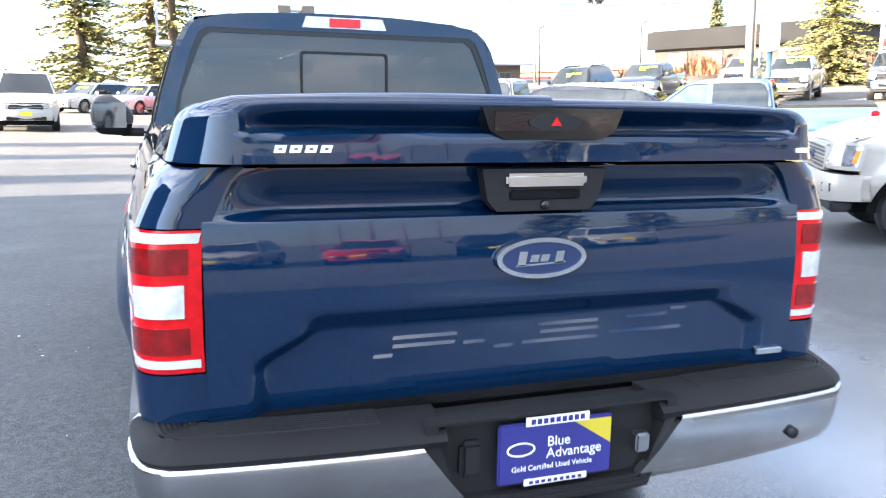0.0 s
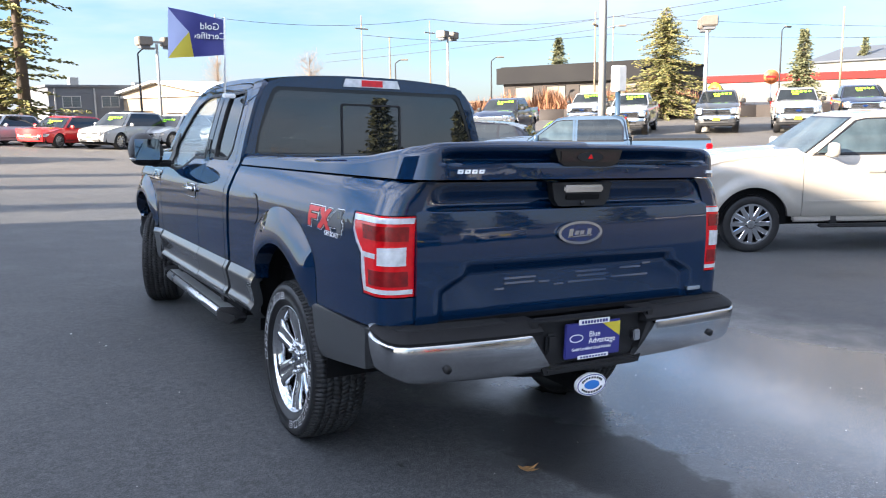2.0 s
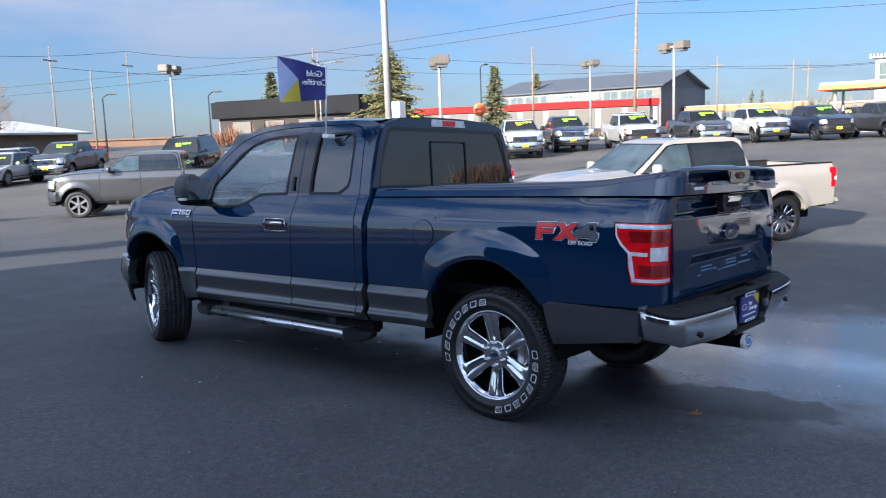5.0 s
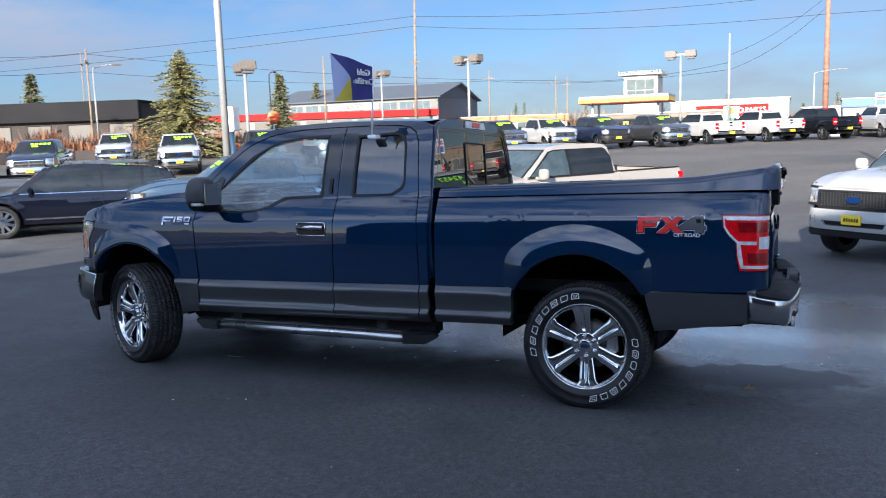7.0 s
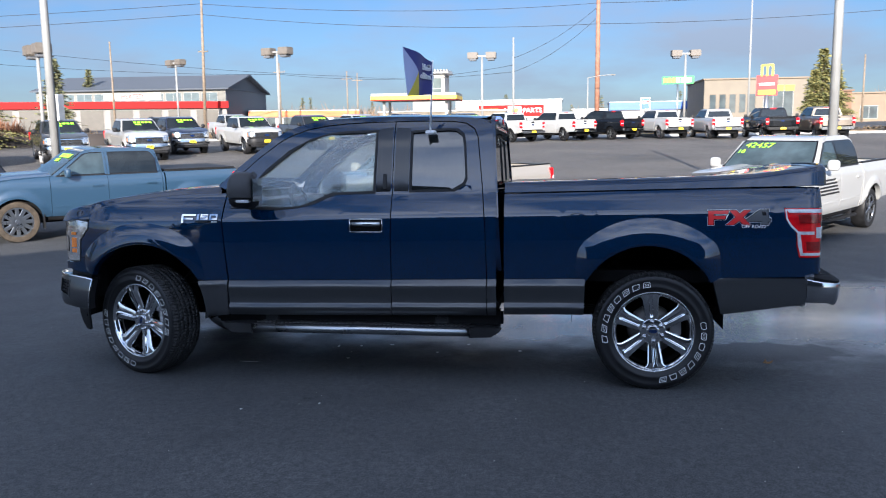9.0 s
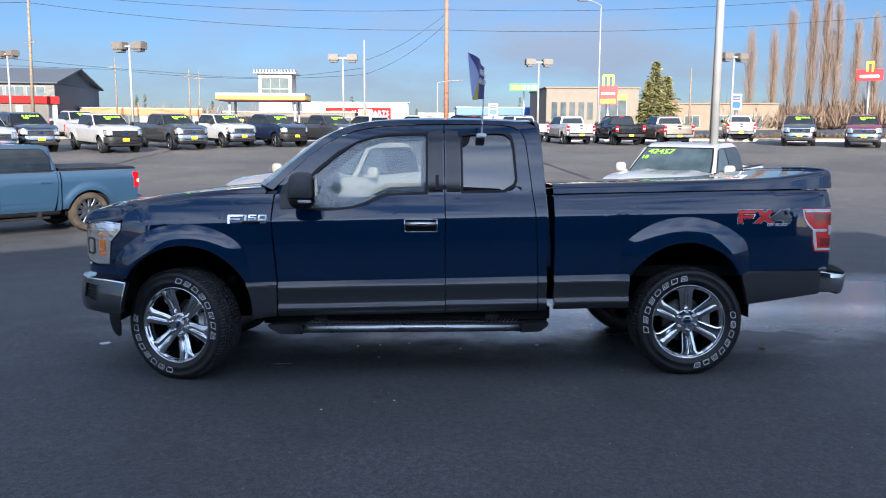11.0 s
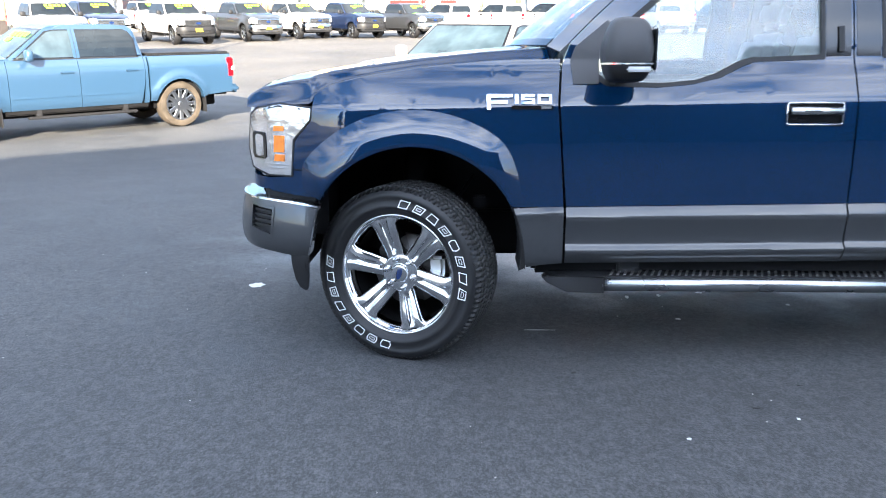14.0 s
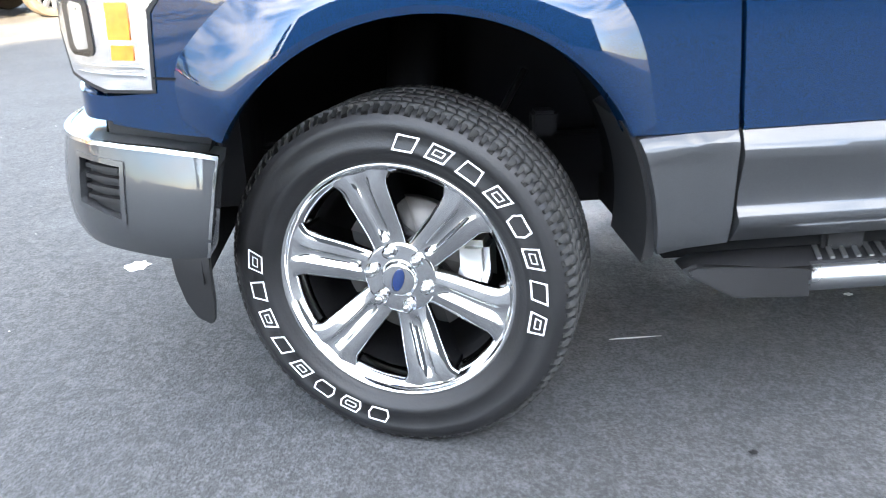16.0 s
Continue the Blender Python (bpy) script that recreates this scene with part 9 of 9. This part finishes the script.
for k in range(4):
    opening(t, 2 + k * 6, 6.5 + k * 6, 0.4, 3.0, bars=3)
# restaurants
t, w, h = building("restaurant", 130.0, -21.5, 130.0, -37.0, 18, 8.8, BEIGE, TANW, "two-storey tan restaurant with a row of upright windows")
for k in range(5):
    opening(t, 0.8 + k * 1.5, 1.9 + k * 1.5, 2.2, 5.2, frame_mat=TANW)
opening(t, 9.0, 13.5, 1.5, 5.6, bars=3)
for x0, x1 in ((8.6, 9.6), (9.8, 10.6), (10.8, 12.0), (12.2, 13.6)):
    part("sign_bar", boxes((x0, x1, -0.1, -0.02, h - 1.9, h - 1.0)), GOLD, t)
t, w, h = building("restaurant_annexe", 128.0, -37.5, 128.0, -43.0, 12, 6.6, BRICK_BROWN, BRICK_BROWN, "brown restaurant block with a yellow sign")
part("sign_arch", boxes((2.0, 2.35, -0.1, -0.02, 3.9, 5.5), (2.9, 3.2, -0.1, -0.02, 3.9, 5.5), (3.7, 4.05, -0.1, -0.02, 3.9, 5.5), (2.0, 4.05, -0.1, -0.02, 5.4, 5.7), bevel=0.02), YELLOW, t)
t, w, h = building("long_low_building", 132.0, -43.5, 128.0, -60.0, 14, 6.3, TANW, TANW, "long low tan building behind the bare trees")
for k in range(3):
    opening(t, 2 + k * 5, 4.5 + k * 5, 0.8, 2.8, bars=2)
# blue-fronted station and pale blocks in the middle distance
t, w, h = building("blue_station_canopy", 150.0, -8.0, 150.0, -22.0, 8, 6.0, WHITEW, ROOF_W, "white filling station front with a blue band")
part("fascia", boxes((-0.2, w + 0.2, -0.4, 0, h - 1.3, h + 0.1)), BLUE_SIGN, t)
t, w, h = building("white_sheds", 230.0, -2.0, 225.0, -30.0, 20, 6.5, WHITEW, ROOF_W, "white low sheds in the distance")
t, w, h = building("white_sheds", 120.0, 98.0, 135.0, 84.0, 12, 6.5, WHITEW, ROOF_W, "white low sheds in the distance")
# northern end
t, w, h = building("strip_mall", 42.0, 101.0, 56.0, 88.0, 9, 2.7, BRICK_BROWN, BRICK_BROWN, "low brown row of shops with a dark red awning", z0=-0.9)
part("awning", boxes((3.0, 9.0, -0.8, 0.0, 2.3, 3.0), bevel=0.05), WINE_P, t)
for k in range(4):
    opening(t, 1.0 + k * 4.4, 3.8 + k * 4.4, 0.3, 2.1, bars=2)
t, w, h = building("grey_building", 4.6, 83.0, 16.5, 84.5, 14, 4.5, GREYW, GREYW, "long grey clapboard building with white-framed windows")
for k in range(3):
    opening(t, 1.2 + k * 3.6, 2.9 + k * 3.6, 2.2, 3.3, frame_mat=WHITEW, bars=2)
for k in range(4):
    part("downpipe", boxes((0.5 + k * 3.6, 0.65 + k * 3.6, -0.12, -0.02, 0.2, h - 0.1)), GALV, t)
for k in range(14):
    part("clapboard", boxes((0, w, -0.035, 0.0, 0.3 + k * 0.25, 0.32 + k * 0.25)), GREYW, t)
part("roof_vent", boxes((2.5, 3.3, 2, 3, h + 0.2, h + 1.0)), GALV, t)
part("roof_vent", boxes((9, 9.8, 3, 4, h + 0.2, h + 0.6)), GALV, t)
t, w, h = building("long_tan_building", 17.5, 71.5, 38.3, 81.7, 16, 3.4, TANW, ROOF_W, "long tan building with a pale low-pitched roof")
for x in (0.0, w - 0.3):
    gb = bmesh.new()
    gb.faces.new([gb.verts.new((x, 0, h)), gb.verts.new((x, 16, h)), gb.verts.new((x, 8, h + 1.5))])
    part("gable", thick(gb, 0.15), TANW, t)
rf = bmesh.new()
for y0, y1, za, zb2 in ((-1.2, 8, h + 0.1, h + 1.6), (8, 17, h + 1.6, h + 0.1)):
    rf.faces.new([rf.verts.new(p) for p in ((-0.8, y0, za), (w + 0.8, y0, za), (w + 0.8, y1, zb2), (-0.8, y1, zb2))])
thick(rf, 0.2)
part("pitched_roof", rf, ROOF_W, t)
for k in range(4):
    opening(t, 3 + k * 5.5, 5 + k * 5.5, 1.0, 2.2, bars=2)


# ---- signs on posts ----
def board_sign(x, y, z0, z1, w, mat, label, bars=(), post=0.12, deep=0.25):
    """A board from z0 to z1 facing the lot, on a post; bars: (x0, x1, z0, z1, material) as shares of the board."""
    ang = math.degrees(math.atan2(y - 2.0, x + 6.0)) - 90
    t = thing("sign", pose(x, y, lie(x, y), 0, 0, ang), label, "sign", "roadside signs")
    b = z0 - lie(x, y)
    h = z1 - z0
    part("post", rod((0, 0.1, -0.1), (0, 0.1, b + 0.05), post), STEEL, t)
    bd = part("board", boxes((-w / 2, w / 2, 0, deep, b, b + h), bevel=0.03), mat, t)
    for x0, x1, y0, y1, m2 in bars:
        part("board_mark", boxes((w * (x0 - 0.5), w * (x1 - 0.5), -0.03, 0.0, b + h * y0, b + h * y1), bevel=0.01), m2, bd)
    return t


board_sign(105.0, -14.1, 7.1, 8.1, 4.0, GREEN_SIGN, "green board sign on a tall post with yellow and white bars", [(0.06, 0.16, 0.2, 0.8, YELLOW), (0.19, 0.29, 0.2, 0.8, YELLOW), (0.32, 0.42, 0.2, 0.8, YELLOW), (0.46, 0.56, 0.2, 0.8, WHITE), (0.60, 0.70, 0.2, 0.8, WHITE), (0.74, 0.92, 0.2, 0.8, WHITE)])
board_sign(80.0, -19.4, 4.6, 6.6, 2.0, RED_PRINT, "tall red sign board with a yellow double-arched crest", [(0.1, 0.9, 0.05, 0.28, GOLD), (0.15, 0.85, 0.5, 0.62, WHITE), (0.2, 0.3, 0.95, 1.5, YELLOW), (0.45, 0.55, 0.95, 1.45, YELLOW), (0.7, 0.8, 0.95, 1.5, YELLOW), (0.24, 0.76, 1.44, 1.54, YELLOW)], 0.2)
board_sign(72.9, -43.5, 6.8, 7.9, 2.4, RED_PRINT, "red sign board with a yellow crest on a post", [(0.15, 0.85, 0.25, 0.5, WHITE), (0.36, 0.44, 0.8, 1.6, YELLOW), (0.56, 0.64, 0.8, 1.6, YELLOW), (0.36, 0.64, 1.5, 1.7, YELLOW)], 0.15)
board_sign(110.0, -10.5, 3.9, 5.6, 1.3, WHITE, "white price sign with blue and red chevron bars", [(0.1, 0.9, 0.75, 0.9, BLUE_SIGN), (0.1, 0.9, 0.6, 0.72, RED_PRINT), (0.1, 0.9, 0.1, 0.5, BLUE_SIGN)], 0.12)
board_sign(72.0, -30.0, 3.9, 5.4, 0.9, WHITE, "white price sign with blue and red chevron bars", [(0.1, 0.9, 0.75, 0.9, BLUE_SIGN), (0.1, 0.9, 0.6, 0.72, RED_PRINT), (0.1, 0.9, 0.1, 0.5, BLUE_SIGN)], 0.15)
board_sign(130.0, 8.5, 2.6, 5.2, 2.2, WHITE, "white sign board with a yellow and green emblem", [(0.25, 0.75, 0.55, 0.9, YELLOW), (0.2, 0.8, 0.15, 0.3, GREEN_SIGN)], 0.2)
t = thing("sign", pose(49.0, 37.0, lie(49, 37), 0, 0, -40), "round orange sign on a short post", "sign", "roadside signs")
part("post", rod((0, 0, 0), (0, 0, 2.2), 0.06), STEEL, t)
part("disc", rod((0, -0.06, 2.55), (0, 0.02, 2.55), 0.52, 0.52, 28), ORANGEW, t)
part("disc_bar", boxes((-0.34, 0.34, -0.075, -0.058, 2.48, 2.62)), RED_PRINT, t)

# ---- the building behind the camera, whose shade lies over the lot ----
bm = bmesh.new()
WX = -14.0
out = [(9.3, -0.5), (9.3, 6.5), (8.4, 6.85), (6.1, 7.5), (4.5, 7.9), (-8.5, 7.9), (-8.5, -0.5)]
panel(out, lambda u, v, d: Vector((WX - d, u, v)), 0.4, bm=bm)
tagged(part("wall_west", bm, WEST_WALL, None), "plain grey showroom wall along the west of the lot", "wall", kind="structure")
# the open lot behind the truck: what its tailgate and rear glass mirror
parked_car(at(3.6, -17.5, 20, 0.0), RED_P, "red hatchback parked across the lot behind the truck", L=4.5, H=1.47, suv=False, name="hatchback_car", sticker=False)
parked_car(at(7.2, -18.5, 20, 0.0), BLACK_P, "black saloon parked across the lot behind the truck", L=4.6, H=1.46, suv=False, name="saloon_car", sticker=False)
parked_car(at(0.2, -18.0, 20, 0.0), WHITE_P, "white crossover parked across the lot behind the truck", L=4.5, H=1.62, name="sport_utility_car", sticker=False)
parked_car(at(-3.4, -18.6, 20, 0.0), SILVER_P, "silver crossover parked across the lot behind the truck", L=4.5, H=1.62, name="sport_utility_car", sticker=False)
parked_car(at(11.0, -19.0, 20, 0.0), WHITE_P, "white saloon parked across the lot behind the truck", L=4.6, H=1.46, suv=False, name="saloon_car", sticker=False)
conifer(19.5, -38.6, 7.0, 2.2, 21, NEEDLES_DARK, "dark fir at the southern edge of the lot")
conifer(23.9, -36.4, 5.8, 2.1, 22, NEEDLES_DARK, "dark fir at the southern edge of the lot")
conifer(30.0, -33.0, 7.0, 1.9, 23, NEEDLES_DARK, "dark fir at the southern edge of the lot")
for k, x in enumerate((9.5, 12.6, 15.0, 18.5, 21.0)):
    bare_tree(x, -62.0 - (k % 2) * 2, 5.0 + (k % 3), 2.6, 24 + k, "bare russet tree beyond the southern edge of the lot", True, 120)
# trees west of the lot, whose long shadows lie over its sunlit end
conifer(-32.0, 18.4, 12.2, 1.3, 31, NEEDLES_DARK, "slim fir west of the lot, against the low sun")
conifer(-31.0, 14.9, 10.6, 1.2, 32, NEEDLES_DARK, "slim fir west of the lot, against the low sun")
conifer(-30.0, 10.6, 11.4, 1.6, 33, NEEDLES_DARK, "slim fir west of the lot, against the low sun")

# ---- small things lying on the asphalt ----
def flat_bit(name, x, y, pts, mat, label, category, lift=0.003, curl=0.0):
    """A thin scrap lying on the ground; pts round its own middle."""
    z = lie(x, y)
    bm = bmesh.new()
    vs = [bm.verts.new((a, b, lift + curl * (a * a + b * b) * 60)) for a, b in pts]
    c = bm.verts.new((0, 0, lift + 0.001))
    for i in range(len(vs)):
        bm.faces.new((c, vs[i], vs[(i + 1) % len(vs)]))
    thick(bm, 0.0012)
    t = part(name, bm, mat, None)
    t.location = (x, y, z)
    return tagged(t, label, category)


LEAF = plain("dry_leaf", (0.30, 0.16, 0.06), 0.8, vary=0.3, scale=40)
lobes = []
for k in range(22):
    a = 2 * math.pi * k / 22
    r = 0.028 + 0.030 * max(0.0, math.cos(a * 2.5)) ** 2 * (1.0 if k % 2 == 0 else 0.5)
    lobes.append((r * math.cos(a), r * math.sin(a)))
flat_bit("dry_leaf", -0.11, -0.94, lobes, LEAF, "curled brown dry leaf on the asphalt", "leaf", 0.004, 0.10)
CHALK = plain("pale_scrap", (0.62, 0.62, 0.60), 0.7, vary=0.15, scale=60)
rg = random.Random(31)


def scrap(x, y, w, h):
    n = 14
    return [(w * math.cos(2 * math.pi * k / n) * rg.uniform(0.6, 1.1), h * math.sin(2 * math.pi * k / n) * rg.uniform(0.6, 1.1)) for k in range(n)]


flat_bit("pale_scrap", 0.32, 4.69, scrap(0, 0, 0.06, 0.05), CHALK, "pale flattened scrap on the asphalt by the wheel", "scrap")
for x, y, w, h in ((0.11, 2.49, 0.03, 0.010), (0.15, 2.30, 0.022, 0.012), (-0.50, 3.05, 0.004, 0.08), (0.22, 2.05, 0.018, 0.02), (-0.02, 1.62, 0.015, 0.012), (0.30, 1.40, 0.02, 0.016), (0.10, 0.95, 0.02, 0.02), (-0.30, 2.30, 0.012, 0.015), (-1.54, 2.16, 0.010, 0.008), (-1.72, 2.62, 0.010, 0.009)):
    flat_bit("pale_fleck", x, y, scrap(0, 0, w, h), CHALK, "small pale fleck on the asphalt", "scrap")
for x, y, w, h in ((-1.44, 2.28, 0.006, 0.03), (-1.20, 2.02, 0.005, 0.02), (-1.08, 2.95, 0.010, 0.012), (-2.2, 0.4, 0.010, 0.010), (-0.62, -0.62, 0.012, 0.03)):
    flat_bit("dark_fleck", x, y, scrap(0, 0, w, h), BLACK, "small dark fleck of dirt on the asphalt", "scrap", 0.002)
bm = bmesh.new()
for k in range(240):
    x, y = rg.uniform(-5.5, 4.0), rg.uniform(-4.0, 6.5)
    r = rg.uniform(0.002, 0.0055)
    z = lie(x, y)
    vs = [bm.verts.new((x + r * a, y + r * b, z + c * r)) for a, b, c in ((1, 0, 0), (0, 1, 0), (-1, 0.2, 0), (0.1, -1, 0), (0.1, 0, 1.2))]
    for i in range(4):
        bm.faces.new((vs[i], vs[(i + 1) % 4], vs[4]))
tagged(part("grit", bm, KERB, None), "loose pale grit scattered over the asphalt", "grit", kind="stuff")
